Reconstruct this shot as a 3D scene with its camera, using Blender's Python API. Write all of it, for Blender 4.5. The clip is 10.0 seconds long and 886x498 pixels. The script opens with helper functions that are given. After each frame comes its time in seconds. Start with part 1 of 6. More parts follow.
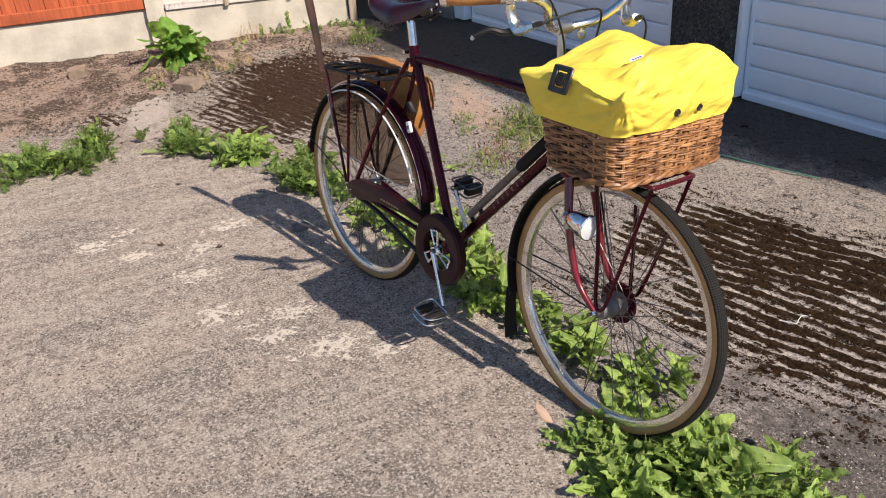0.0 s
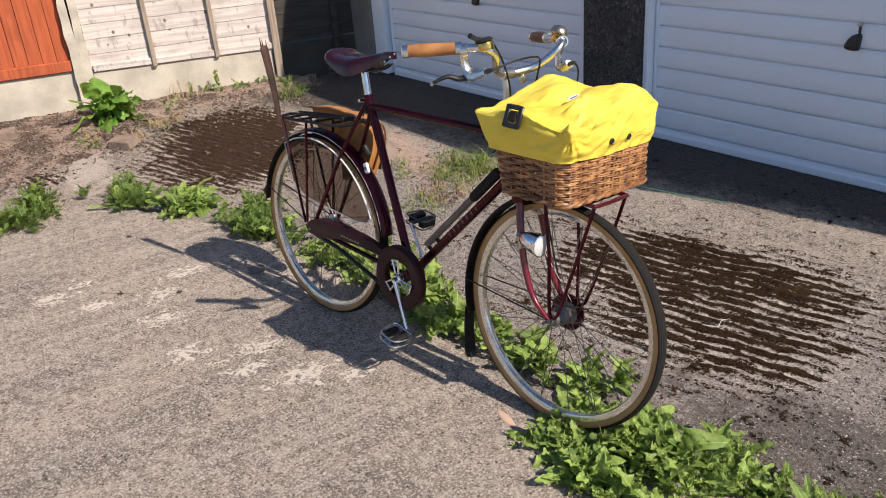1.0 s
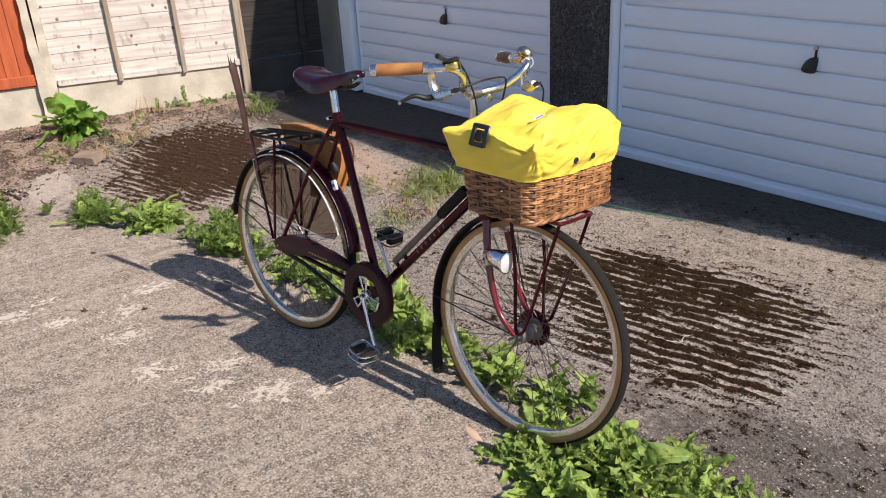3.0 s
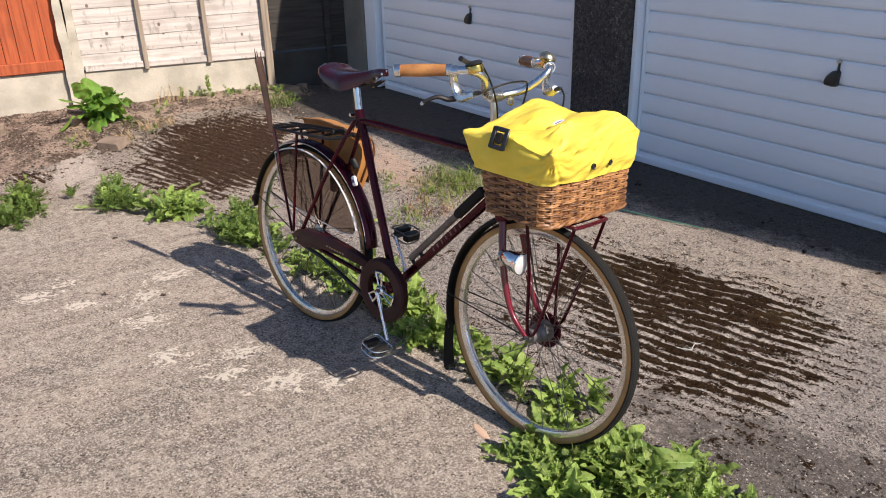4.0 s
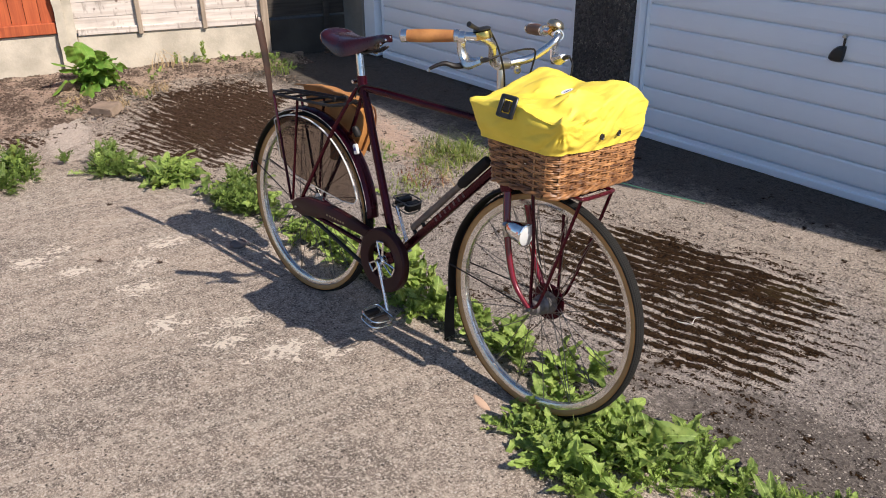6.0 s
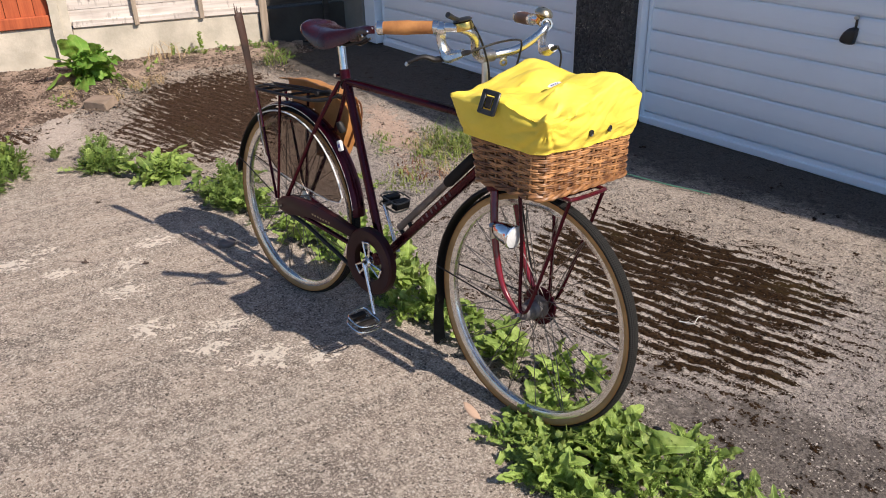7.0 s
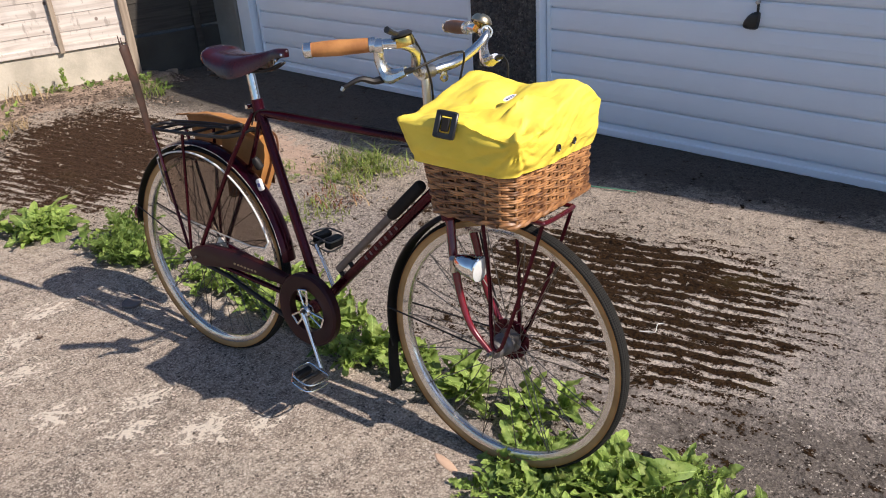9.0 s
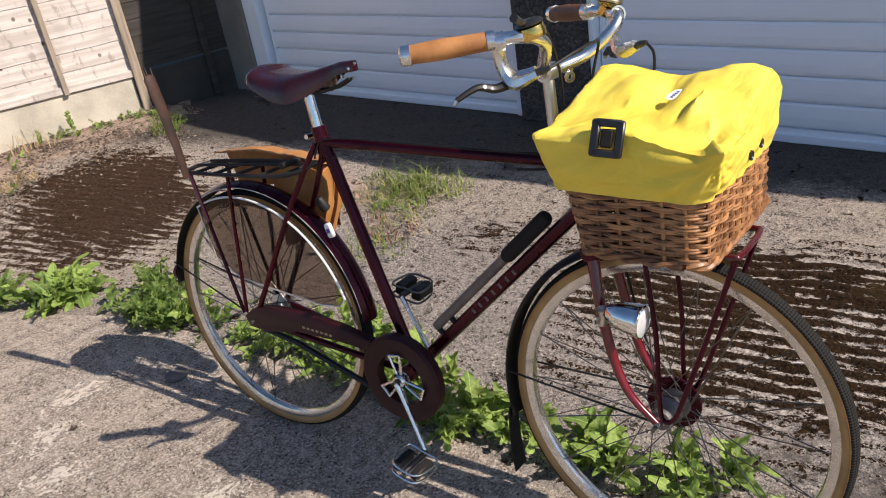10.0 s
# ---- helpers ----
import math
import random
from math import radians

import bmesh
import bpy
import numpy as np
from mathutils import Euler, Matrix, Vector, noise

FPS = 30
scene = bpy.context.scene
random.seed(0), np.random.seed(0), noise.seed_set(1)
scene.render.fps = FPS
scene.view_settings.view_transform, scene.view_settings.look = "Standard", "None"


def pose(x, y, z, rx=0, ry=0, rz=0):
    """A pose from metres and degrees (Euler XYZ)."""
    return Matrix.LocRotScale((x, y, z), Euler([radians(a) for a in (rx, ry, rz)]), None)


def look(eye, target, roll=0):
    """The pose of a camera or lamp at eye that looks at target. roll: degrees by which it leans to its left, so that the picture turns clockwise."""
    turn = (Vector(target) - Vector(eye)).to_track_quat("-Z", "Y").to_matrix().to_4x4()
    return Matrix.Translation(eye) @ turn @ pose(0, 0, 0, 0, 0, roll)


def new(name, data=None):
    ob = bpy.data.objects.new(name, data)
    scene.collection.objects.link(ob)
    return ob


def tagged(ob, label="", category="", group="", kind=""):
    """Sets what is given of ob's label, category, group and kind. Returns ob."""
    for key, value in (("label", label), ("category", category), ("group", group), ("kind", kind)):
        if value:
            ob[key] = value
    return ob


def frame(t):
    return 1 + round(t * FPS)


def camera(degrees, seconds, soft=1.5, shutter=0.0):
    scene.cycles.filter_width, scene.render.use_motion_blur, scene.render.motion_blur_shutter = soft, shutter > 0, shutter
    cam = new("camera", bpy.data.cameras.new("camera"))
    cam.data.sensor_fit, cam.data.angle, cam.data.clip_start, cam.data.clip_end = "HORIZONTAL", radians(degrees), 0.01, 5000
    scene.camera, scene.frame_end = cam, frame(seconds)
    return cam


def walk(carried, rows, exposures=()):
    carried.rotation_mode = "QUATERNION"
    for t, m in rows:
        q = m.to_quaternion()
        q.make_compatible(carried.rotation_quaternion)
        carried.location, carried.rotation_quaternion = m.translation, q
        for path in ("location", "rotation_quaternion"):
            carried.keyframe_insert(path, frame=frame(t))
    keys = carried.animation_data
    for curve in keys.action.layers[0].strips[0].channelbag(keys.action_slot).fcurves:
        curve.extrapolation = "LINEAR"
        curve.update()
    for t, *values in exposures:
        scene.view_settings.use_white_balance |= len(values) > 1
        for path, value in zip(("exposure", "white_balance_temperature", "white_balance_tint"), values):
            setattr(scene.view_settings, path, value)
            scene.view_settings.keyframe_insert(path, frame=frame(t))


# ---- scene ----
cam = camera(57.3, 10.0, soft=1.0)
PATH = [
    (0, (2.249, -1.354, 1.493), (0.839, -0.306, 0.537), -4.5),
    (0.2, (2.314, -1.382, 1.502), (0.911, -0.322, 0.549), -4.6),
    (0.5, (2.322, -1.473, 1.507), (0.939, -0.349, 0.598), -5.2),
    (1, (2.348, -1.617, 1.545), (1.037, -0.373, 0.688), -4.4),
    (1.5, (2.364, -1.603, 1.558), (1.084, -0.318, 0.715), -4.6),
    (2, (2.369, -1.598, 1.553), (1.122, -0.275, 0.721), -4.6),
    (2.5, (2.361, -1.613, 1.547), (1.116, -0.288, 0.713), -4.0),
    (3.8, (2.379, -1.647, 1.574), (1.08, -0.362, 0.76), -2.0),
    (4, (2.384, -1.652, 1.575), (1.094, -0.368, 0.745), -1.5),
    (4.5, (2.391, -1.661, 1.569), (1.099, -0.388, 0.727), -1.2),
    (5, (2.383, -1.67, 1.565), (1.088, -0.412, 0.707), -0.8),
    (5.2, (2.378, -1.672, 1.563), (1.103, -0.396, 0.7), -0.5),
    (6.5, (2.325, -1.631, 1.55), (1.072, -0.365, 0.64), -0.7),
    (7, (2.316, -1.514, 1.547), (1.047, -0.274, 0.625), -1.6),
    (7.5, (2.315, -1.443, 1.547), (0.997, -0.229, 0.659), -2.7),
    (8, (2.237, -1.388, 1.531), (0.842, -0.241, 0.672), -5.5),
    (8.2, (2.222, -1.414, 1.526), (0.857, -0.229, 0.669), -5.5),
    (8.5, (2.15, -1.466, 1.551), (0.944, -0.123, 0.69), -5.1),
    (9, (2.024, -1.446, 1.511), (0.959, -0.021, 0.598), -4.0),
    (9.5, (1.835, -1.264, 1.421), (0.796, 0.177, 0.501), -7.1),
    (9.7, (1.722, -1.221, 1.406), (0.659, 0.201, 0.486), -9.2),
    (10, (1.567, -1.229, 1.41), (0.475, 0.19, 0.519), -9.4),
]
# the film camera dims its picture a little just after the start
EXPOSURES = [(0, 0.02), (0.5, -0.14), (1, -0.05), (2, 0.0), (4, 0.03), (6.5, -0.03), (8, 0.0), (10, 0.0)]
walk(cam, [(t, look(eye, target, roll)) for t, eye, target, roll in PATH], EXPOSURES)

# ---- light ----
SUN_WAY = Vector((1.11, 0.135, 1.0)).normalized()
world = bpy.data.worlds.new("sky")
scene.world = world
world.use_nodes = True
sky = world.node_tree.nodes.new("ShaderNodeTexSky")
sky.sky_type = "NISHITA"
sky.sun_disc = False
sky.sun_elevation = math.asin(SUN_WAY.z)
sky.sun_rotation = math.atan2(SUN_WAY.x, SUN_WAY.y)
sky.air_density, sky.dust_density, sky.ozone_density = 0.9, 0.8, 4.5
back = world.node_tree.nodes["Background"]
back.inputs["Strength"].default_value = 0.130
world.node_tree.links.new(sky.outputs["Color"], back.inputs["Color"])
sun = new("sun", bpy.data.lights.new("sun", "SUN"))
sun.data.energy, sun.data.angle, sun.data.color = 6.5, radians(0.55), (1.0, 0.898, 0.800)
sun.matrix_world = look(SUN_WAY * 30, (0, 0, 0))


# ---- materials ----
class Nodes:
    """A short way to write node trees."""

    def __init__(self, name):
        self.mat = bpy.data.materials.new(name)
        self.mat.use_nodes = True
        self.tree = self.mat.node_tree
        self.bsdf = self.tree.nodes["Principled BSDF"]
        self.coord = self.tree.nodes.new("ShaderNodeTexCoord")

    def add(self, kind, **inputs):
        node = self.tree.nodes.new("ShaderNode" + kind)
        for key, value in inputs.items():
            self.put(node.inputs[int(key[1:]) if key[0] == "i" and key[1:].isdigit() else key.replace("_", " ")], value)
        return node

    def put(self, socket, value):
        if isinstance(value, bpy.types.NodeSocket):
            self.tree.links.new(value, socket)
        elif isinstance(value, bpy.types.Node):
            self.tree.links.new(value.outputs[0], socket)
        else:
            if isinstance(value, (tuple, list)) and len(value) == 3 and socket.type == "RGBA":
                value = (*value, 1.0)
            socket.default_value = value

    def math(self, op, a, b=0.0, clamp=False):
        node = self.add("Math", i0=a, i1=b)
        node.operation, node.use_clamp = op, clamp
        return node.outputs[0]

    def vec(self, scale=(1, 1, 1), turn=0.0, space="Object", place=(0, 0, 0)):
        spun = self.add("Mapping", Vector=self.coord.outputs[space], Location=place)
        spun.inputs["Rotation"].default_value = (0, 0, turn)
        return self.add("Mapping", Vector=spun.outputs[0], Scale=scale).outputs[0]

    def noise(self, scale, detail=4.0, rough=0.55, vec=None, distort=0.0):
        return self.add("TexNoise", Vector=vec or self.coord.outputs["Object"], Scale=scale, Detail=detail, Roughness=rough, Distortion=distort).outputs["Fac"]

    def step(self, value, low, high):
        node = self.add("MapRange", Value=value)
        node.inputs["From Min"].default_value, node.inputs["From Max"].default_value = low, high
        node.interpolation_type = "SMOOTHSTEP"
        return node.outputs[0]

    def mix(self, fac, a, b):
        node = self.tree.nodes.new("ShaderNodeMix")
        node.data_type = "RGBA"
        self.put(node.inputs["Factor"], fac), self.put(node.inputs[6], a), self.put(node.inputs[7], b)
        return node.outputs[2]

    def bump(self, height, strength=0.4, distance=0.004):
        self.put(self.bsdf.inputs["Normal"], self.add("Bump", Height=height, Strength=strength, Distance=distance))

    def set(self, **inputs):
        for key, value in inputs.items():
            self.put(self.bsdf.inputs[key.replace("_", " ")], value)
        return self.mat


def surface(name, light, dark, scale=8.0, rough=(0.4, 0.7), metal=0.0, bump=0.2, fine=120.0, coat=0.0, distance=0.002, vary=0.0, **more):
    """A two-scale varied surface: broad patches and fine grain."""
    n = Nodes(name)
    broad, grain = n.noise(scale, 5), n.noise(fine, 3)
    fac = n.math("ADD", n.math("MULTIPLY", n.step(broad, 0.3, 0.7), 0.65), n.math("MULTIPLY", grain, 0.35))
    if vary:
        rnd = n.add("ObjectInfo").outputs["Random"]
        fac = n.math("ADD", fac, n.math("MULTIPLY", n.math("SUBTRACT", rnd, 0.5), vary), True)
    n.bump(n.math("ADD", grain, n.math("MULTIPLY", broad, 0.5)), bump, distance)
    rg = n.add("MapRange", Value=broad)
    rg.inputs["To Min"].default_value, rg.inputs["To Max"].default_value = rough
    return n.set(Base_Color=n.mix(fac, light, dark), Roughness=rg.outputs[0], Metallic=metal, Coat_Weight=coat, **more)


def blob(n, x, y, cx, cy, rx, ry, power=2.0, turn=0.0):
    """1 at the middle of a rounded patch, 0 on its rim, negative outside."""
    dx, dy = n.math("SUBTRACT", x, cx), n.math("SUBTRACT", y, cy)
    if turn:
        c, s = math.cos(turn), math.sin(turn)
        dx, dy = n.math("ADD", n.math("MULTIPLY", dx, c), n.math("MULTIPLY", dy, s)), n.math("SUBTRACT", n.math("MULTIPLY", dy, c), n.math("MULTIPLY", dx, s))
    dx, dy = n.math("ABSOLUTE", n.math("DIVIDE", dx, rx)), n.math("ABSOLUTE", n.math("DIVIDE", dy, ry))
    far = n.math("ADD", n.math("POWER", dx, power), n.math("POWER", dy, power))
    return n.math("SUBTRACT", 1.0, n.math("POWER", far, 1.0 / power))


BRUSH = -1.30  # heading of the broom strokes in the slab


def concrete_slab_material():
    """Sandy worn concrete: brush strokes, exposed grit, pale flakes of old screed."""
    n = Nodes("weathered concrete slab")
    v = n.coord.outputs["Object"]
    xyz = n.add("SeparateXYZ", Vector=v)
    x, y = xyz.outputs[0], xyz.outputs[1]
    broad, mid, fine, tiny = n.noise(1.3, 6, 0.6), n.noise(7.0, 7, 0.7), n.noise(120.0, 4, 0.75), n.noise(330.0, 3, 0.8)
    brush = n.noise(1.0, 7, 0.72, n.vec((3.0, 40.0, 6.0), BRUSH), 0.3)
    stroke = n.noise(1.0, 4, 0.6, n.vec((1.1, 9.0, 3.0), BRUSH))
    grit = n.add("SeparateColor", Color=n.add("TexVoronoi", Vector=v, Scale=170.0).outputs["Color"]).outputs[0]
    blot, patch = n.noise(3.1, 6, 0.62, None, 0.6), n.noise(28.0, 6, 0.7)
    col = n.mix(n.step(broad, 0.36, 0.62), (0.392, 0.311, 0.248), (0.292, 0.236, 0.195))
    # grey worn areas between the sandy ones
    worn = None
    for cx, cy, rx, ry in ((0.16, -1.08, 0.20, 0.09), (0.14, -0.86, 0.17, 0.07), (0.50, -0.62, 0.20, 0.10), (-0.32, -0.95, 0.16, 0.07), (0.85, -0.70, 0.22, 0.08), (-1.2, -0.75, 0.2, 0.1)):
        one = blob(n, x, y, cx, cy, rx * 1.5, ry * 1.7, 2.0, 1.0)
        worn = one if worn is None else n.math("MAXIMUM", worn, one)
    worn = n.math("ADD", n.math("MAXIMUM", worn, -0.8), n.math("MULTIPLY", n.math("SUBTRACT", blot, 0.5), 3.2))
    col = n.mix(n.math("MULTIPLY", n.step(worn, -0.2, 0.5), 0.75), col, (0.146, 0.118, 0.102))
    col = n.mix(n.math("MULTIPLY", n.step(stroke, 0.50, 0.64), 0.65), col, (0.45, 0.385, 0.32))
    col = n.mix(n.math("MULTIPLY", n.step(stroke, 0.48, 0.36), 0.65), col, (0.165, 0.140, 0.122))
    col = n.mix(n.math("MULTIPLY", n.step(mid, 0.5, 0.64), 0.40), col, (0.165, 0.138, 0.118))
    col = n.mix(n.math("MULTIPLY", n.step(patch, 0.51, 0.58), 0.6), col, (0.56, 0.47, 0.39))
    col = n.mix(n.math("MULTIPLY", n.step(patch, 0.47, 0.40), 0.65), col, (0.130, 0.106, 0.092))
    col = n.mix(n.math("MULTIPLY", n.step(brush, 0.54, 0.66), 0.55), col, (0.54, 0.46, 0.385))
    col = n.mix(n.math("MULTIPLY", n.step(brush, 0.46, 0.36), 0.5), col, (0.15, 0.122, 0.103))
    col = n.mix(n.math("MULTIPLY", n.step(fine, 0.53, 0.60), 0.85), col, (0.68, 0.58, 0.48))
    col = n.mix(n.math("MULTIPLY", n.step(fine, 0.46, 0.37), 0.75), col, (0.070, 0.056, 0.047))
    col = n.mix(n.math("MULTIPLY", n.step(tiny, 0.54, 0.62), 0.6), col, (0.72, 0.615, 0.515))
    col = n.mix(n.math("MULTIPLY", n.step(tiny, 0.44, 0.36), 0.6), col, (0.06, 0.046, 0.038))
    col = n.mix(n.math("MULTIPLY", n.step(grit, 0.93, 0.96), 0.7), col, (0.68, 0.61, 0.53))
    col = n.mix(n.math("MULTIPLY", n.step(grit, 0.035, 0.02), 0.8), col, (0.032, 0.026, 0.022))
    # pale flakes of an old skim coat, scattered in front of the crack
    spots = ((-1.06, -0.58, 0.10, 0.045), (-1.02, -0.71, 0.12, 0.055), (-0.80, -0.63, 0.10, 0.04), (-0.77, -0.23, 0.14, 0.05), (-0.67, -0.41, 0.13, 0.06), (-0.48, -0.49, 0.13, 0.06), (-0.16, -0.57, 0.11, 0.05),
             (0.02, -0.36, 0.14, 0.045), (0.11, -0.47, 0.10, 0.045), (0.30, -0.37, 0.15, 0.06), (0.43, -0.28, 0.10, 0.05), (-0.01, -0.53, 0.06, 0.03))
    near = None
    for cx, cy, rx, ry in spots:
        one = blob(n, x, y, cx, cy, rx * 0.80, ry * 1.30, 2.0, 1.2)
        near = one if near is None else n.math("MAXIMUM", near, one)
    near = n.math("MAXIMUM", near, -0.75)
    rag = n.noise(1.0, 7, 0.68, n.vec((19.0, 22.0, 9.0), -1.2), 1.9)
    crumb = n.noise(60.0, 5, 0.8)
    flake = n.math("ADD", n.math("MULTIPLY", near, 0.42), n.math("ADD", n.math("MULTIPLY", n.math("SUBTRACT", rag, 0.5), 2.5), n.math("MULTIPLY", n.math("SUBTRACT", crumb, 0.5), 1.2)))
    flake = n.step(flake, 0.17, 0.25)
    col = n.mix(n.math("MULTIPLY", flake, n.math("ADD", n.math("MULTIPLY", fine, 0.7), 0.5), True), col, (0.80, 0.71, 0.605))
    height = n.math("ADD", n.math("MULTIPLY", fine, 0.8), n.math("ADD", n.math("MULTIPLY", tiny, 0.4), n.math("MULTIPLY", brush, 0.5)))
    n.bump(n.math("ADD", height, n.math("MULTIPLY", flake, 0.25)), 1.0, 0.009)
    return n.set(Base_Color=col, Roughness=0.92, Specular_IOR_Level=0.15)


# slow wandering of the ribs: amount, along x, along y, start
SWAYS = ((0.9, 7.3, 1.3, 1.0), (0.7, 13.1, -4.0, 0.4), (0.5, 23.0, 6.0, 2.2))


def apron_material():
    """Ribbed old concrete with dead brown moss in the grooves."""
    n = Nodes("ribbed mossy concrete")
    v = n.coord.outputs["Object"]
    xyz = n.add("SeparateXYZ", Vector=v)
    x, y = xyz.outputs[0], xyz.outputs[1]
    broad, mid, fine, tiny = n.noise(1.7, 6, 0.6), n.noise(22.0, 7, 0.78), n.noise(95.0, 4, 0.75), n.noise(260.0, 3, 0.8)
    grit = n.add("SeparateColor", Color=n.add("TexVoronoi", Vector=v, Scale=170.0).outputs["Color"]).outputs[0]
    lat = n.math("SUBTRACT", y, n.math("MULTIPLY", x, 0.085))
    # paler trowelled band near the garage and the fence, dark bare aggregate towards the slab
    pale = n.step(n.math("ADD", lat, n.math("MULTIPLY", n.math("SUBTRACT", broad, 0.5), 0.9)), 0.95, 1.45)
    pale = n.math("MAXIMUM", pale, n.step(x, -0.7, -1.5))
    col = n.mix(pale, (0.275, 0.240, 0.220), (0.345, 0.288, 0.238))
    col = n.mix(n.math("MULTIPLY", n.step(broad, 0.45, 0.68), 0.4), col, (0.12, 0.104, 0.095))
    col = n.mix(n.math("MULTIPLY", n.step(mid, 0.53, 0.60), 0.75), col, (0.045, 0.036, 0.032))
    col = n.mix(n.math("MULTIPLY", n.step(fine, 0.53, 0.64), 0.65), col, n.mix(pale, (0.62, 0.535, 0.465), (0.70, 0.585, 0.475)))
    col = n.mix(n.math("MULTIPLY", n.step(fine, 0.47, 0.36), 0.8), col, (0.038, 0.030, 0.026))
    col = n.mix(n.math("MULTIPLY", n.step(tiny, 0.54, 0.63), 0.75), col, (0.72, 0.62, 0.53))
    col = n.mix(n.math("MULTIPLY", n.step(tiny, 0.45, 0.33), 0.5), col, (0.035, 0.029, 0.025))
    col = n.mix(n.math("MULTIPLY", n.step(grit, 0.955, 0.98), 0.4), col, (0.50, 0.45, 0.40))
    # garage shade put into the colour: a ragged near-black strip by the doors
    shade_strip = n.math("ADD", n.math("ADD", lat, n.math("MULTIPLY", x, 0.03)), n.math("ADD", n.math("MULTIPLY", n.math("SUBTRACT", n.noise(2.2, 6, 0.65), 0.5), 0.9), n.math("MULTIPLY", n.math("SUBTRACT", n.noise(31.0, 6, 0.75), 0.5), 0.5)))
    col = n.mix(n.math("MULTIPLY", n.step(shade_strip, 1.72, 2.05), 0.82), col, n.mix(fine, (0.030, 0.027, 0.024), (0.085, 0.075, 0.066)))
    # damp dark dirt washed out beside the weeds
    damp = n.math("ADD", blob(n, x, y, 1.85, 0.36, 0.85, 0.30, 2.4, 0.22), n.math("MULTIPLY", n.math("SUBTRACT", n.noise(9.0, 7, 0.75), 0.5), 3.0))
    col = n.mix(n.math("MULTIPLY", n.step(damp, 0.05, 0.55), 0.72), col, n.mix(fine, (0.022, 0.018, 0.016), (0.17, 0.145, 0.128)))
    # washed pale strip between the soil and the moss
    wash = n.math("ADD", blob(n, x, y, -2.62, 0.13, 0.62, 0.17, 2.2, -0.35), n.math("MULTIPLY", n.math("SUBTRACT", n.noise(8.0, 7, 0.75), 0.5), 2.4))
    col = n.mix(n.math("MULTIPLY", n.step(wash, 0.05, 0.6), 0.6), col, n.mix(fine, (0.40, 0.335, 0.285), (0.80, 0.70, 0.60)))
    # crumbled pink plaster trodden into the yard
    plaster = n.math("ADD", blob(n, x, y, -1.12, 1.45, 0.58, 0.17, 2.0, -0.5), n.math("MULTIPLY", n.math("SUBTRACT", n.noise(14.0, 7, 0.75), 0.5), 2.6))
    col = n.mix(n.math("MULTIPLY", n.step(plaster, 0.10, 0.45), 0.78), col, n.mix(fine, (0.34, 0.225, 0.165), (0.66, 0.48, 0.375)))

    edge = n.math("MULTIPLY", n.math("SUBTRACT", n.noise(3.6, 6, 0.65), 0.5), 0.9)

    def area(one, soft=0.28):
        return n.step(n.math("ADD", one, edge), -0.02, soft)

    right = area(blob(n, x, y, 1.04, 0.93, 0.66, 0.52, 3.4, 0.12))
    right = n.math("MULTIPLY", right, n.math("SUBTRACT", 1.0, n.math("MULTIPLY", area(blob(n, x, y, 0.52, 0.52, 0.40, 0.30, 2.6, 0.12)), 0.75)))
    left = area(blob(n, x, y, -2.28, 0.90, 1.02, 0.60, 2.4, -0.56))
    thick = n.math("MAXIMUM", area(blob(n, x, y, -2.46, 1.13, 0.98, 0.42, 2.4, -0.56)), n.math("MULTIPLY", area(blob(n, x, y, 0.80, 1.16, 0.58, 0.26, 2.4, 0.16)), 0.50))
    wide = n.math("MULTIPLY", area(blob(n, x, y, 0.9, 0.85, 2.1, 0.95, 3.0, 0.05), 0.6), 0.33)
    left = n.math("MAXIMUM", left, area(blob(n, x, y, -2.74, -0.14, 0.26, 0.13, 2.0, 0.4)))
    thin = n.math("MULTIPLY", area(blob(n, x, y, 0.06, 1.20, 0.42, 0.22, 2.4, 0.1), 0.5), 0.72)
    cover = n.math("MAXIMUM", n.math("MAXIMUM", right, left), n.math("MAXIMUM", wide, thin))
    sway = n.math("ADD", n.math("MULTIPLY", n.math("SINE", n.math("MULTIPLY", x, 2.3)), 0.9), n.math("MULTIPLY", n.math("SINE", n.math("ADD", n.math("MULTIPLY", x, 5.1), n.math("MULTIPLY", y, 3.0))), 0.6))
    for amp, fx, fy, off in SWAYS:
        sway = n.math("ADD", sway, n.math("MULTIPLY", n.math("SINE", n.math("ADD", n.math("ADD", n.math("MULTIPLY", x, fx), n.math("MULTIPLY", y, fy)), off)), amp))
    ph = n.math("ADD", n.math("MULTIPLY", lat, 2 * math.pi / 0.057), sway)
    groove = n.math("MULTIPLY", n.math("SINE", ph), 0.5)
    streak = n.math("SUBTRACT", n.noise(1.0, 6, 0.68, n.vec((7.0, 36.0, 9.0), -0.085)), 0.5)
    clump = n.math("SUBTRACT", n.noise(48.0, 6, 0.8), 0.5)
    # worn pale crests show between the moss rows
    rows = n.math("MAXIMUM", right, left)
    col = n.mix(n.math("MULTIPLY", n.math("MULTIPLY", rows, n.step(groove, 0.1, -0.35)), n.math("MULTIPLY", n.step(fine, 0.42, 0.56), 0.8)), col, (0.66, 0.575, 0.495))
    score = n.math("ADD", n.math("MULTIPLY", cover, 0.60), n.math("ADD", n.math("MULTIPLY", right, 0.06), n.math("MULTIPLY", groove, n.math("ADD", n.math("ADD", n.math("MULTIPLY", right, 0.30), n.math("MULTIPLY", left, 0.10)), 0.09))))
    score = n.math("ADD", score, n.math("ADD", n.math("MULTIPLY", streak, 2.1), n.math("MULTIPLY", clump, 1.7)))
    score = n.math("ADD", score, n.math("MULTIPLY", thick, 0.30))
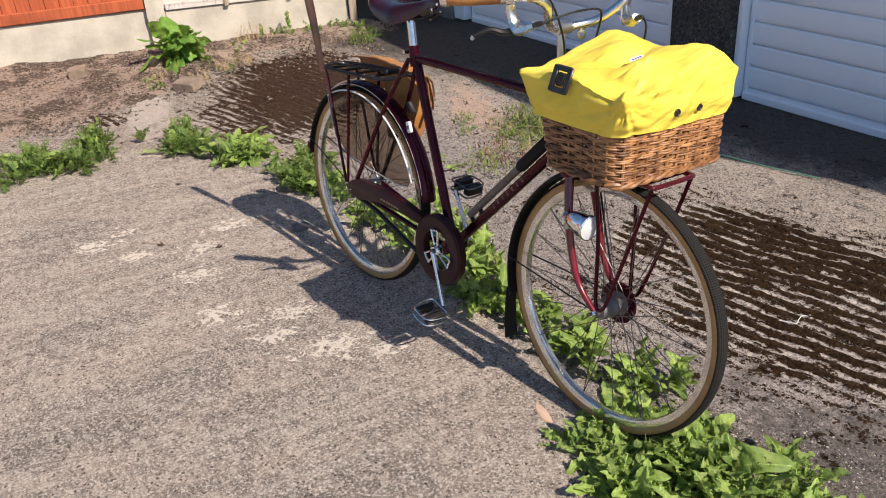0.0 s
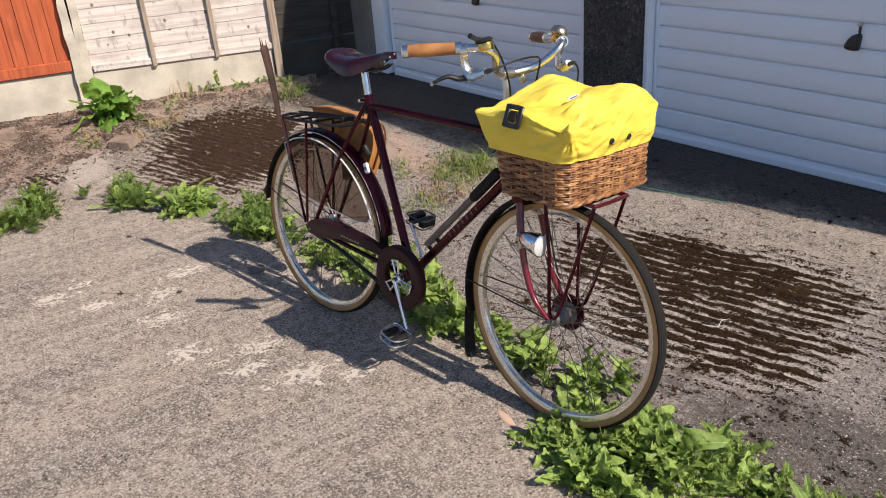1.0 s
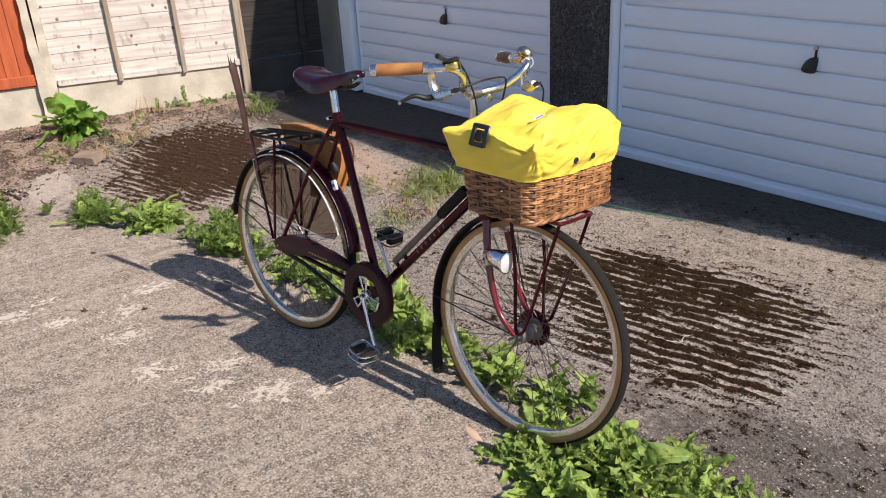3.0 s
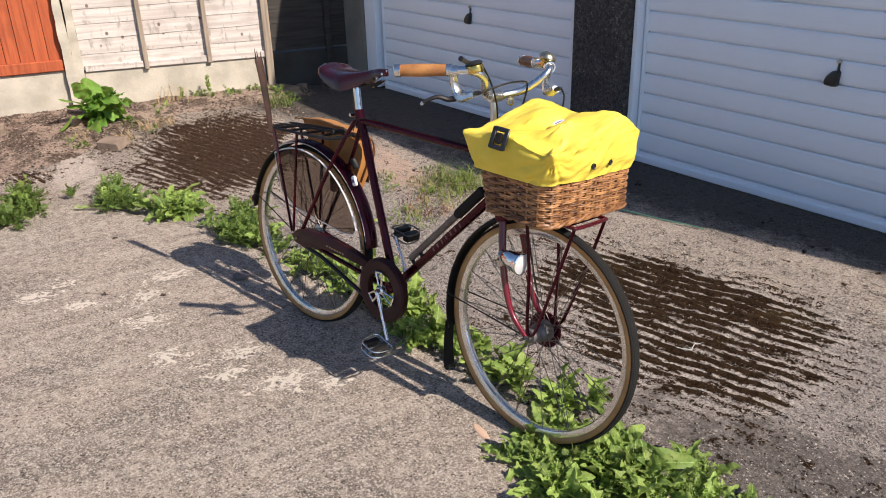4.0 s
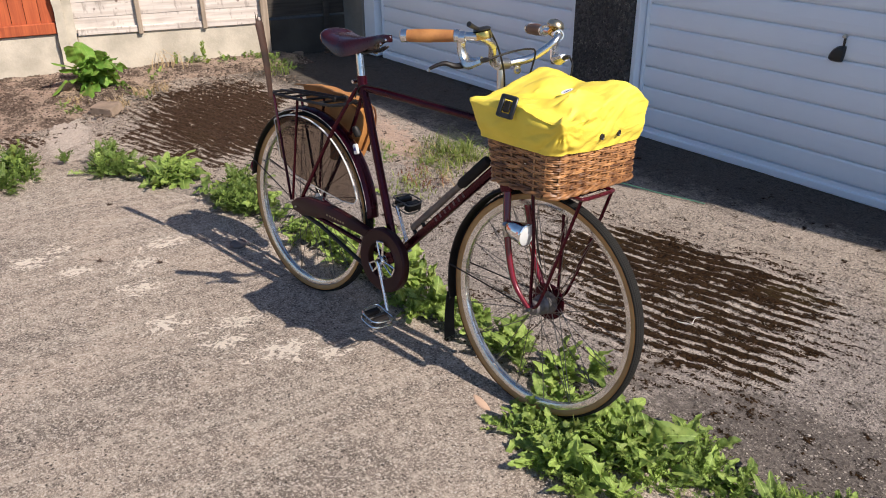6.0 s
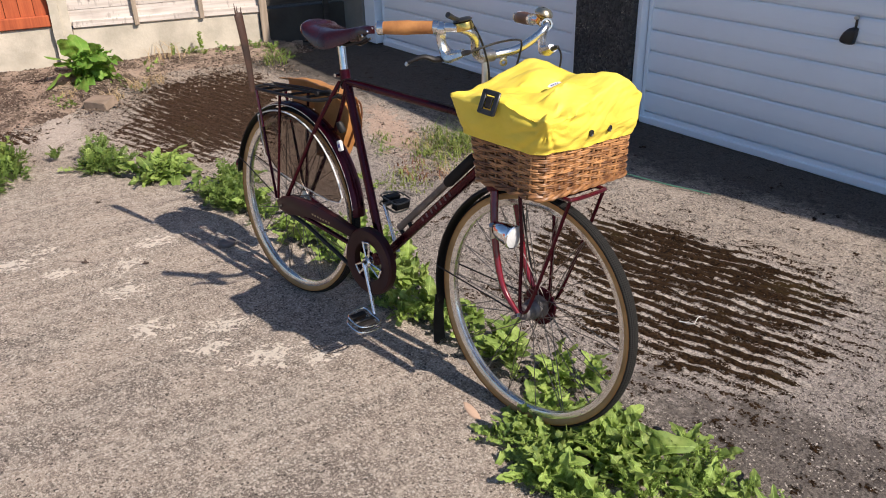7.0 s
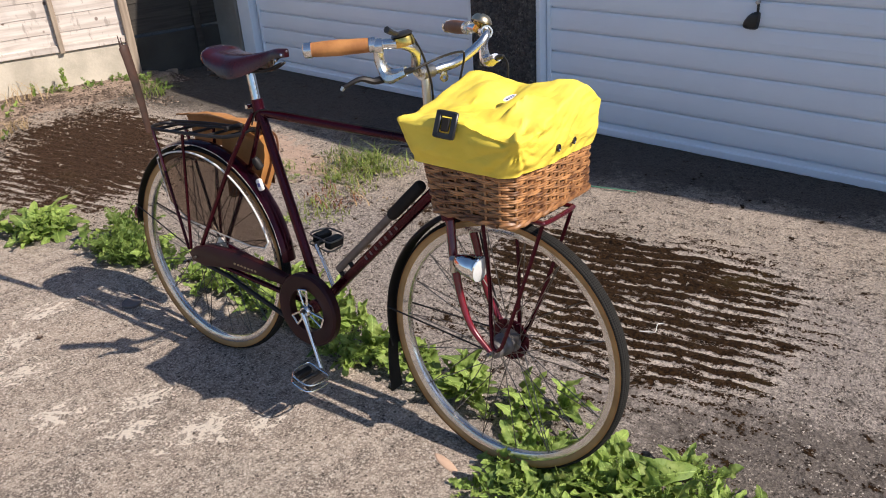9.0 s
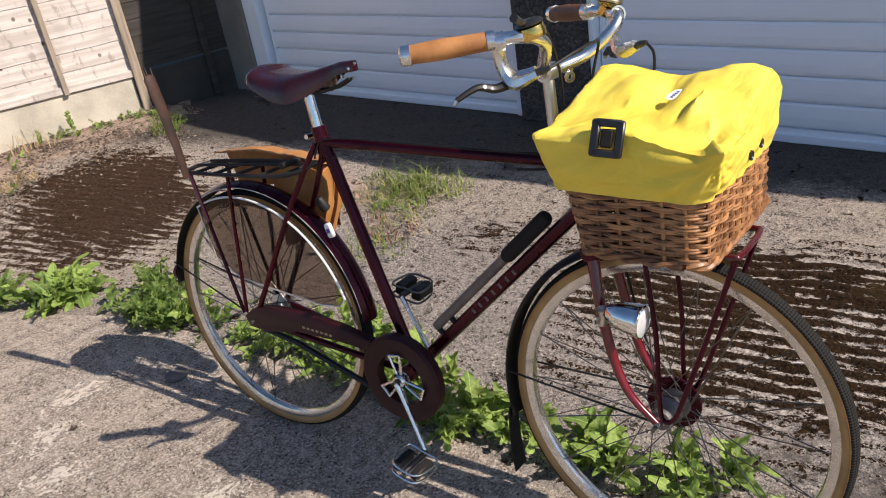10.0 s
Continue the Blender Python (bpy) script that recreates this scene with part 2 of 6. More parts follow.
    # loose lumps of moss lying about
    lump = n.math("MULTIPLY", n.math("SUBTRACT", n.noise(13.0, 4, 0.6), 0.5), 1.0)
    score = n.math("MAXIMUM", score, n.math("ADD", n.math("ADD", lump, n.math("MULTIPLY", clump, 0.55)), n.math("ADD", n.math("MULTIPLY", n.step(damp, 0.0, 0.6), 0.05), 0.365)))
    moss = n.step(score, 0.51, 0.58)
    mcol = n.mix(n.step(n.noise(85.0, 5, 0.8), 0.38, 0.66), (0.006, 0.0035, 0.002), (0.078, 0.039, 0.015))
    mcol = n.mix(n.math("MULTIPLY", n.step(n.noise(2.6, 4), 0.54, 0.68), 0.45), mcol, (0.075, 0.052, 0.016))
    mcol = n.mix(n.math("MULTIPLY", n.step(x, -0.9, -1.5), n.step(n.noise(60.0, 5, 0.8), 0.36, 0.62)), mcol, (0.098, 0.057, 0.038))
    col = n.mix(moss, col, mcol)
    h = n.math("ADD", n.math("MULTIPLY", fine, 0.5), n.math("ADD", n.math("MULTIPLY", mid, 0.6), n.math("MULTIPLY", n.math("MULTIPLY", moss, n.noise(140.0, 4, 0.7)), 1.1)))
    n.bump(h, 1.0, 0.020)
    return n.set(Base_Color=col, Roughness=0.94, Specular_IOR_Level=0.12)


def soil_material():
    """Loose dark earth with dry pinkish crust and crumbs."""
    n = Nodes("dry stony soil")
    v = n.coord.outputs["Object"]
    broad, mid, fine, tiny = n.noise(2.2, 6, 0.65), n.noise(13.0, 7, 0.75), n.noise(60.0, 5, 0.78), n.noise(190.0, 3, 0.8)
    crumb = n.add("SeparateColor", Color=n.add("TexVoronoi", Vector=v, Scale=95.0).outputs["Color"]).outputs[0]
    col = n.mix(n.step(broad, 0.46, 0.55), (0.42, 0.315, 0.245), (0.125, 0.090, 0.070))
    col = n.mix(n.math("MULTIPLY", n.step(mid, 0.51, 0.62), 0.7), col, (0.060, 0.041, 0.030))
    col = n.mix(n.math("MULTIPLY", n.step(fine, 0.53, 0.64), 0.65), col, (0.50, 0.37, 0.29))
    col = n.mix(n.math("MULTIPLY", n.step(fine, 0.46, 0.35), 0.7), col, (0.02, 0.013, 0.009))
    col = n.mix(n.math("MULTIPLY", n.step(crumb, 0.93, 0.96), 0.7), col, (0.52, 0.42, 0.34))
    n.bump(n.math("ADD", n.math("MULTIPLY", mid, 0.8), n.math("ADD", fine, n.math("MULTIPLY", tiny, 0.4))), 1.0, 0.018)
    return n.set(Base_Color=col, Roughness=0.95, Specular_IOR_Level=0.12)


def fence_wood(name, light, dark, along, knots=True):
    """Weathered board: grain along one axis, knots, stains; along: scale of the stretched grain."""
    n = Nodes(name)
    rnd = n.add("ObjectInfo").outputs["Random"]
    shift = n.add("CombineXYZ", X=n.math("MULTIPLY", rnd, 17.0), Y=n.math("MULTIPLY", rnd, 9.0), Z=n.math("MULTIPLY", rnd, 5.0)).outputs[0]
    v = n.add("VectorMath", i0=n.coord.outputs["Object"], i1=shift).outputs[0]
    m = n.add("Mapping", Vector=v, Scale=along).outputs[0]
    grain, patchy, fine = n.noise(1.0, 6, 0.62, m, 0.4), n.noise(4.0, 4, 0.55, v), n.noise(150.0, 3, 0.6, v)
    col = n.mix(n.step(grain, 0.35, 0.68), light, dark)
    col = n.mix(n.math("MULTIPLY", n.step(patchy, 0.5, 0.75), 0.45), col, tuple(c * 0.55 for c in dark))
    if knots:
        vor = n.add("TexVoronoi", Vector=n.add("Mapping", Vector=v, Scale=(5.0, 5.0, 9.0)).outputs[0], Scale=1.0)
        knot = n.step(n.math("ADD", vor.outputs["Distance"], n.math("MULTIPLY", fine, 0.09)), 0.13, 0.05)
        col = n.mix(n.math("MULTIPLY", knot, 0.6), col, (0.17, 0.125, 0.10))
        smear = n.noise(1.0, 5, 0.6, n.add("Mapping", Vector=v, Scale=(22.0, 22.0, 7.0)).outputs[0])
        col = n.mix(n.math("MULTIPLY", n.step(smear, 0.55, 0.66), 0.75), col, (0.30, 0.255, 0.22))
        small = n.add("TexVoronoi", Vector=n.add("Mapping", Vector=v, Scale=(13.0, 13.0, 11.0)).outputs[0], Scale=1.0)
        tone = n.add("SeparateColor", Color=small.outputs["Color"]).outputs[0]
        col = n.mix(n.math("MULTIPLY", n.step(small.outputs["Distance"], 0.20, 0.10), n.step(tone, 0.62, 0.70)), col, (0.15, 0.10, 0.08))
    col = n.mix(n.math("MULTIPLY", n.math("SUBTRACT", rnd, 0.3), 0.22), col, dark)
    n.bump(n.math("ADD", grain, n.math("MULTIPLY", fine, 0.3)), 0.35, 0.003)
    return n.set(Base_Color=col, Roughness=0.82)


def leaf_material(name, light, dark, yellow):
    n = Nodes(name)
    rnd = n.add("ObjectInfo").outputs["Random"]
    isl = n.add("NewGeometry").outputs["Random Per Island"]
    fac = n.math("ADD", n.math("MULTIPLY", rnd, 0.75), n.math("MULTIPLY", isl, 0.25))
    col = n.mix(fac, dark, light)
    col = n.mix(n.math("MULTIPLY", n.step(n.noise(22.0, 4), 0.45, 0.75), 0.5), col, yellow)
    rib = n.math("ABSOLUTE", n.add("SeparateXYZ", Vector=n.coord.outputs["Object"]).outputs[1])
    col = n.mix(n.math("MULTIPLY", n.step(rib, 0.0012, 0.0003), 0.55), col, tuple(min(1.0, c * 1.5 + 0.06) for c in light))
    mottle = n.noise(140.0, 4, 0.7)
    col = n.mix(n.math("MULTIPLY", n.step(mottle, 0.5, 0.68), 0.45), col, dark)
    n.bump(n.math("ADD", n.noise(70.0, 4), mottle), 0.7, 0.003)
    n.set(Base_Color=col, Roughness=0.46, Specular_IOR_Level=0.3)
    tr = n.add("BsdfTranslucent", Color=n.mix(0.5, col, yellow))
    out = n.tree.nodes["Material Output"]
    mixed = n.add("MixShader", Fac=0.34, i1=n.bsdf.outputs[0], i2=tr.outputs[0])
    n.tree.links.new(mixed.outputs[0], out.inputs["Surface"])
    return n.mat


def cloth_material():
    """Yellow coated nylon with soft crumples and a fine weave."""
    n = Nodes("yellow coated nylon")
    broad, weave = n.noise(7.0, 5), n.noise(420.0, 2)
    soft = n.noise(1.0, 4, 0.5, n.vec((16.0, 9.0, 22.0), 0.5), 0.8)
    dust = n.step(n.noise(24.0, 6, 0.7), 0.55, 0.78)
    col = n.mix(n.step(broad, 0.3, 0.7), (0.85, 0.665, 0.095), (0.77, 0.585, 0.065))
    col = n.mix(n.math("MULTIPLY", dust, 0.18), col, (0.62, 0.47, 0.12))
    n.bump(n.math("ADD", soft, n.math("MULTIPLY", weave, 0.05)), 0.45, 0.014)
    return n.set(Base_Color=col, Roughness=0.55, Specular_IOR_Level=0.35)


M = {}
M["slab"] = concrete_slab_material()
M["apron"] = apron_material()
M["soil"] = soil_material()
M["far"] = surface("pale unseen roof", (0.46, 0.42, 0.37), (0.34, 0.31, 0.275), 1.5, (0.85, 0.95), bump=0.4, fine=80.0)
M["casemaroon"] = surface("dull dark maroon enamel", (0.034, 0.0055, 0.0085), (0.020, 0.004, 0.005), 9.0, (0.38, 0.5), bump=0.04, fine=160.0, Specular_IOR_Level=0.25)
M["maroon"] = surface("maroon candy enamel", (0.064, 0.0035, 0.014), (0.030, 0.0018, 0.006), 9.0, (0.20, 0.32), 0.65, bump=0.02, fine=220.0, coat=0.12, Specular_IOR_Level=0.3)
M["red"] = surface("bright red enamel paint", (0.17, 0.003, 0.012), (0.09, 0.002, 0.007), 12.0, (0.18, 0.32), bump=0.03, fine=200.0, coat=0.7)
M["crimson"] = surface("dark crimson enamel", (0.085, 0.003, 0.010), (0.045, 0.002, 0.005), 12.0, (0.2, 0.34), bump=0.03, coat=0.4)
M["black"] = surface("black enamel paint", (0.011, 0.010, 0.010), (0.02, 0.017, 0.016), 10.0, (0.42, 0.6), bump=0.05, coat=0.04, Specular_IOR_Level=0.3)
M["rubber"] = surface("dull black rubber", (0.015, 0.013, 0.012), (0.026, 0.023, 0.021), 20.0, (0.75, 0.9), bump=0.2, Specular_IOR_Level=0.2)


def tread_material():
    """Dusty rubber with chevron grooves round the tyre."""
    n = Nodes("dusty grey tyre tread")
    xyz = n.add("SeparateXYZ", Vector=n.coord.outputs["Object"])
    ang = n.math("ARCTAN2", xyz.outputs[2], xyz.outputs[0])
    slant = n.math("MULTIPLY", xyz.outputs[1], 620.0)
    one = n.math("SINE", n.math("ADD", n.math("MULTIPLY", ang, 190.0), slant))
    two = n.math("SINE", n.math("SUBTRACT", n.math("MULTIPLY", ang, 190.0), slant))
    cut = n.math("MULTIPLY", n.math("ADD", n.math("MULTIPLY", one, two), 1.0), 0.5)
    col = n.mix(n.step(cut, 0.25, 0.6), (0.008, 0.008, 0.008), n.mix(n.noise(30.0, 4), (0.020, 0.019, 0.018), (0.036, 0.034, 0.031)))
    n.bump(n.math("ADD", n.step(cut, 0.25, 0.6), n.math("MULTIPLY", n.noise(160.0, 3), 0.3)), 0.8, 0.002)
    return n.set(Base_Color=col, Roughness=0.9, Specular_IOR_Level=0.12)


M["tread"] = tread_material()
M["gum"] = surface("beige gumwall rubber", (0.44, 0.265, 0.100), (0.28, 0.160, 0.060), 16.0, (0.55, 0.75), bump=0.12, fine=180.0)
M["gumline"] = surface("orange brown tyre line", (0.42, 0.20, 0.05), (0.28, 0.125, 0.033), 20.0, (0.5, 0.7), bump=0.1)
M["chrome"] = surface("bright chrome", (0.82, 0.82, 0.82), (0.68, 0.67, 0.65), 14.0, (0.07, 0.16), 1.0, 0.02)
M["alloy"] = surface("brushed alloy", (0.66, 0.65, 0.63), (0.50, 0.49, 0.47), 18.0, (0.24, 0.42), 1.0, 0.06, 260.0)
M["rim"] = surface("polished alloy rim", (0.78, 0.77, 0.75), (0.55, 0.53, 0.50), 11.0, (0.16, 0.34), 0.95, 0.06, 200.0)
M["steel"] = surface("dark spoke steel", (0.20, 0.19, 0.18), (0.11, 0.10, 0.095), 30.0, (0.3, 0.5), 1.0, 0.05)
M["satin"] = surface("polished silver alloy", (0.80, 0.80, 0.79), (0.66, 0.66, 0.65), 18.0, (0.20, 0.32), 1.0, 0.04, 240.0)
M["brass"] = surface("polished brass", (0.80, 0.56, 0.16), (0.60, 0.40, 0.10), 30.0, (0.12, 0.3), 1.0, 0.05)
M["bellmetal"] = surface("worn brassy nickel", (0.74, 0.66, 0.50), (0.52, 0.42, 0.26), 24.0, (0.2, 0.36), 1.0, 0.05)
M["pumpgrey"] = surface("dull grey painted steel", (0.19, 0.155, 0.13), (0.085, 0.065, 0.056), 24.0, (0.35, 0.5), bump=0.15)
M["worn"] = surface("worn pale transfer", (0.20, 0.15, 0.14), (0.06, 0.035, 0.035), 60.0, (0.5, 0.7), bump=0.1)
M["tagblue"] = surface("violet blue print", (0.10, 0.10, 0.30), (0.07, 0.07, 0.22), 30.0, (0.4, 0.5), bump=0.02)
M["cable"] = surface("dull black cable", (0.009, 0.009, 0.009), (0.014, 0.013, 0.013), 20.0, (0.5, 0.65), bump=0.05, Specular_IOR_Level=0.25)
M["cork"] = surface("varnished cork grip", (0.52, 0.24, 0.075), (0.24, 0.09, 0.028), 17.0, (0.4, 0.55), bump=0.2, fine=140.0)
M["brownleather"] = surface("dark brown leather grip", (0.16, 0.065, 0.028), (0.10, 0.04, 0.018), 26.0, (0.4, 0.6), bump=0.2)
M["saddle"] = surface("polished oxblood leather", (0.034, 0.004, 0.007), (0.012, 0.002, 0.003), 14.0, (0.18, 0.34), bump=0.08, fine=200.0, coat=0.25)
M["tan"] = surface("orange tan leather", (0.55, 0.26, 0.08), (0.27, 0.105, 0.03), 9.0, (0.45, 0.65), bump=0.15, fine=130.0)
M["wicker"] = surface("honey willow wicker", (0.48, 0.235, 0.092), (0.110, 0.042, 0.016), 26.0, (0.34, 0.55), bump=0.3, fine=170.0, vary=0.8)
M["yellow"] = cloth_material()
M["blackplastic"] = surface("black plastic", (0.014, 0.014, 0.015), (0.022, 0.022, 0.022), 20.0, (0.3, 0.45), bump=0.03)
M["white"] = surface("white paint", (0.80, 0.80, 0.78), (0.70, 0.70, 0.69), 6.0, (0.35, 0.5), bump=0.03)
M["door"] = surface("bluish white coated steel", (0.86, 0.92, 0.98), (0.81, 0.87, 0.94), 2.2, (0.32, 0.45), bump=0.04, fine=14.0)


def pebbledash_material():
    """Dark render full of small stones, with pale lichen spots."""
    n = Nodes("dark pebbledash render")
    v = n.coord.outputs["Object"]
    cells = n.add("TexVoronoi", Vector=v, Scale=75.0)
    tone = n.add("SeparateColor", Color=cells.outputs["Color"]).outputs[0]
    col = n.mix(tone, (0.035, 0.033, 0.032), (0.105, 0.098, 0.09))
    col = n.mix(n.math("MULTIPLY", n.step(n.noise(3.0, 4), 0.45, 0.7), 0.6), col, (0.03, 0.03, 0.031))
    spots = n.step(n.math("ADD", n.noise(55.0, 4, 0.7), n.math("MULTIPLY", n.noise(7.0, 3), 0.35)), 0.80, 0.86)
    col = n.mix(n.math("MULTIPLY", spots, 0.7), col, (0.30, 0.28, 0.22))
    n.bump(n.math("SUBTRACT", 1.0, cells.outputs["Distance"]), 1.0, 0.012)
    return n.set(Base_Color=col, Roughness=0.9)


M["pebbledash"] = pebbledash_material()
M["wallgrey"] = surface("grey cement render", (0.26, 0.245, 0.215), (0.15, 0.14, 0.12), 3.0, (0.85, 0.95), bump=0.6, fine=70.0, distance=0.006)
M["gravelboard"] = surface("weathered concrete gravel board", (0.62, 0.555, 0.455), (0.37, 0.33, 0.265), 5.0, (0.85, 0.95), bump=0.5, fine=60.0, distance=0.004)
M["lapwood"] = fence_wood("sun-bleached larch lap", (0.67, 0.60, 0.545), (0.48, 0.415, 0.365), (2.0, 2.0, 40.0))
# darkened copies of fence lap and gravel board, with shade in their colour
M["shadelap"] = fence_wood("lap wood darkened as shade", (0.055, 0.047, 0.039), (0.026, 0.022, 0.018), (2.0, 2.0, 40.0), False)
M["shadeboard"] = surface("concrete board darkened as shade", (0.06, 0.054, 0.045), (0.03, 0.027, 0.023), 4.0, (0.8, 0.95), bump=0.5, fine=60.0)
M["batten"] = fence_wood("grey weathered batten", (0.40, 0.32, 0.245), (0.25, 0.19, 0.14), (40.0, 40.0, 2.0), False)
M["orange"] = fence_wood("orange stained boards", (0.48, 0.112, 0.038), (0.33, 0.068, 0.024), (40.0, 40.0, 2.0), False)
M["moss"] = surface("dry brown moss crumb", (0.062, 0.036, 0.019), (0.014, 0.008, 0.005), 40.0, (0.9, 1.0), bump=0.4, Specular_IOR_Level=0.1)
def crumb_material(name, light, dark):
    """Loose crumbs, each of its own tone."""
    n = Nodes(name)
    tone = n.add("NewGeometry").outputs["Random Per Island"]
    col = n.mix(n.math("POWER", tone, 1.6), dark, light)
    col = n.mix(n.math("MULTIPLY", n.noise(130.0, 4), 0.5), col, dark)
    n.bump(n.noise(300.0, 3), 0.4, 0.002)
    return n.set(Base_Color=col, Roughness=0.92, Specular_IOR_Level=0.15)


M["grit"] = crumb_material("grey grit", (0.66, 0.585, 0.51), (0.05, 0.043, 0.039))
M["soilcrumb"] = crumb_material("soil crumb", (0.44, 0.34, 0.265), (0.04, 0.027, 0.02))
M["drum"] = surface("dull oxidised drum", (0.20, 0.185, 0.185), (0.11, 0.10, 0.10), 18.0, (0.5, 0.65), 0.5, 0.1)
M["stone"] = surface("grey brown stone", (0.34, 0.255, 0.19), (0.17, 0.125, 0.09), 12.0, (0.85, 0.95), bump=0.6)
M["dry"] = surface("dry straw", (0.48, 0.36, 0.20), (0.28, 0.19, 0.10), 15.0, (0.8, 0.9), bump=0.1)
M["rustwood"] = surface("red brown splintered wood", (0.070, 0.028, 0.016), (0.010, 0.006, 0.004), 16.0, (0.6, 0.8), bump=0.4, fine=110.0)
M["leaf"] = leaf_material("weed leaf", (0.37, 0.52, 0.115), (0.034, 0.082, 0.017), (0.51, 0.58, 0.18))
M["dock"] = leaf_material("dock leaf", (0.24, 0.44, 0.07), (0.09, 0.22, 0.03), (0.42, 0.54, 0.13))
M["redstalk"] = surface("withered red stalk", (0.25, 0.10, 0.05), (0.14, 0.055, 0.03), 15.0, (0.7, 0.9), bump=0.1)
M["grass"] = leaf_material("grass blade", (0.42, 0.48, 0.13), (0.08, 0.15, 0.025), (0.46, 0.44, 0.16))
M["feather"] = leaf_material("feathery weed", (0.17, 0.26, 0.06), (0.07, 0.125, 0.026), (0.28, 0.33, 0.09))


def guard_material():
    n = Nodes("smoky clear plastic")
    n.set(Base_Color=(0.17, 0.145, 0.13), Roughness=0.10, IOR=1.45)
    tr = n.add("BsdfTransparent", Color=(0.60, 0.545, 0.50))
    fac = n.math("ADD", n.math("MULTIPLY", n.step(n.noise(9.0, 5), 0.35, 0.75), 0.09), 0.05)
    mixed = n.add("MixShader", Fac=fac, i1=tr.outputs[0], i2=n.bsdf.outputs[0])
    n.tree.links.new(mixed.outputs[0], n.tree.nodes["Material Output"].inputs["Surface"])
    return n.mat


def lens_material():
    """Ribbed glass over a mirror: glossy metal with fine rings."""
    n = Nodes("ribbed lamp lens")
    xyz = n.add("SeparateXYZ", Vector=n.coord.outputs["Object"])
    rib = n.math("SINE", n.math("MULTIPLY", xyz.outputs[1], 1400.0))
    n.bump(rib, 0.25, 0.001)
    return n.set(Base_Color=n.mix(n.noise(60.0, 3), (0.86, 0.87, 0.87), (0.66, 0.67, 0.68)), Metallic=0.25, Roughness=0.22, Coat_Weight=0.6)


M["guard"] = guard_material()
M["lens"] = lens_material()


# ---- mesh helpers ----
def part(name, bm, material, parent=None, label="", smooth=True, m=None):
    """Links a bmesh as one mesh object under a thing or a part."""
    bmesh.ops.recalc_face_normals(bm, faces=bm.faces)
    me = bpy.data.meshes.new(name)
    for f in bm.faces:
        f.smooth = smooth
    bm.to_mesh(me)
    bm.free()
    me.materials.append(M[material])
    if smooth:
        me.set_sharp_from_angle(angle=radians(40))
    ob = new(name, me)
    ob.parent = parent
    if m is not None:
        ob.matrix_local = m
    if label:
        ob["label"] = label
    return ob


def shared(name, me, parent, m, label=""):
    ob = new(name, me)
    ob.parent = parent
    ob.matrix_local = m
    if label:
        ob["label"] = label
    return ob


def thing(name, m=None, **tags):
    ob = new(name)
    ob.empty_display_size = 0.05
    if m is not None:
        ob.matrix_world = m
    return tagged(ob, **tags)


def curve(points, steps=6, closed=False):
    """A Catmull-Rom line through the points."""
    p = [Vector(q).to_3d() for q in points]
    if len(p) < 3:
        return p
    out, n = [], len(p)
    for i in range(n if closed else n - 1):
        a, b, c, d = (p[(i + k) % n] if closed else p[min(max(i + k, 0), n - 1)] for k in (-1, 0, 1, 2))
        for j in range(steps):
            t = j / steps
            out.append(0.5 * ((2 * b) + (c - a) * t + (2 * a - 5 * b + 4 * c - d) * t * t + (3 * b - a - 3 * c + d) * t ** 3))
    if not closed:
        out.append(p[-1])
    return out


def tube(bm, points, radius, seg=10, closed=False, flat=1.0, up=None):
    """Sweeps a round or flattened section along the points."""
    pts = [Vector(p) for p in points]
    n = len(pts)
    radii = radius if isinstance(radius, (list, tuple)) else [radius] * n
    rings, side = [], None
    for i, p in enumerate(pts):
        a = pts[(i - 1) % n] if closed or i else p
        b = pts[(i + 1) % n] if closed or i < n - 1 else p
        t = (b - a).normalized()
        if side is None:
            ref = Vector(up) if up else (Vector((0, 0, 1)) if abs(t.z) < 0.9 else Vector((1, 0, 0)))
            side = t.cross(ref).normalized()
        elif up:
            side = t.cross(Vector(up)).normalized()
        side = (side - t * side.dot(t)).normalized()
        other = side.cross(t)
        rings.append([bm.verts.new(p + (side * math.cos(k * 2 * math.pi / seg) * flat + other * math.sin(k * 2 * math.pi / seg)) * radii[i]) for k in range(seg)])
    for i in range(n if closed else n - 1):
        r, s = rings[i], rings[(i + 1) % n]
        for k in range(seg):
            bm.faces.new((r[k], r[(k + 1) % seg], s[(k + 1) % seg], s[k]))
    if not closed:
        bm.faces.new(rings[0]), bm.faces.new(list(reversed(rings[-1])))
    return bm


def lathe(bm, profile, m=None, seg=24, start=0.0, sweep=360.0, closed=False):
    """Turns a profile of (radius, height) about the z axis of m."""
    m = m or Matrix()
    full = abs(sweep) >= 359.9
    count = seg if full else seg + 1
    rings = []
    for k in range(count):
        a = radians(start + sweep * k / seg)
        rings.append([bm.verts.new(m @ Vector((r * math.cos(a), r * math.sin(a), h))) for r, h in profile])
    n = len(profile)
    for k in range(seg):
        r, s = rings[k], rings[(k + 1) % count]
        for i in range(n if closed else n - 1):
            j = (i + 1) % n
            quad = (r[i], r[j], s[j], s[i])
            if (r[i].co - s[i].co).length < 1e-7:
                quad = (r[i], r[j], s[j])
            elif (r[j].co - s[j].co).length < 1e-7:
                quad = (r[i], r[j], s[i])
            bm.faces.new(quad)
    bmesh.ops.remove_doubles(bm, verts=bm.verts, dist=1e-6)
    return bm


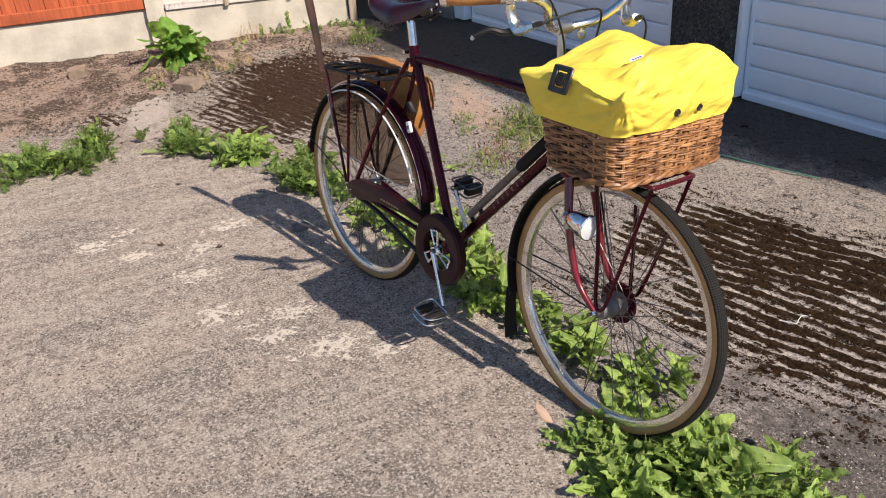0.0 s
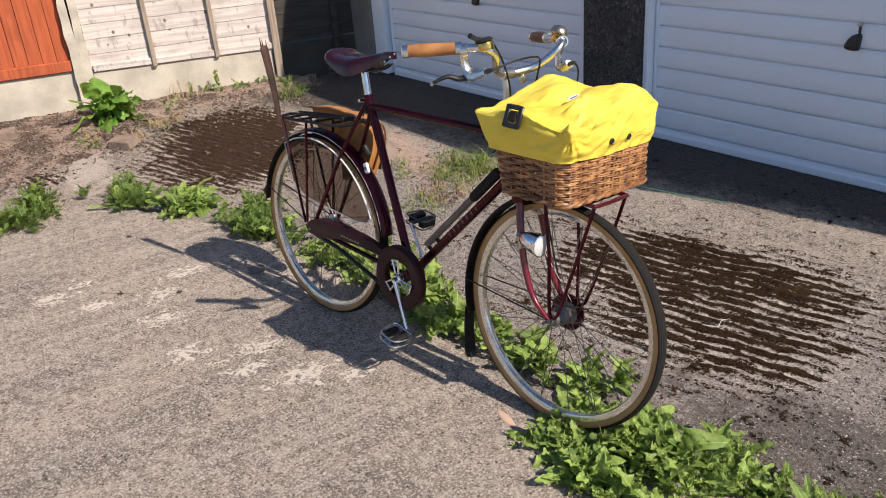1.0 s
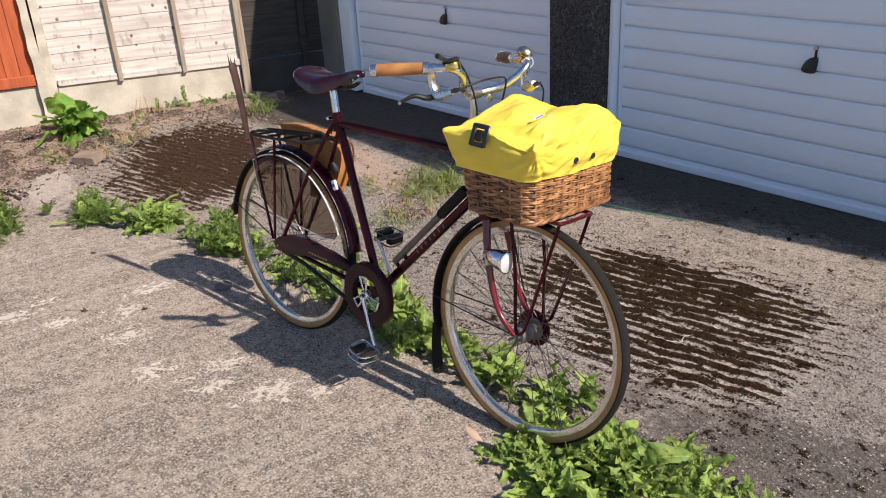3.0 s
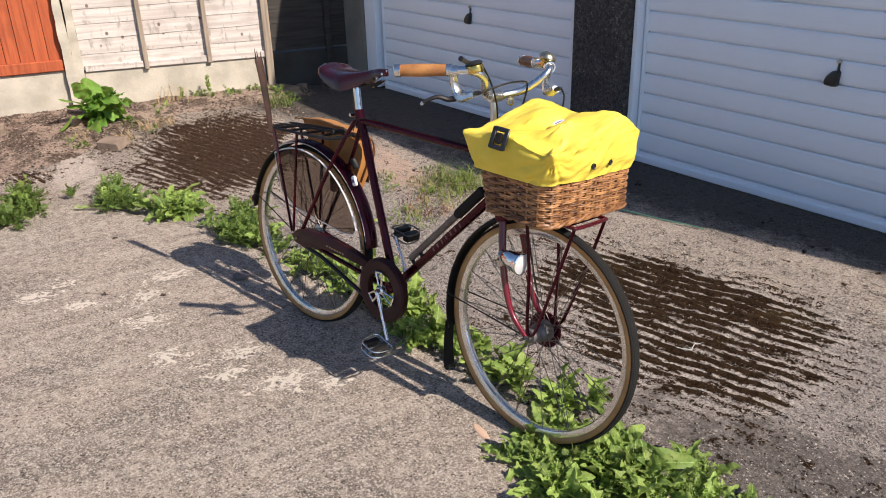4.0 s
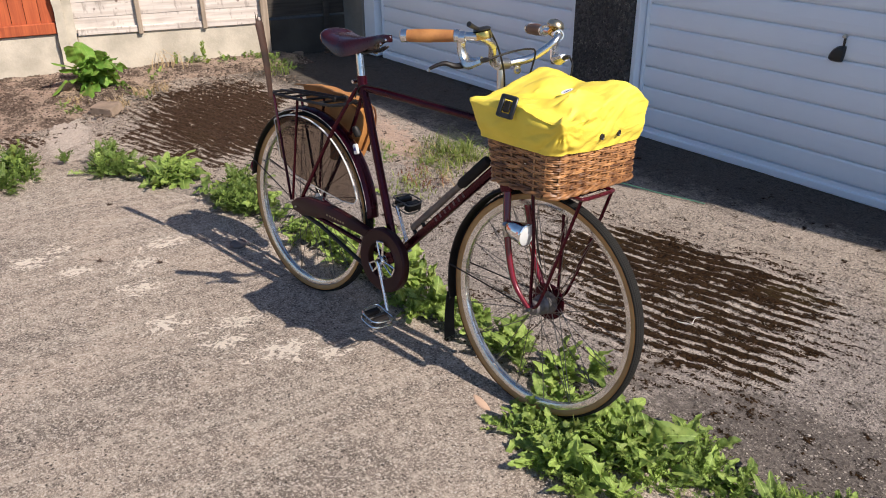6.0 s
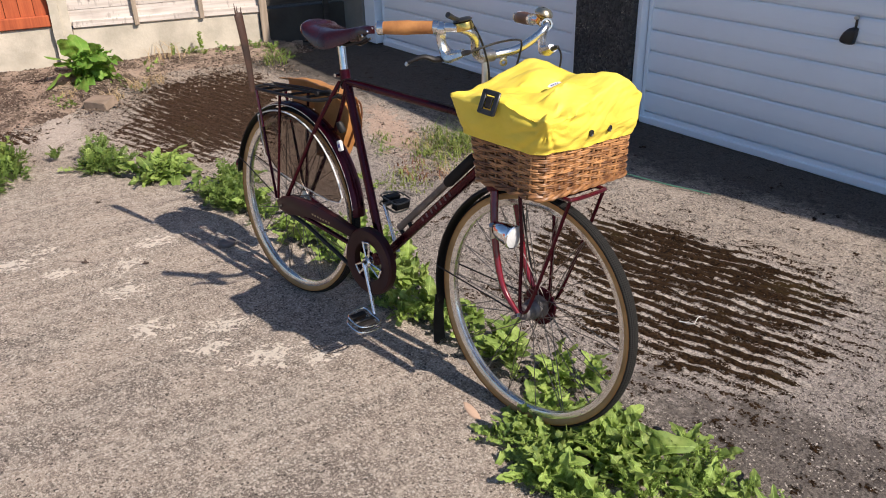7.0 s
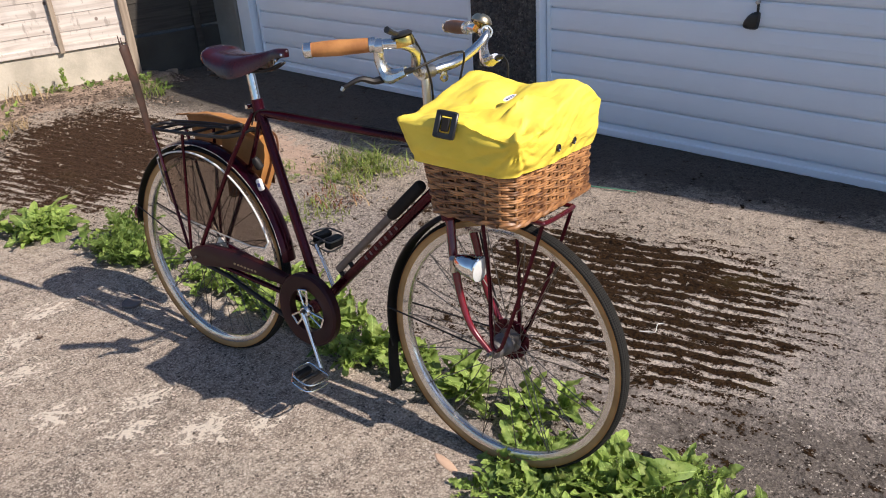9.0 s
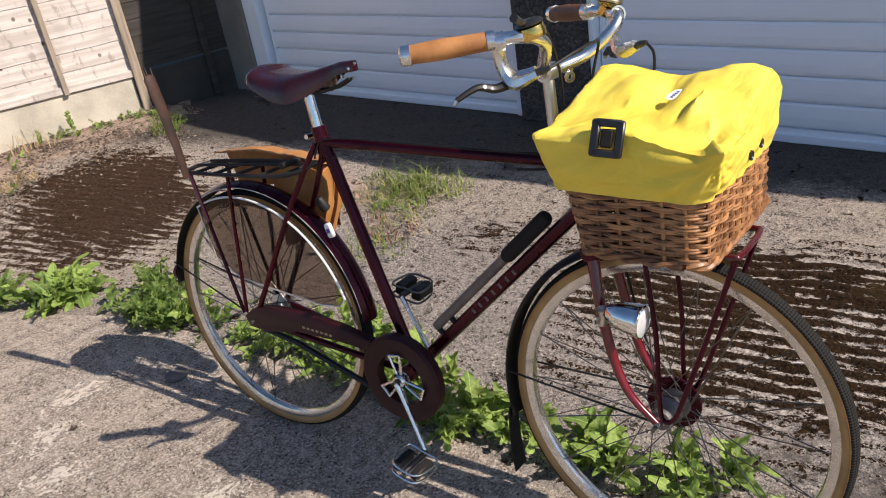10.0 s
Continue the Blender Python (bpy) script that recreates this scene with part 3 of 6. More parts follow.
def box(bm, size, m=None, bevel=0.0, seg=1):
    """A box of that size, its corners rounded."""
    m = m or Matrix()
    got = bmesh.ops.create_cube(bm, size=1.0, matrix=m @ Matrix.Diagonal((*size, 1.0)))
    if bevel:
        edges = list({e for v in got["verts"] for e in v.link_edges})
        bmesh.ops.bevel(bm, geom=edges, offset=bevel, segments=seg, affect="EDGES", profile=0.6)
    return bm


def fresh(fn=None, *args, **kw):
    bm = bmesh.new()
    if fn:
        fn(bm, *args, **kw)
    return bm


def sheet(bm, nx, ny, place):
    """A grid of nx by ny cells whose corners come from place(u, v)."""
    g = [[bm.verts.new(place(i / nx, j / ny)) for j in range(ny + 1)] for i in range(nx + 1)]
    for i in range(nx):
        for j in range(ny):
            bm.faces.new((g[i][j], g[i + 1][j], g[i + 1][j + 1], g[i][j + 1]))
    return g


ALONG_Y = Matrix.Rotation(radians(90), 4, "X")  # turns a lathe's axis into the y axis


# ---- ground ----
def wave(x, y):
    """The ribs drawn into the wet concrete."""
    ph = (y - 0.085 * x) * 2 * math.pi / 0.057 + 0.9 * math.sin(2.3 * x) + 0.6 * math.sin(5.1 * x + 3.0 * y)
    ph += sum(amp * math.sin(fx * x + fy * y + off) for amp, fx, fy, off in SWAYS)
    return math.sin(ph)


def ground_height(x, y):
    near = max(0.0, min(1.0, (2.1 - y) / 0.5)) * max(0.0, min(1.0, (y - 0.25) / 0.3))
    h = (0.0030 if x > -1.0 else 0.0016) * wave(x, y) * near + 0.006 * noise.noise((x * 2.1, y * 2.1, 1.0)) + 0.0045 * noise.noise((x * 14, y * 30, 2.0)) + 0.004 * noise.noise((x * 33, y * 45, 6.0))
    return h - 0.013


def build_ground():
    bm = bmesh.new()
    far = [(-250, -250), (250, -250), (250, 250), (-250, 250)]
    x0, x1, y0, y1 = -3.7, 3.4, -0.9, 2.9
    nx, ny = 440, 420
    g = sheet(bm, nx, ny, lambda u, v: (x0 + (x1 - x0) * u, y0 + (y1 - y0) * v, ground_height(x0 + (x1 - x0) * u, y0 + (y1 - y0) * v)))
    sides = [[g[i][0] for i in range(nx + 1)], g[nx], [g[i][ny] for i in range(nx, -1, -1)], g[0][::-1]]
    out = [bm.verts.new((x, y, -0.014)) for x, y in far]
    for k in range(4):
        bm.faces.new([out[k]] + sides[k] + [out[(k + 1) % 4]])
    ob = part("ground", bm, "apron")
    tagged(ob, "ribbed old concrete yard with brown moss in its grooves", "ground", kind="structure")


def build_slab():
    """The smooth concrete slab whose broken edge runs under the bicycle."""
    edge = [(-2.13, -0.9), (-2.12, -0.3), (-1.8, -0.05), (-1.38, 0.07), (-1.05, 0.17), (-0.6, 0.19), (0.0, 0.155), (0.45, 0.09), (0.8, 0.04), (1.1, 0.01), (1.4, 0.05), (2.0, 0.17), (3.2, 0.40), (7.0, 1.0)]
    line = curve(edge, 14)
    line = [p + Vector((0.012 * noise.noise((p.x * 9, p.y * 9, 4)), 0.02 * noise.noise((p.x * 11, p.y * 11, 5)), 0)) for p in line]
    ring = [Vector((-2.13, -7, 0))] + line + [Vector((7.0, -7, 0))]
    bm = bmesh.new()
    top = [bm.verts.new((p.x, p.y, 0.0)) for p in ring]
    low = [bm.verts.new((p.x, p.y, -0.06)) for p in ring]
    face = bm.faces.new(top)
    for i in range(len(ring)):
        j = (i + 1) % len(ring)
        bm.faces.new((top[i], top[j], low[j], low[i]))
    bmesh.ops.bevel(bm, geom=[e for e in face.edges], offset=0.008, segments=2, affect="EDGES")
    ob = part("pavement", bm, "slab", smooth=False)
    tagged(ob, "weathered sandy concrete slab with pale flaked patches", "concrete slab", kind="structure")


def soil_height(x, y):
    mound = 0.05 * max(0.0, min(1.0, (-2.55 - x) / 0.7))
    return mound + 0.03 * noise.noise((x * 2.3, y * 2.3, 7)) + 0.016 * noise.noise((x * 8, y * 8, 8)) + 0.009 * noise.noise((x * 24, y * 24, 9)) - 0.022


def build_soil():
    bm = bmesh.new()
    x0, x1, y0, y1 = -4.9, -2.35, -2.2, 2.3

    def place(u, v):
        x, y = x0 + (x1 - x0) * u, y0 + (y1 - y0) * v
        rim = -2.66 - 0.06 * math.sin(y * 3.1) - 0.62 * max(0.0, y - 0.25) + 1.1 * max(0.0, y - 1.25) + 0.12 * noise.noise((x * 3, y * 3, 2))
        fade = max(0.0, min(1.0, (rim - x) / 0.28))
        return (x, y, soil_height(x, y) * fade - 0.05 * (1 - fade))

    sheet(bm, 110, 150, place)
    ob = part("soil_bed", bm, "soil")
    tagged(ob, "strip of dry stony brown soil along the fence", "soil", kind="structure")


build_ground()
build_slab()
build_soil()

# ---- garage ----
GA, GB = Vector((-2.76, 2.76, 0)), Vector((1.4, 2.28, 0))
GARAGE = Matrix.Translation(GA) @ Matrix.Rotation(math.atan2(GB.y - GA.y, GB.x - GA.x), 4, "Z")


def wall_block(name, s0, s1, z0, z1, front, back, material, label, category="wall", bevel=0.006):
    bm = fresh(box, (s1 - s0, back - front, z1 - z0), Matrix.Translation(((s0 + s1) / 2, (front + back) / 2, (z0 + z1) / 2)), bevel)
    ob = part(name, bm, material, smooth=False, m=GARAGE)
    return tagged(ob, label, category, kind="structure")


def build_garage_door(s0, s1, handle):
    door = thing("garage_door", GARAGE @ pose(s0, 0.06, 0), label="white ribbed steel up-and-over garage door, closed", category="garage door", group="garage doors")
    w = s1 - s0
    rib, gap, z, top = 0.117, 0.007, 0.06, 2.0
    zs = [z]
    while zs[-1] + rib < top:
        zs.append(zs[-1] + rib)
    # slightly bowed panels with a sunk groove between each pair
    prof = [(0.0, 0.015), (0.0, 0.052), (0.020, 0.054)]
    for z in zs:
        prof += [(0.020, z), (0.002, z + 0.001), (-0.002, z + 0.012), (-0.003, z + 0.045), (0.001, z + rib - gap - 0.012), (0.006, z + rib - gap - 0.002), (0.020, z + rib - gap)]
    bm = bmesh.new()
    cols = [[bm.verts.new((x, y, z)) for y, z in prof] for x in (0.02, w - 0.02)]
    for i in range(len(prof) - 1):
        bm.faces.new((cols[0][i], cols[1][i], cols[1][i + 1], cols[0][i + 1]))
    part("panel", bm, "door", door, smooth=False)
    for x in (0.012, w - 0.012):
        part("side_rail", fresh(box, (0.024, 0.02, top), Matrix.Translation((x, 0.004, top / 2 + 0.01)), 0.003), "door", door, smooth=False)
    part("bottom_rail", fresh(box, (w, 0.03, 0.042), Matrix.Translation((w / 2, 0.002, 0.008)), 0.005), "door", door, smooth=False)
    hx = handle - s0
    # lock escutcheon and teardrop handle
    plate = bmesh.new()
    outline = curve([(-0.048, -0.02), (-0.03, -0.034), (0.012, -0.034), (0.022, -0.02), (0.026, 0.03), (0.018, 0.042), (-0.012, 0.036), (-0.036, 0.012)], 5, True)
    rows = []
    for d, s in ((0.0, 1.0), (-0.012, 1.0), (-0.022, 0.82), (-0.025, 0.5)):
        rows.append([plate.verts.new((p.x * s, d, p.y * s)) for p in outline])
    n = len(outline)
    for a, b in zip(rows, rows[1:]):
        for i in range(n):
            plate.faces.new((a[i], a[(i + 1) % n], b[(i + 1) % n], b[i]))
    plate.faces.new(rows[-1])
    part("handle", plate, "blackplastic", door, "black plastic pull handle", m=pose(hx, -0.002, 0.665))
    knob = bmesh.new()
    lathe(knob, [(0.0001, -0.02), (0.009, -0.018), (0.010, 0.0)], Matrix.Rotation(radians(90), 4, "X") @ Matrix.Scale(-1, 4, (0, 0, 1)), 12)
    part("lock", knob, "alloy", door, "small steel lock", m=pose(hx + 0.012, -0.004, 0.752))
    part("lock_bar", fresh(box, (0.012, 0.008, 0.05), None, 0.003), "blackplastic", door, m=pose(hx + 0.012, -0.006, 0.725))
    return door


def frame_strip(s0, s1, name="door_frame"):
    return wall_block(name, s0, s1, 0.0, 2.06, 0.0, 0.09, "door", "white painted steel garage door frame", "door frame", 0.004)


build_garage_door(0.02, 2.13, 1.11)
build_garage_door(2.646, 4.92, 3.78)
for a, b in ((-0.15, -0.005), (2.128, 2.168), (2.610, 2.640), (4.93, 5.0)):
    frame_strip(a, b)
wall_block("wall_pier", 2.17, 2.608, -0.02, 2.06, -0.03, 0.3, "pebbledash", "dark pebbledash pier between the garage doors", bevel=0.015)
wall_block("wall_left", -0.66, -0.152, -0.02, 2.06, -0.02, 0.3, "wallgrey", "grey rendered end wall of the garage")
# unseen, set back so that the shade line recedes to the right
wall_block("wall_right", 5.0, 7.5, -0.02, 2.06, 0.26, 0.5, "wallgrey", "unseen grey garage wall, set back to shape the yard shade")


def sloped_block(name, s0, s1, low, high, front, back, material, label, category="wall"):
    """A block whose lower and upper edges fall along the garage row: low and high give both ends."""
    bm = bmesh.new()
    vs = [[bm.verts.new((s, y, z)) for y, z in ((front, lo), (back, lo), (back, hi), (front, hi))] for s, lo, hi in ((s0, low[0], high[0]), (s1, low[1], high[1]))]
    for k in range(4):
        bm.faces.new((vs[0][k], vs[0][(k + 1) % 4], vs[1][(k + 1) % 4], vs[1][k]))
    bm.faces.new(vs[0]), bm.faces.new(vs[1][::-1])
    return tagged(part(name, bm, material, smooth=False, m=GARAGE), label, category, kind="structure")


# unseen walls whose falling tops and setback shape the shade on the yard
sloped_block("wall_lintel", -0.66, 5.0, (2.06, 2.06), (2.62, 2.25), -0.02, 0.3, "wallgrey", "unseen grey wall above the garage doors, shaped for the yard shade")
sloped_block("wall_lintel_right", 5.0, 7.5, (2.06, 2.06), (2.25, 2.07), 0.26, 0.5, "wallgrey", "unseen grey wall above the garage doors, shaped for the yard shade")


def build_shade_roof():
    """An unseen flat roof sheet that shapes the yard's shade: its front edge juts out over the second door and steps
    back beyond it.
    """
    front = [(-0.75, -0.06), (2.2, -0.04), (3.8, -0.18), (4.6, -0.24), (5.4, -0.12), (6.1, 0.09), (6.8, 0.20), (7.6, 0.22)]
    ring = front + [(7.6, 5.0), (-0.75, 5.0)]
    bm = bmesh.new()
    top, low = ([bm.verts.new((x, y, 2.62 - 0.55 * (x + 0.75) / 8.35 + dz)) for x, y in ring] for dz in (0.08, 0.0))
    bm.faces.new(top), bm.faces.new(low[::-1])
    for i in range(len(ring)):
        j = (i + 1) % len(ring)
        bm.faces.new((top[i], low[i], low[j], top[j]))
    tagged(part("garage_roof", bm, "far", smooth=False, m=GARAGE), "unseen gently falling garage roof, its edge shaped to cast the yard shade", "roof", kind="structure")


build_shade_roof()
wall_block("wall_back", -0.66, 7.5, -0.02, 2.06, 4.6, 4.9, "wallgrey", "grey rendered back wall of the garage")

# ---- fence ----
FA, FB = Vector((-4.37, -0.09, 0)), Vector((-3.5, 2.03, 0))
FENCE = Matrix.Translation(FA) @ Matrix.Rotation(math.atan2(FB.y - FA.y, FB.x - FA.x), 4, "Z")
# fence coordinates: x along the fence, y away from the yard, z up


def lap_mesh(length, height, thick):
    """One waney lap board, thicker at its foot."""
    bm = bmesh.new()
    n = 24
    rows = []
    for i in range(n + 1):
        x = length * i / n
        w = 0.006 * noise.noise((x * 4, height * 50, 3))
        rows.append([bm.verts.new(p) for p in ((x, -thick, w), (x, -thick * 0.62, height + w * 0.5), (x, 0.004, height), (x, 0.002, w))])
    for a, b in zip(rows, rows[1:]):
        for k in range(4):
            bm.faces.new((a[k], a[(k + 1) % 4], b[(k + 1) % 4], b[k]))
    bm.faces.new(rows[0]), bm.faces.new(rows[-1][::-1])
    me = bpy.data.meshes.new("board")
    bm.to_mesh(me)
    bm.free()
    return me


def build_lap_panel(s0, s1, label, base=0.285, top=1.75, material="lapwood"):
    panel = thing("fence_panel", FENCE @ pose(s0, 0, base), label=label, category="fence panel", group="fence panels")
    w, pitch = s1 - s0, 0.112
    meshes = []
    for k in range(3):
        me = lap_mesh(w, pitch + 0.02 + k * 0.001, 0.014)
        me.materials.append(M[material])
        meshes.append(me)
    k = 0
    while 0.03 + k * pitch < top - base:
        shared("board", meshes[k % 3], panel, pose(0, 0.012, 0.02 + k * pitch, 0, 0.25 * math.sin(k * 2.3)))
        k += 1
    return panel


def batten(s, width=0.035, z0=0.27, z1=1.78, material="batten", depth=0.03, name="fence_batten", lean=0.0):
    bm = fresh(box, (width, depth, z1 - z0), Matrix.Translation((0, -depth / 2 - 0.008, (z1 - z0) / 2)), 0.004)
    ob = part(name, bm, material, smooth=False, m=FENCE @ pose(s, 0, z0, 0, lean))
    return tagged(ob, "weathered upright timber batten on the fence panel", "batten", "fence battens", "structure")


def gravel_board(s0, s1, z1, material="gravelboard"):
    bm = fresh(box, (s1 - s0, 0.05, z1 + 0.1), Matrix.Translation(((s0 + s1) / 2, 0.022, (z1 - 0.1) / 2)), 0.006)
    ob = part("gravel_board", bm, material, smooth=False, m=FENCE)
    tagged(ob, "stained concrete gravel board at the foot of the fence", "gravel board", "gravel boards", "structure")


def build_orange_panel(s0, s1):
    panel = thing("orange_fence_panel", FENCE @ pose(s0, 0, 0.32), label="orange stained close-board timber fence panel", category="fence panel")
    w = 0.098
    bm = fresh(box, (w - 0.0035, 0.016, 1.45), Matrix.Translation(((w - 0.0035) / 2, 0.0, 0.755)), 0.002)
    first = part("plank", bm, "orange", panel, smooth=False, m=pose(0, 0.012, 0))
    k = 1
    while (k + 1) * w <= s1 - s0 + 0.01:
        shared("plank", first.data, panel, pose(k * w, 0.012 + 0.002 * (k % 2), 0, 0, 0.12 * math.sin(k * 1.7)))
        k += 1
    # added dark sheet that gives the plank gaps their shade
    part("backing", fresh(box, (s1 - s0, 0.008, 1.43), Matrix.Translation(((s1 - s0) / 2, 0.034, 0.755))), "shadelap", panel, "added dark sheet standing for the shade between the planks", smooth=False)
    part("rail", fresh(box, (s1 - s0, 0.034, 0.082), Matrix.Translation(((s1 - s0) / 2, -0.012, 0.04)), 0.006), "orange", panel, smooth=False)


def build_post(s0, s1, lean):
    """A chipped concrete post, split down its middle by a ragged crack that widens upwards."""
    post = thing("concrete_post", FENCE, label="chipped and split concrete fence post", category="fence post", kind="structure")
    mid = (s0 + s1) / 2
    for side, low, high in ((0, s0, mid), (1, mid, s1)):
        bm = bmesh.new()
        rows = []
        for i in range(51):
            z = -0.1 + 2.05 * i / 50
            j, chip = 0.012 * noise.noise((z * 9, 1.7, 0)), 0.010 * noise.noise((z * 15, 4.1, side))
            gap = 0.010 * max(0.0, min(1.0, (z - 0.55) / 0.3)) * (1 + 0.8 * noise.noise((z * 7, 2.2, 5)))
            x0, x1 = low + lean * z + (j if side == 0 else gap + 0.3 * chip), high + lean * z + (0.3 * j if side else -gap + 0.3 * chip)
            front = -0.05 + j + (0.022 if side else 0.0)
            rows.append([bm.verts.new(p) for p in ((x0, front, z), (x1, front + 0.004, z), (x1, 0.06, z), (x0, 0.06, z))])
        for p, q in zip(rows, rows[1:]):
            for k in range(4):
                bm.faces.new((p[k], p[(k + 1) % 4], q[(k + 1) % 4], q[k]))
        bm.faces.new(rows[-1])
        part("post_half", bm, "gravelboard", post, smooth=False)
    # added dark strip: shade in the crack as a solid piece
    part("post_core", fresh(box, (s1 - s0 - 0.02, 0.03, 2.0), Matrix.Translation((mid, 0.05, 0.95))), "shadeboard", post, "added dark strip standing for the shade inside the crack", smooth=False)


gravel_board(-3.2, 0.88, 0.315)
build_orange_panel(-3.133, 0.885)
build_post(0.885, 1.01, 0.0)
gravel_board(1.01, 2.40, 0.285)
foot = part("fence_rail", fresh(box, (1.40, 0.03, 0.05), Matrix.Translation((0.70, -0.006, 0.025)), 0.004), "lapwood", smooth=False, m=FENCE @ pose(1.02, 0, 0.29, 0, 0.8))
tagged(foot, "pale bottom rail of the lap fence panel", "fence rail", kind="structure")
build_lap_panel(1.01, 2.42, "sun-bleached timber lap fence panel with knots")
for s in (1.47, 1.955):
    batten(s, lean=0.0)
batten(2.435, 0.06, -0.05)
# end bay by the garage: its shade comes from the darkened copies
gravel_board(2.47, 3.3, 0.285, "shadeboard")
build_lap_panel(2.47, 3.3, "weathered timber lap fence panel beside the garage, shade put in its colour", material="shadelap")
batten(2.95, 0.05, 0.0, material="shadelap")


# ---- bicycle ----
LEAN_BIKE = math.degrees(math.atan(0.112))
BIKE = pose(0, -0.027, 0.002, -LEAN_BIKE, 0, 0)
bike = thing("bicycle", BIKE, label="maroon roadster bicycle with gumwall tyres, leaning on its stand", category="bicycle")
REAR, FRONT, BB = (0.0, 0.345), (1.102, 0.344), (0.48, 0.29)


def bar(name, a, b, r, material, parent=None, label="", seg=12, bend=None):
    pts = [Vector(a), Vector(b)] if bend is None else curve([a, *bend, b], 8)
    return part(name, fresh(tube, pts, r, seg), material, parent or bike, label)


def build_wheel(cx, cz, drum, steer=0.0):
    at = pose(cx, 0, cz, 0, 0, steer)
    prof = [(0.3215, -0.0115), (0.3215, -0.0135), (0.312, -0.014), (0.302, -0.010), (0.2985, 0.0), (0.302, 0.010), (0.312, 0.014), (0.3215, 0.0135), (0.3215, 0.0115), (0.308, 0.0)]
    wheel = part("wheel", fresh(lathe, prof, ALONG_Y, 72, closed=True), "rim", bike, "grey alloy rim with wire spokes", m=at)
    side = []
    for a in range(-150, 151, 20):
        side.append((0.3285 + 0.0170 * math.cos(radians(a)), 0.0175 * math.sin(radians(a))))
    # sidewalls on both sides, then the tread over them
    for sgn in (1, -1):
        pts = sorted([(r, y) for r, y in side if y * sgn > 0.002 and r < 0.342], key=lambda p: p[0])
        part("sidewall", fresh(lathe, pts, ALONG_Y, 72), "gum", wheel, "beige gumwall")
        part("gum_line", fresh(lathe, [(0.3315, 0.0182 * sgn), (0.3332, 0.0185 * sgn), (0.3348, 0.0181 * sgn)], ALONG_Y, 72), "gumline", wheel, "orange brown line")
    tread = [(0.3345, -0.0180), (0.3375, -0.0171), (0.3405, -0.0152), (0.3435, -0.0100), (0.345, -0.004), (0.345, 0.004), (0.3435, 0.0100), (0.3405, 0.0152), (0.3375, 0.0171), (0.3345, 0.0180)]
    part("tread", fresh(lathe, tread, ALONG_Y, 96), "tread", wheel, "dusty grey tread with fine cross grooves")
    if drum:
        hub = [(0.0001, -0.050), (0.010, -0.050), (0.011, -0.042), (0.020, -0.040), (0.023, -0.032), (0.023, -0.006), (0.030, 0.002), (0.030, 0.006), (0.027, 0.010), (0.020, 0.014), (0.018, 0.030), (0.034, 0.034), (0.034, 0.038), (0.010, 0.042), (0.008, 0.054), (0.0001, 0.054)]
        fl = ((0.031, 0.006), (0.033, 0.036))
    else:
        hub = [(0.0001, -0.055), (0.009, -0.055), (0.010, -0.042), (0.034, -0.034), (0.034, -0.030), (0.020, -0.026), (0.019, 0.026), (0.034, 0.030), (0.034, 0.034), (0.010, 0.042), (0.009, 0.055), (0.0001, 0.055)]
        fl = ((0.033, -0.032), (0.033, 0.032))
    part("hub", fresh(lathe, [(r, -h) for r, h in hub], ALONG_Y, 28), "drum" if drum else "alloy", wheel, "dull dark drum hub" if drum else "alloy gear hub")
    n = 36
    for side_i, (fr, fy) in enumerate(fl):
        sgn = -1 if fy < 0.02 and side_i == 0 else 1
        bm = fresh(tube, [(fr * math.cos(0.0), fy, fr * math.sin(0.0)), (0.303 * math.cos(1.05), 0.003 * sgn, 0.303 * math.sin(1.05))], 0.0013, 5)
        fwd = part("spoke", bm, "steel", wheel)
        bm = fresh(tube, [(fr * math.cos(0.0), fy + 0.003, fr * math.sin(0.0)), (0.303 * math.cos(-1.05), 0.003 * sgn, 0.303 * math.sin(-1.05))], 0.0013, 5)
        rev = part("spoke", bm, "steel", wheel)
        for k in range(1, n // 4):
            for ob in (fwd, rev):
                shared("spoke", ob.data, wheel, Matrix.Rotation(2 * math.pi * k / (n // 4) + side_i * 0.35, 4, "Y"))
    # axle and nuts
    part("axle", fresh(lathe, [(0.0001, -0.078), (0.0048, -0.078), (0.0048, 0.078), (0.0001, 0.078)], ALONG_Y, 10), "steel", wheel)
    for sgn in (1, -1):
        part("axle_nut", fresh(lathe, [(0.0001, 0.068 * sgn), (0.0085, 0.068 * sgn), (0.0095, 0.060 * sgn), (0.0095, 0.058 * sgn), (0.0001, 0.058 * sgn)], ALONG_Y, 6), "chrome", wheel, smooth=False)
    return wheel


build_wheel(*REAR, False)
build_wheel(*FRONT, True, -1.8)

# frame
SEAT = (0.275, 0.842)
bar("seat_tube", (BB[0], 0, BB[1]), (SEAT[0] - 0.006, 0, SEAT[1] + 0.022), 0.0145, "maroon")
bar("top_tube", (SEAT[0], 0, SEAT[1] - 0.006), (0.897, 0, 0.838), 0.0125, "maroon")
bar("down_tube", (BB[0], 0, BB[1]), (0.928, 0, 0.752), 0.0150, "maroon")
bar("head_tube", (0.887, 0, 0.888), (0.957, 0, 0.685), 0.0175, "maroon")
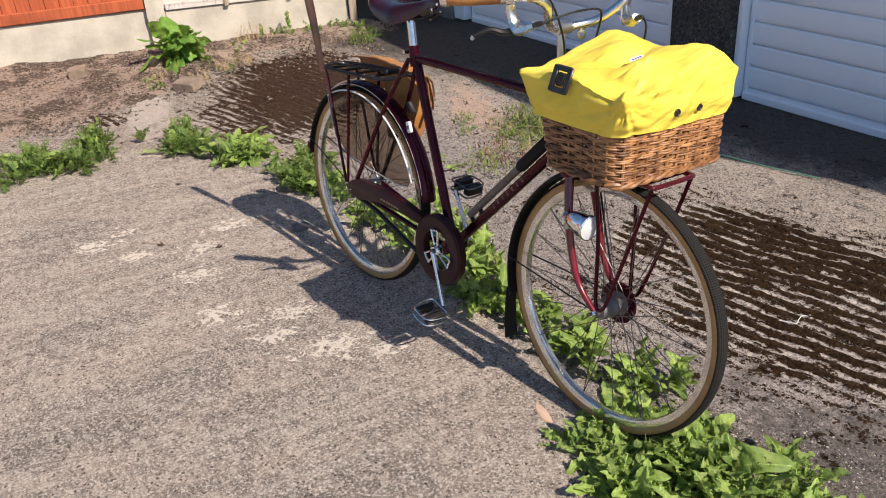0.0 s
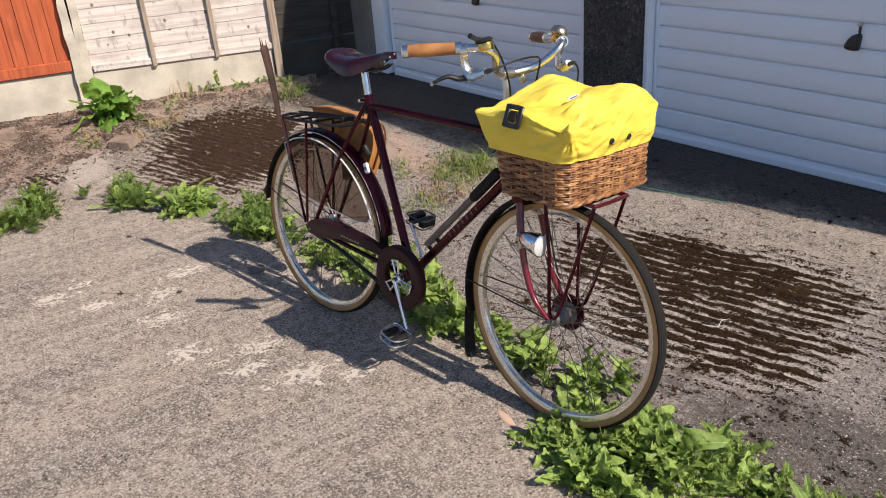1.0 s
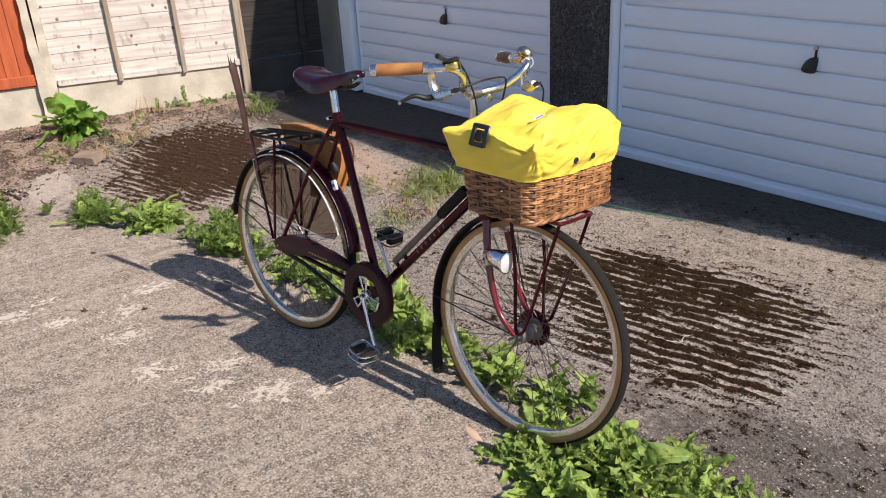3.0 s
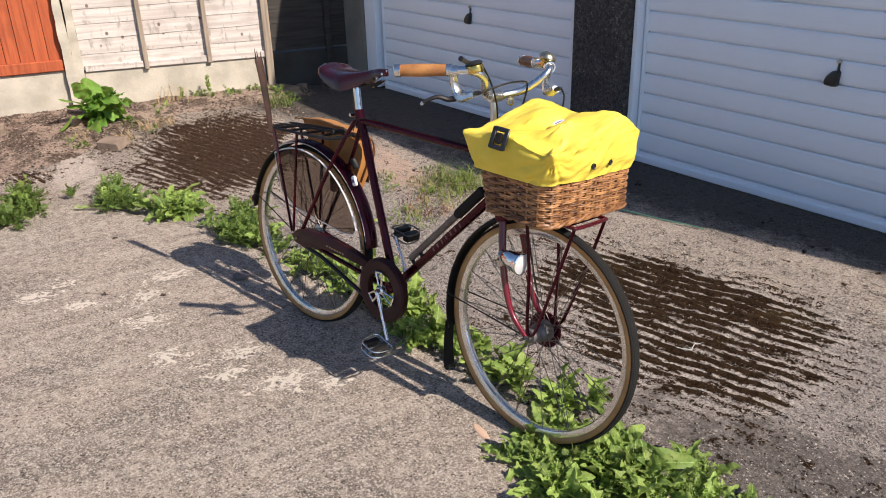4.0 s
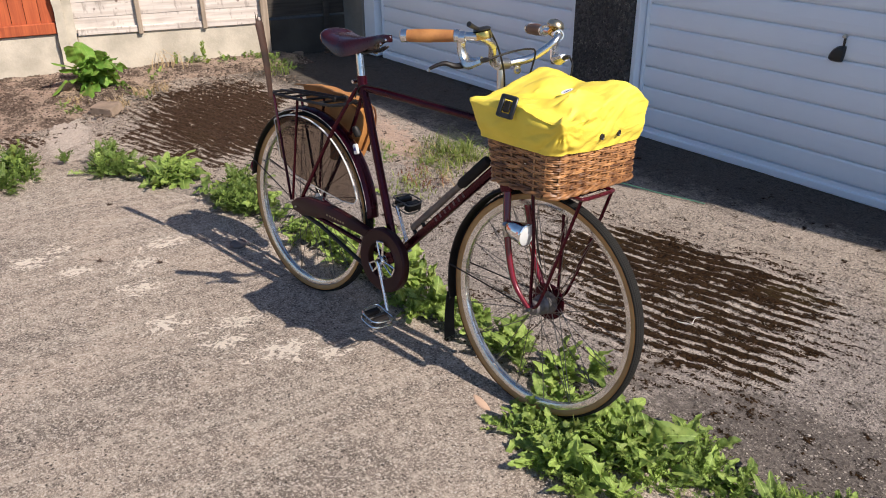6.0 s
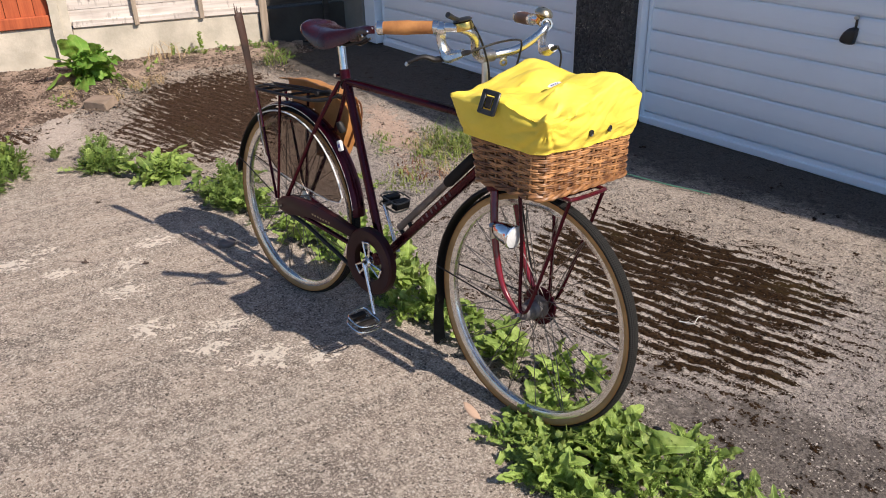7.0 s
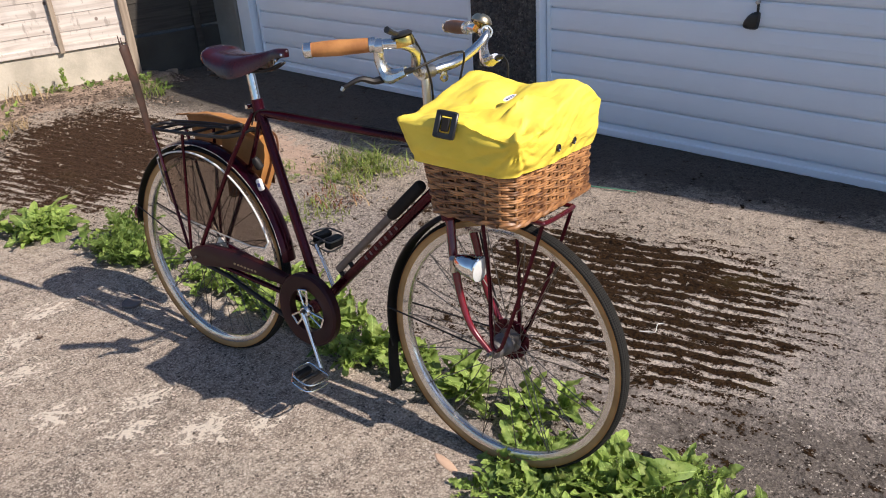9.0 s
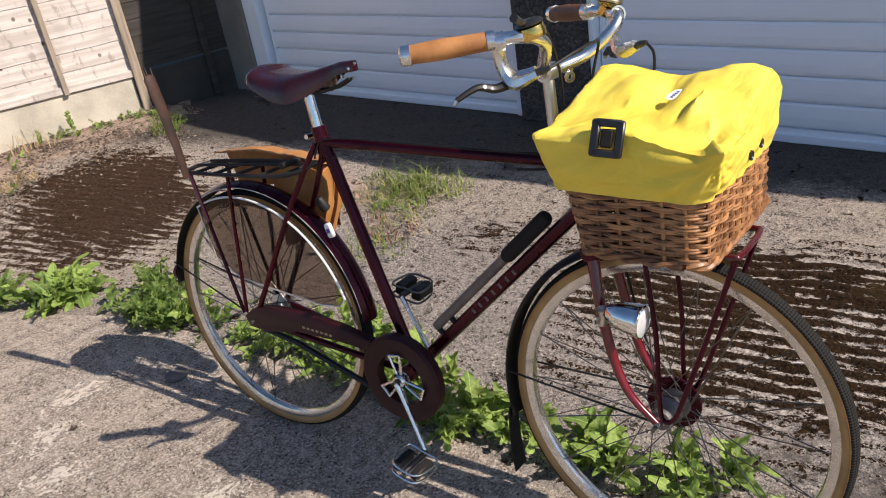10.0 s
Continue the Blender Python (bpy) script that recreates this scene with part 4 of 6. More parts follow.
for sgn in (-1, 1):
    bar("chain_stay", (BB[0] - 0.03, 0.028 * sgn, BB[1] + 0.004), (0.0, 0.056 * sgn, 0.345), 0.0085, "maroon", bend=[(0.33, 0.036 * sgn, 0.305)])
    bar("seat_stay", (SEAT[0] - 0.012, 0.016 * sgn, SEAT[1] - 0.01), (0.0, 0.056 * sgn, 0.352), 0.0072, "maroon", bend=[(0.17, 0.045 * sgn, 0.66)])
    blade = curve([(0.962, 0.036 * sgn, 0.675), (0.985, 0.052 * sgn, 0.575), (1.010, 0.055 * sgn, 0.475), (1.044, 0.056 * sgn, 0.400), (1.100, 0.056 * sgn, 0.347)], 6)
    n = len(blade)
    part("fork_blade", fresh(tube, blade, [0.0125 - 0.0055 * i / (n - 1) for i in range(n)], 12), "red", bike, "bright red fork blade")
part("bottom_bracket", fresh(lathe, [(0.0001, -0.036), (0.021, -0.036), (0.021, 0.036), (0.0001, 0.036)], pose(BB[0], 0, BB[1]) @ ALONG_Y, 20), "maroon", bike)
part("fork_crown", fresh(box, (0.04, 0.105, 0.032), pose(0.962, 0, 0.678, 0, -20), 0.010, 2), "maroon", bike)
part("seat_lug", fresh(tube, [(SEAT[0] + 0.004, 0, SEAT[1] - 0.03), (SEAT[0] - 0.008, 0, SEAT[1] + 0.03)], 0.0175, 14), "maroon", bike)
bar("seat_bolt", (SEAT[0] - 0.03, -0.022, SEAT[1] + 0.008), (SEAT[0] - 0.03, 0.022, SEAT[1] + 0.008), 0.006, "chrome")
bar("seat_post", (SEAT[0] - 0.008, 0, SEAT[1] + 0.02), (0.246, 0, 0.965), 0.0128, "chrome", label="chrome seat post")

# mudguards
def arc_guard(name, cx, cz, r, a0, a1, width, material, label, drop=0.012):
    """A curved strip over the wheel from angle a0 to a1 (degrees, 0 ahead, 90 up)."""
    bm = bmesh.new()
    prof = []
    for k in range(9):
        u = -1 + k / 4
        prof.append((r - drop * abs(u) ** 2.2, width / 2 * u))
    inner = [(pr - 0.0014, py * 0.97) for pr, py in reversed(prof)]
    lathe(bm, prof + inner, ALONG_Y, max(8, int(abs(a1 - a0) / 3)), a0, a1 - a0, closed=True)
    return part(name, bm, material, bike, label, m=pose(cx, 0, cz))


# the lathe's angle runs from ahead to up through ALONG_Y
arc_guard("rear_mudguard", *REAR, 0.368, 8, 118, 0.054, "maroon", "maroon enamel mudguard")
arc_guard("rear_mudguard_end", *REAR, 0.3675, 118, 176, 0.054, "black", "black mudguard tail")
arc_guard("front_mudguard", *FRONT, 0.366, 84, 197, 0.052, "black", "dark front mudguard")
# pale edge line of the rear mudguard
part("edge_line", fresh(lathe, [(0.3553, -0.0280), (0.3570, -0.0282), (0.3570, -0.0275), (0.3553, -0.0272)], ALONG_Y, 40, 12, 110, True), "white", bike, "thin pale line", m=pose(0, 0, 0.345) @ Matrix.Scale(-1, 4, (0, 1, 0)))


def build_flap():
    bm = bmesh.new()

    def place(u, v):
        w = 0.019 + 0.005 * v
        return (0.748 - 0.012 * v + 0.022 * v * v, (2 * u - 1) * w, 0.26 - 0.165 * v)

    sheet(bm, 6, 10, place)
    ext = bmesh.ops.extrude_face_region(bm, geom=bm.faces[:])
    for v in (g for g in ext["geom"] if isinstance(g, bmesh.types.BMVert)):
        v.co.x -= 0.003
    part("mud_flap", bm, "rubber", bike, "black rubber mud flap")


build_flap()
for sgn in (-1, 1):
    bar("mudguard_stay", (1.100, 0.058 * sgn, 0.350), (0.752, 0.030 * sgn, 0.365), 0.0024, "black", seg=6)
    bar("mudguard_stay", (0.0, 0.060 * sgn, 0.350), (-0.345, 0.030 * sgn, 0.445), 0.0024, "black", seg=6)
part("tail_reflector", fresh(lathe, [(0.0001, 0.0), (0.021, 0.0), (0.023, 0.008), (0.018, 0.015), (0.0001, 0.018)], pose(-0.366, 0, 0.40, 0, -90), 18), "red", bike, "red round reflector")

# skirt guard: smoky clear plastic over the upper rear wheel
def build_skirt_guard(y):
    bm = bmesh.new()
    arc = [(0.338 * math.cos(radians(a)), 0.345 + 0.338 * math.sin(radians(a))) for a in range(20, 125, 5)]
    outline = arc + [(-0.13, 0.50), (-0.045, 0.455), (0.10, 0.44), (0.24, 0.43), (0.30, 0.437)]
    n = len(outline)
    top = [bm.verts.new((x, y, z)) for x, z in outline]
    low = [bm.verts.new((x, y - 0.0015, z)) for x, z in outline]
    bm.faces.new(top), bm.faces.new(low[::-1])
    for i in range(n):
        bm.faces.new((top[i], top[(i + 1) % n], low[(i + 1) % n], low[i]))
    g = part("skirt_guard", bm, "guard", bike, "smoky see-through plastic skirt guard", smooth=False)
    part("guard_edge", fresh(tube, [(x, y, z) for x, z in outline[20:] + outline[:1]], 0.0022, 6), "white", g, "thin pale edge")
    part("guard_rim", fresh(tube, [(x, y - 0.001, z) for x, z in arc], 0.0028, 6), "white", g, "thin pale edge")


build_skirt_guard(-0.046)

# rear carrier
CARRIER = (-0.014, -0.008)
for sgn in (-1, 1):
    rail = curve([(x + CARRIER[0], y * sgn, z + CARRIER[1]) for x, y, z in ((0.245, 0.030, 0.780), (0.18, 0.052, 0.765), (0.02, 0.060, 0.755), (-0.12, 0.060, 0.748), (-0.165, 0.045, 0.746), (-0.178, 0.0, 0.746))], 6)
    part("carrier_rail", fresh(tube, rail, 0.0055, 8), "black", bike, "black steel carrier rail")
    top = (-0.140 + CARRIER[0], 0.060 * sgn, 0.745 + CARRIER[1])
    knee = Vector(top).lerp(Vector((-0.040, 0.062 * sgn, 0.360)), 0.34)
    bar("carrier_stay", top, knee, 0.0055, "red", label="bright red carrier stay")
    bar("carrier_stay", knee, (-0.040, 0.062 * sgn, 0.360), 0.0050, "maroon")
    bar("carrier_stay", (0.005 + CARRIER[0], 0.060 * sgn, 0.752 + CARRIER[1]), (-0.030, 0.062 * sgn, 0.365), 0.0050, "maroon")
    bar("carrier_arm", (0.231, 0.030 * sgn, 0.772), (0.262, 0.018 * sgn, 0.79), 0.0045, "black")
for x, z in ((-0.12, 0.748), (-0.05, 0.751), (0.03, 0.755), (0.11, 0.76), (0.18, 0.765)):
    bar("carrier_slat", (x + CARRIER[0], -0.058, z + CARRIER[1]), (x + CARRIER[0], 0.058, z + CARRIER[1]), 0.0045, "black", seg=8)
for y in (-0.022, 0.022):
    bar("carrier_clip", (-0.15 + CARRIER[0], y, 0.756 + CARRIER[1]), (0.17 + CARRIER[0], y * 0.6, 0.783 + CARRIER[1]), 0.0040, "black", seg=6, bend=[(0.02 + CARRIER[0], y, 0.772 + CARRIER[1])])
bar("carrier_spring", (0.17 + CARRIER[0], -0.03, 0.783 + CARRIER[1]), (0.17 + CARRIER[0], 0.03, 0.783 + CARRIER[1]), 0.008, "black")

# splintered stick stuck in the carrier
def build_stick():
    bm = bmesh.new()
    pts = [(-0.132, -0.088, 0.735), (-0.138, -0.092, 0.80), (-0.147, -0.100, 0.88), (-0.157, -0.108, 0.95), (-0.166, -0.114, 1.000)]
    tube(bm, curve(pts, 4), [0.0042 + 0.0034 * (i / 16) ** 0.8 - (0.004 if i == 16 else 0.0) for i in range(17)], 8, flat=2.3)
    for dx, dz in ((-0.006, 0.03), (0.005, 0.018), (-0.002, 0.022)):
        tube(bm, [(-0.160, -0.110 + dx * 1.6, 0.965), (-0.166, -0.114 + dx * 2.4, 1.0 + dz)], [0.006, 0.0008], 5)
    for v in bm.verts:
        v.co.x += 0.002 * noise.noise(v.co * 60)
    part("stick", bm, "rustwood", bike, "splintered red brown stick standing at the carrier")


build_stick()

# chain case, cranks and pedals
def build_chaincase():
    y0, y1 = -0.070, -0.046
    bm = bmesh.new()
    lathe(bm, [(0.066, -y0), (0.070, -y0 + 0.002), (0.106, -y0 + 0.002), (0.113, -y0 - 0.004), (0.113, -y1), (0.066, -y1)], pose(BB[0], 0, BB[1]) @ ALONG_Y, 48, closed=True)
    case = part("chain_case", bm, "casemaroon", bike, "dark maroon steel chain case")
    arm = bmesh.new()
    outline = [(0.40, 0.375), (0.30, 0.393), (0.18, 0.402), (0.06, 0.396), (0.0, 0.380), (-0.036, 0.352), (-0.020, 0.326), (0.04, 0.322), (0.16, 0.345), (0.28, 0.350), (0.40, 0.345)]
    n = len(outline)
    rows = [[arm.verts.new((x, y, z)) for x, z in outline] for y in (y1, y0 + 0.004)]
    front = [arm.verts.new((0.18 + (x - 0.18) * 0.97, y0, 0.365 + (z - 0.365) * 0.8)) for x, z in outline]
    rows.append(front)
    for a, b in zip(rows, rows[1:]):
        for i in range(n):
            arm.faces.new((a[i], a[(i + 1) % n], b[(i + 1) % n], b[i]))
    arm.faces.new(front)
    part("upper_arm", arm, "casemaroon", case)
    part("lower_arm", fresh(tube, [(0.015, -0.058, 0.325), (0.14, -0.058, 0.308), (0.38, -0.058, 0.238)], 0.0075, 8), "black", case)
    # faint maker's lettering as plain pale bars
    for k in range(7):
        part("lettering", fresh(box, (0.009, 0.0006, 0.006), pose(0.185 + 0.015 * k, y0 - 0.0002, 0.366 - 0.0005 * k)), "dry", case, "worn pale lettering strokes", smooth=False)


build_chaincase()


def build_crankset():
    c = Vector((BB[0] + 0.008, -0.077, BB[1] + 0.005))
    spider = bmesh.new()
    arms = []
    for k in range(3):
        a = radians(100 + 120 * k)
        for d in (-0.24, 0.24):
            p, q = Vector((math.cos(a + d * 1.6) * 0.016, 0, math.sin(a + d * 1.6) * 0.016)), Vector((math.cos(a + d) * 0.066, 0, math.sin(a + d) * 0.066))
            arms.append(fresh(tube, [c + p, c + q], 0.0034, 7))
        arms.append(fresh(tube, [c + Vector((math.cos(a - 0.26) * 0.066, 0, math.sin(a - 0.26) * 0.066)), c + Vector((math.cos(a + 0.26) * 0.066, 0, math.sin(a + 0.26) * 0.066))], 0.0032, 7))
    lathe(spider, [(0.0001, -0.012), (0.014, -0.012), (0.019, -0.004), (0.019, 0.010), (0.0001, 0.010)], pose(c.x, c.y, c.z) @ ALONG_Y @ Matrix.Scale(-1, 4, (0, 0, 1)), 20)
    cr = part("crankset", spider, "satin", bike, "silver alloy chainwheel spider")
    part("crank_bolt", fresh(lathe, [(0.0001, 0.098), (0.008, 0.097), (0.009, 0.090)], pose(BB[0] + 0.008, 0, BB[1] + 0.005) @ ALONG_Y, 14), "steel", cr)
    for arm in arms:
        part("spider_arm", arm, "satin", cr)
    part("chainring", fresh(lathe, [(0.068, 0.071), (0.092, 0.071), (0.092, 0.068), (0.068, 0.068)], pose(BB[0], 0, BB[1]) @ ALONG_Y, 44, closed=True), "steel", cr)
    ends = {-1: (0.566, 0.140, 0.100), 1: (0.405, 0.438, 0.058)}
    for sgn, (ex, ez, out) in ends.items():
        y = out * sgn
        n = 8
        pts = [Vector((BB[0] + 0.008, y * (0.90 if sgn < 0 else 0.94), BB[1] + 0.005)).lerp(Vector((ex, y * 1.08, ez)), i / n) for i in range(n + 1)]
        part("crank_arm", fresh(tube, pts, [0.0110, 0.0088, 0.0078, 0.0072, 0.0068, 0.0066, 0.0066, 0.0072, 0.0080], 10, flat=0.7, up=(0, 1, 0)), "satin", cr, "silver alloy crank arm")
        # cage pedal
        turn = pose(ex, y * 1.08, ez, 0, 14 if sgn < 0 else 8)
        s = sgn
        cage = bmesh.new()
        loop = curve([(-0.040, 0.016 * s, 0), (-0.042, 0.060 * s, 0), (-0.030, 0.088 * s, 0), (0.0, 0.094 * s, 0), (0.030, 0.088 * s, 0), (0.042, 0.060 * s, 0), (0.040, 0.016 * s, 0), (0.0, 0.014 * s, 0)], 5, True)
        for h in (-0.011, 0.011) if s < 0 else (-0.015, 0.015):
            tube(cage, [p + Vector((0, 0, h)) for p in loop], 0.0028, 6, True)
        ped = part("pedal", cage, "satin" if s < 0 else "steel", cr, "silver cage pedal" if s < 0 else "dark steel cage pedal", m=turn)
        for x in (-0.034, 0.034):
            part("pedal_rubber", fresh(box, (0.019 if s < 0 else 0.026, 0.062, 0.021 if s < 0 else 0.030), Matrix.Translation((x * 0.72, 0.054 * s, 0)), 0.003), "black", ped)
        part("pedal_spindle", fresh(tube, [(0, 0.0, 0), (0, 0.088 * s, 0)], [0.008, 0.0065], 10), "steel", ped)


build_crankset()
bar("kickstand", (0.36, 0.02, 0.285), (0.30, 0.235, 0.0275), 0.0075, "alloy", label="alloy kickstand leg", bend=[(0.335, 0.10, 0.19)])

# pump and panel on the down tube
def along_down(t, lift, y=0.0):
    a, b = Vector((BB[0], 0, BB[1])), Vector((0.928, 0, 0.752))
    n = Vector((-(b - a).z, 0, (b - a).x)).normalized()
    return a.lerp(b, t) + n * lift + Vector((0, y, 0))


pump = part("pump", fresh(tube, [along_down(0.22, 0.036), along_down(0.66, 0.036)], 0.0115, 14), "pumpgrey", bike, "dull grey frame pump")
part("pump_grip", fresh(tube, [along_down(0.655, 0.036), along_down(0.67, 0.036), along_down(0.875, 0.036), along_down(0.885, 0.036)], [0.012, 0.0165, 0.0165, 0.013], 14), "rubber", pump, "black pump grip")
for t in (0.22, 0.30):
    part("pump_peg", fresh(tube, [along_down(t, 0.010), along_down(t, 0.034)], 0.007, 8), "black", pump)
for k in range(7):
    q = along_down(0.42 + 0.040 * k, 0.0, -0.0150)
    part("lettering", fresh(box, (0.0065, 0.0012, 0.012), Matrix.Translation(q) @ Matrix.Rotation(radians(-46), 4, "Y"), 0.0), "worn", bike, "worn pale lettering strokes on the tube", smooth=False)

part("brake_cable", fresh(tube, curve([(0.90, -0.012, 0.860), (0.80, -0.0135, 0.853), (0.55, -0.0135, 0.8525), (0.36, -0.0135, 0.8515), (0.285, -0.018, 0.842), (0.262, -0.022, 0.800)], 5), 0.0024, 6), "cable", bike, "black brake cable along the top tube")
# saddle
def build_saddle():
    bm = bmesh.new()
    n, mseg = 26, 16
    rings = []
    for i in range(n + 1):
        u = i / n
        x = 0.115 + 0.285 * u
        if u < 0.42:
            w = 0.078 * (1 - 0.10 * (1 - u / 0.42) ** 3)
        else:
            w = 0.016 + 0.062 * (0.5 + 0.5 * math.cos(math.pi * min(1.0, (u - 0.42) / 0.40)))
        if u < 0.06:
            w *= 0.72 + 0.28 * math.sqrt(u / 0.06)
        if u > 0.95:
            w *= 0.55 + 0.45 * math.sqrt((1 - u) / 0.05)
        top = 1.004 - 0.016 * math.sin(math.pi * min(1, u * 1.15)) + 0.020 * u + (0.006 if u < 0.1 else 0)
        row = []
        for k in range(mseg + 1):
            a = math.pi * k / mseg
            cy = math.cos(a)
            skirt = 0.030 * (1 - u) + 0.023 * u + 0.034 * math.sin(math.pi * min(1, u * 1.05)) ** 2
            y = w * (abs(cy) ** 0.75) * (1 if cy > 0 else -1)
            z = top - skirt * (1 - math.sin(a) ** 0.55)
            row.append(bm.verts.new((x, y, z)))
        rings.append(row)
    for a, b in zip(rings, rings[1:]):
        for k in range(mseg):
            bm.faces.new((a[k], a[k + 1], b[k + 1], b[k]))
    bm.faces.new(rings[0][::-1]), bm.faces.new(rings[-1])
    seat = part("saddle", bm, "saddle", bike, "oxblood leather saddle with chrome rivets")
    for x, y, z in ((0.398, 0.0, 1.020), (0.392, -0.012, 1.010), (0.392, 0.012, 1.010), (0.120, -0.055, 1.000), (0.118, -0.03, 1.006), (0.117, 0.0, 1.008), (0.118, 0.03, 1.006), (0.120, 0.055, 1.0), (0.375, -0.0165, 0.995)):
        part("rivet", fresh(lathe, [(0.0001, 0.003), (0.004, 0.002), (0.0055, -0.001)], pose(x + (0.003 if x < 0.3 else 0.0), y, z - (0.005 if x < 0.3 else 0.002), 0, 60 if x > 0.3 else -60), 10), "chrome", seat)
    for sgn in (-1, 1):
        part("saddle_rail", fresh(tube, curve([(0.385, 0.006 * sgn, 0.985), (0.32, 0.020 * sgn, 0.958), (0.22, 0.024 * sgn, 0.953), (0.15, 0.035 * sgn, 0.968)], 5), 0.0035, 7), "black", seat)
        spring = [(0.145 + 0.014 * math.cos(k * 0.7), 0.045 * sgn + 0.014 * math.sin(k * 0.7), 0.925 + 0.0016 * k) for k in range(36)]
        part("saddle_spring", fresh(tube, spring, 0.0026, 6), "black", seat, "black coil spring")
    part("saddle_clamp", fresh(box, (0.04, 0.06, 0.026), pose(0.246, 0, 0.958), 0.006), "black", seat)


build_saddle()

# handlebar, grips, levers
bar("stem", (0.874, 0, 0.89), (0.864, 0, 0.998), 0.0112, "alloy", label="silver quill stem")
half = [(0.866, 0.0, 1.008), (0.876, 0.045, 1.012), (0.905, 0.088, 1.028), (0.944, 0.128, 1.074), (0.926, 0.160, 1.094), (0.858, 0.190, 1.092), (0.752, 0.264, 1.081)]
near_half = [(0.866, 0.0, 1.008), (0.876, 0.045, 1.014), (0.897, 0.080, 1.034), (0.922, 0.118, 1.076), (0.910, 0.155, 1.094), (0.858, 0.190, 1.092), (0.752, 0.264, 1.081)]
full_bar = [(x, -y, z) for x, y, z in near_half[:0:-1]] + half
hb = part("handlebar", fresh(tube, curve(full_bar, 7), 0.0111, 14), "satin", bike, "satin silver swept-back handlebar")
part("bar_clamp", fresh(tube, [(0.866, -0.022, 1.008), (0.866, 0.022, 1.008)], 0.0165, 14), "alloy", hb)
for sgn, mat_name, label in ((-1, "cork", "honey coloured cork grip"), (1, "brownleather", "brown leather grip")):
    a, b = Vector((0.856, 0.1915 * sgn, 1.0918)), Vector((0.748, 0.267 * sgn, 1.0806))
    n = 12
    pts = [a.lerp(b, i / n) for i in range(n + 1)]
    radii = [0.0155 + 0.0022 * math.sin(math.pi * i / n) * (0.6 if i < 6 else 1.0) for i in range(n + 1)]
    g = part("grip", fresh(tube, pts, radii, 16), mat_name, hb, label)
    d = (b - a).normalized()
    part("grip_end", fresh(tube, [b - d * 0.004, b + d * 0.012, b + d * 0.015], [0.0178, 0.0172, 0.012], 16), "satin", g, "silver end cap")
    part("grip_ring", fresh(tube, [a - d * 0.012, a + d * 0.002], [0.0165, 0.0168], 16), "satin", g, "silver ring")
    # brake lever: clamp, body and blade
    body = bmesh.new()
    fore, side = (0.0, 0.0) if sgn < 0 else (0.060, -0.024)
    shift = Matrix.Translation((fore, side, 0.0))
    p0 = Vector((0.872, 0.182 * sgn, 1.090))
    spine = curve([p0, (0.869, 0.178 * sgn, 1.062), (0.877, 0.172 * sgn, 1.038), (0.889, 0.167 * sgn, 1.025), (0.906, 0.160 * sgn, 1.029), (0.924, 0.154 * sgn, 1.037)], 5)
    tube(body, spine, [0.0098 + 0.0056 * math.exp(-((i - 15) / 5.0) ** 2) for i in range(len(spine))], 8, flat=1.4)
    lathe(body, [(0.0125, -0.008), (0.0165, -0.008), (0.0165, 0.008), (0.0125, 0.008)], Matrix.Translation(p0) @ (b - a).to_track_quat("Z", "Y").to_matrix().to_4x4(), 18, closed=True)
    lev = part("brake_lever", body, "satin", hb, "silver alloy brake lever bracket", m=shift)
    blade = curve([(0.884, 0.169 * sgn, 1.021), (0.864, 0.190 * sgn, 1.014), (0.845, 0.216 * sgn, 1.020), (0.822, 0.246 * sgn, 1.004)], 5)
    n = len(blade)
    part("lever_blade", fresh(tube, blade, [0.0095 - 0.0055 * i / n for i in range(n)], 8, flat=1.4), "black", lev, "black lever blade")
    part("lever_tip", fresh(tube, [blade[-1], blade[-1] + Vector((-0.003, 0.004 * sgn, -0.007))], [0.0055, 0.004], 8), "alloy", lev)
    part("barrel", fresh(tube, [(0.924, 0.154 * sgn, 1.036), (0.934, 0.151 * sgn, 1.039), (0.946, 0.148 * sgn, 1.043)], [0.006, 0.007, 0.004], 10), "blackplastic", lev)
# brake cable arcs from the lever in front of the bar and down to the hub
cable = curve([(0.944, -0.149, 1.042), (0.968, -0.09, 1.062), (0.965, -0.01, 1.065), (0.945, 0.045, 1.05), (0.93, 0.055, 1.0), (0.925, 0.04, 0.93), (0.95, 0.03, 0.80), (0.985, 0.045, 0.66), (1.02, 0.06, 0.5), (1.05, 0.062, 0.41)], 6)
part("brake_cable", fresh(tube, cable, 0.0027, 6), "cable", bike, "black brake cable")
cable = curve([(1.004, 0.125, 1.042), (1.022, 0.120, 1.02), (1.018, 0.110, 0.96), (0.98, 0.08, 0.86), (0.95, 0.03, 0.78)], 6)
part("brake_cable", fresh(tube, cable, 0.0027, 6), "cable", bike, "black brake cable")
part("cable_guide", fresh(lathe, [(0.0045, -0.002), (0.011, -0.002), (0.011, 0.002), (0.0045, 0.002)], pose(0.884, 0.050, 0.990, 0, 90, -30), 16, closed=True), "satin", hb, "silver clamp ear with a hole")
part("clamp_ear", fresh(box, (0.006, 0.022, 0.020), pose(0.882, 0.050, 1.006, 0, 8, -30), 0.003), "satin", hb)
# thumb shifter with brass cover
sh = part("shifter", fresh(lathe, [(0.0001, 0.014), (0.012, 0.013), (0.019, 0.008), (0.021, 0.0), (0.020, -0.008), (0.0001, -0.009)], pose(0.912, -0.145, 1.100, 10, -12) @ Matrix.Scale(1.2, 4), 20), "brass", hb, "brass thumb gear shifter")
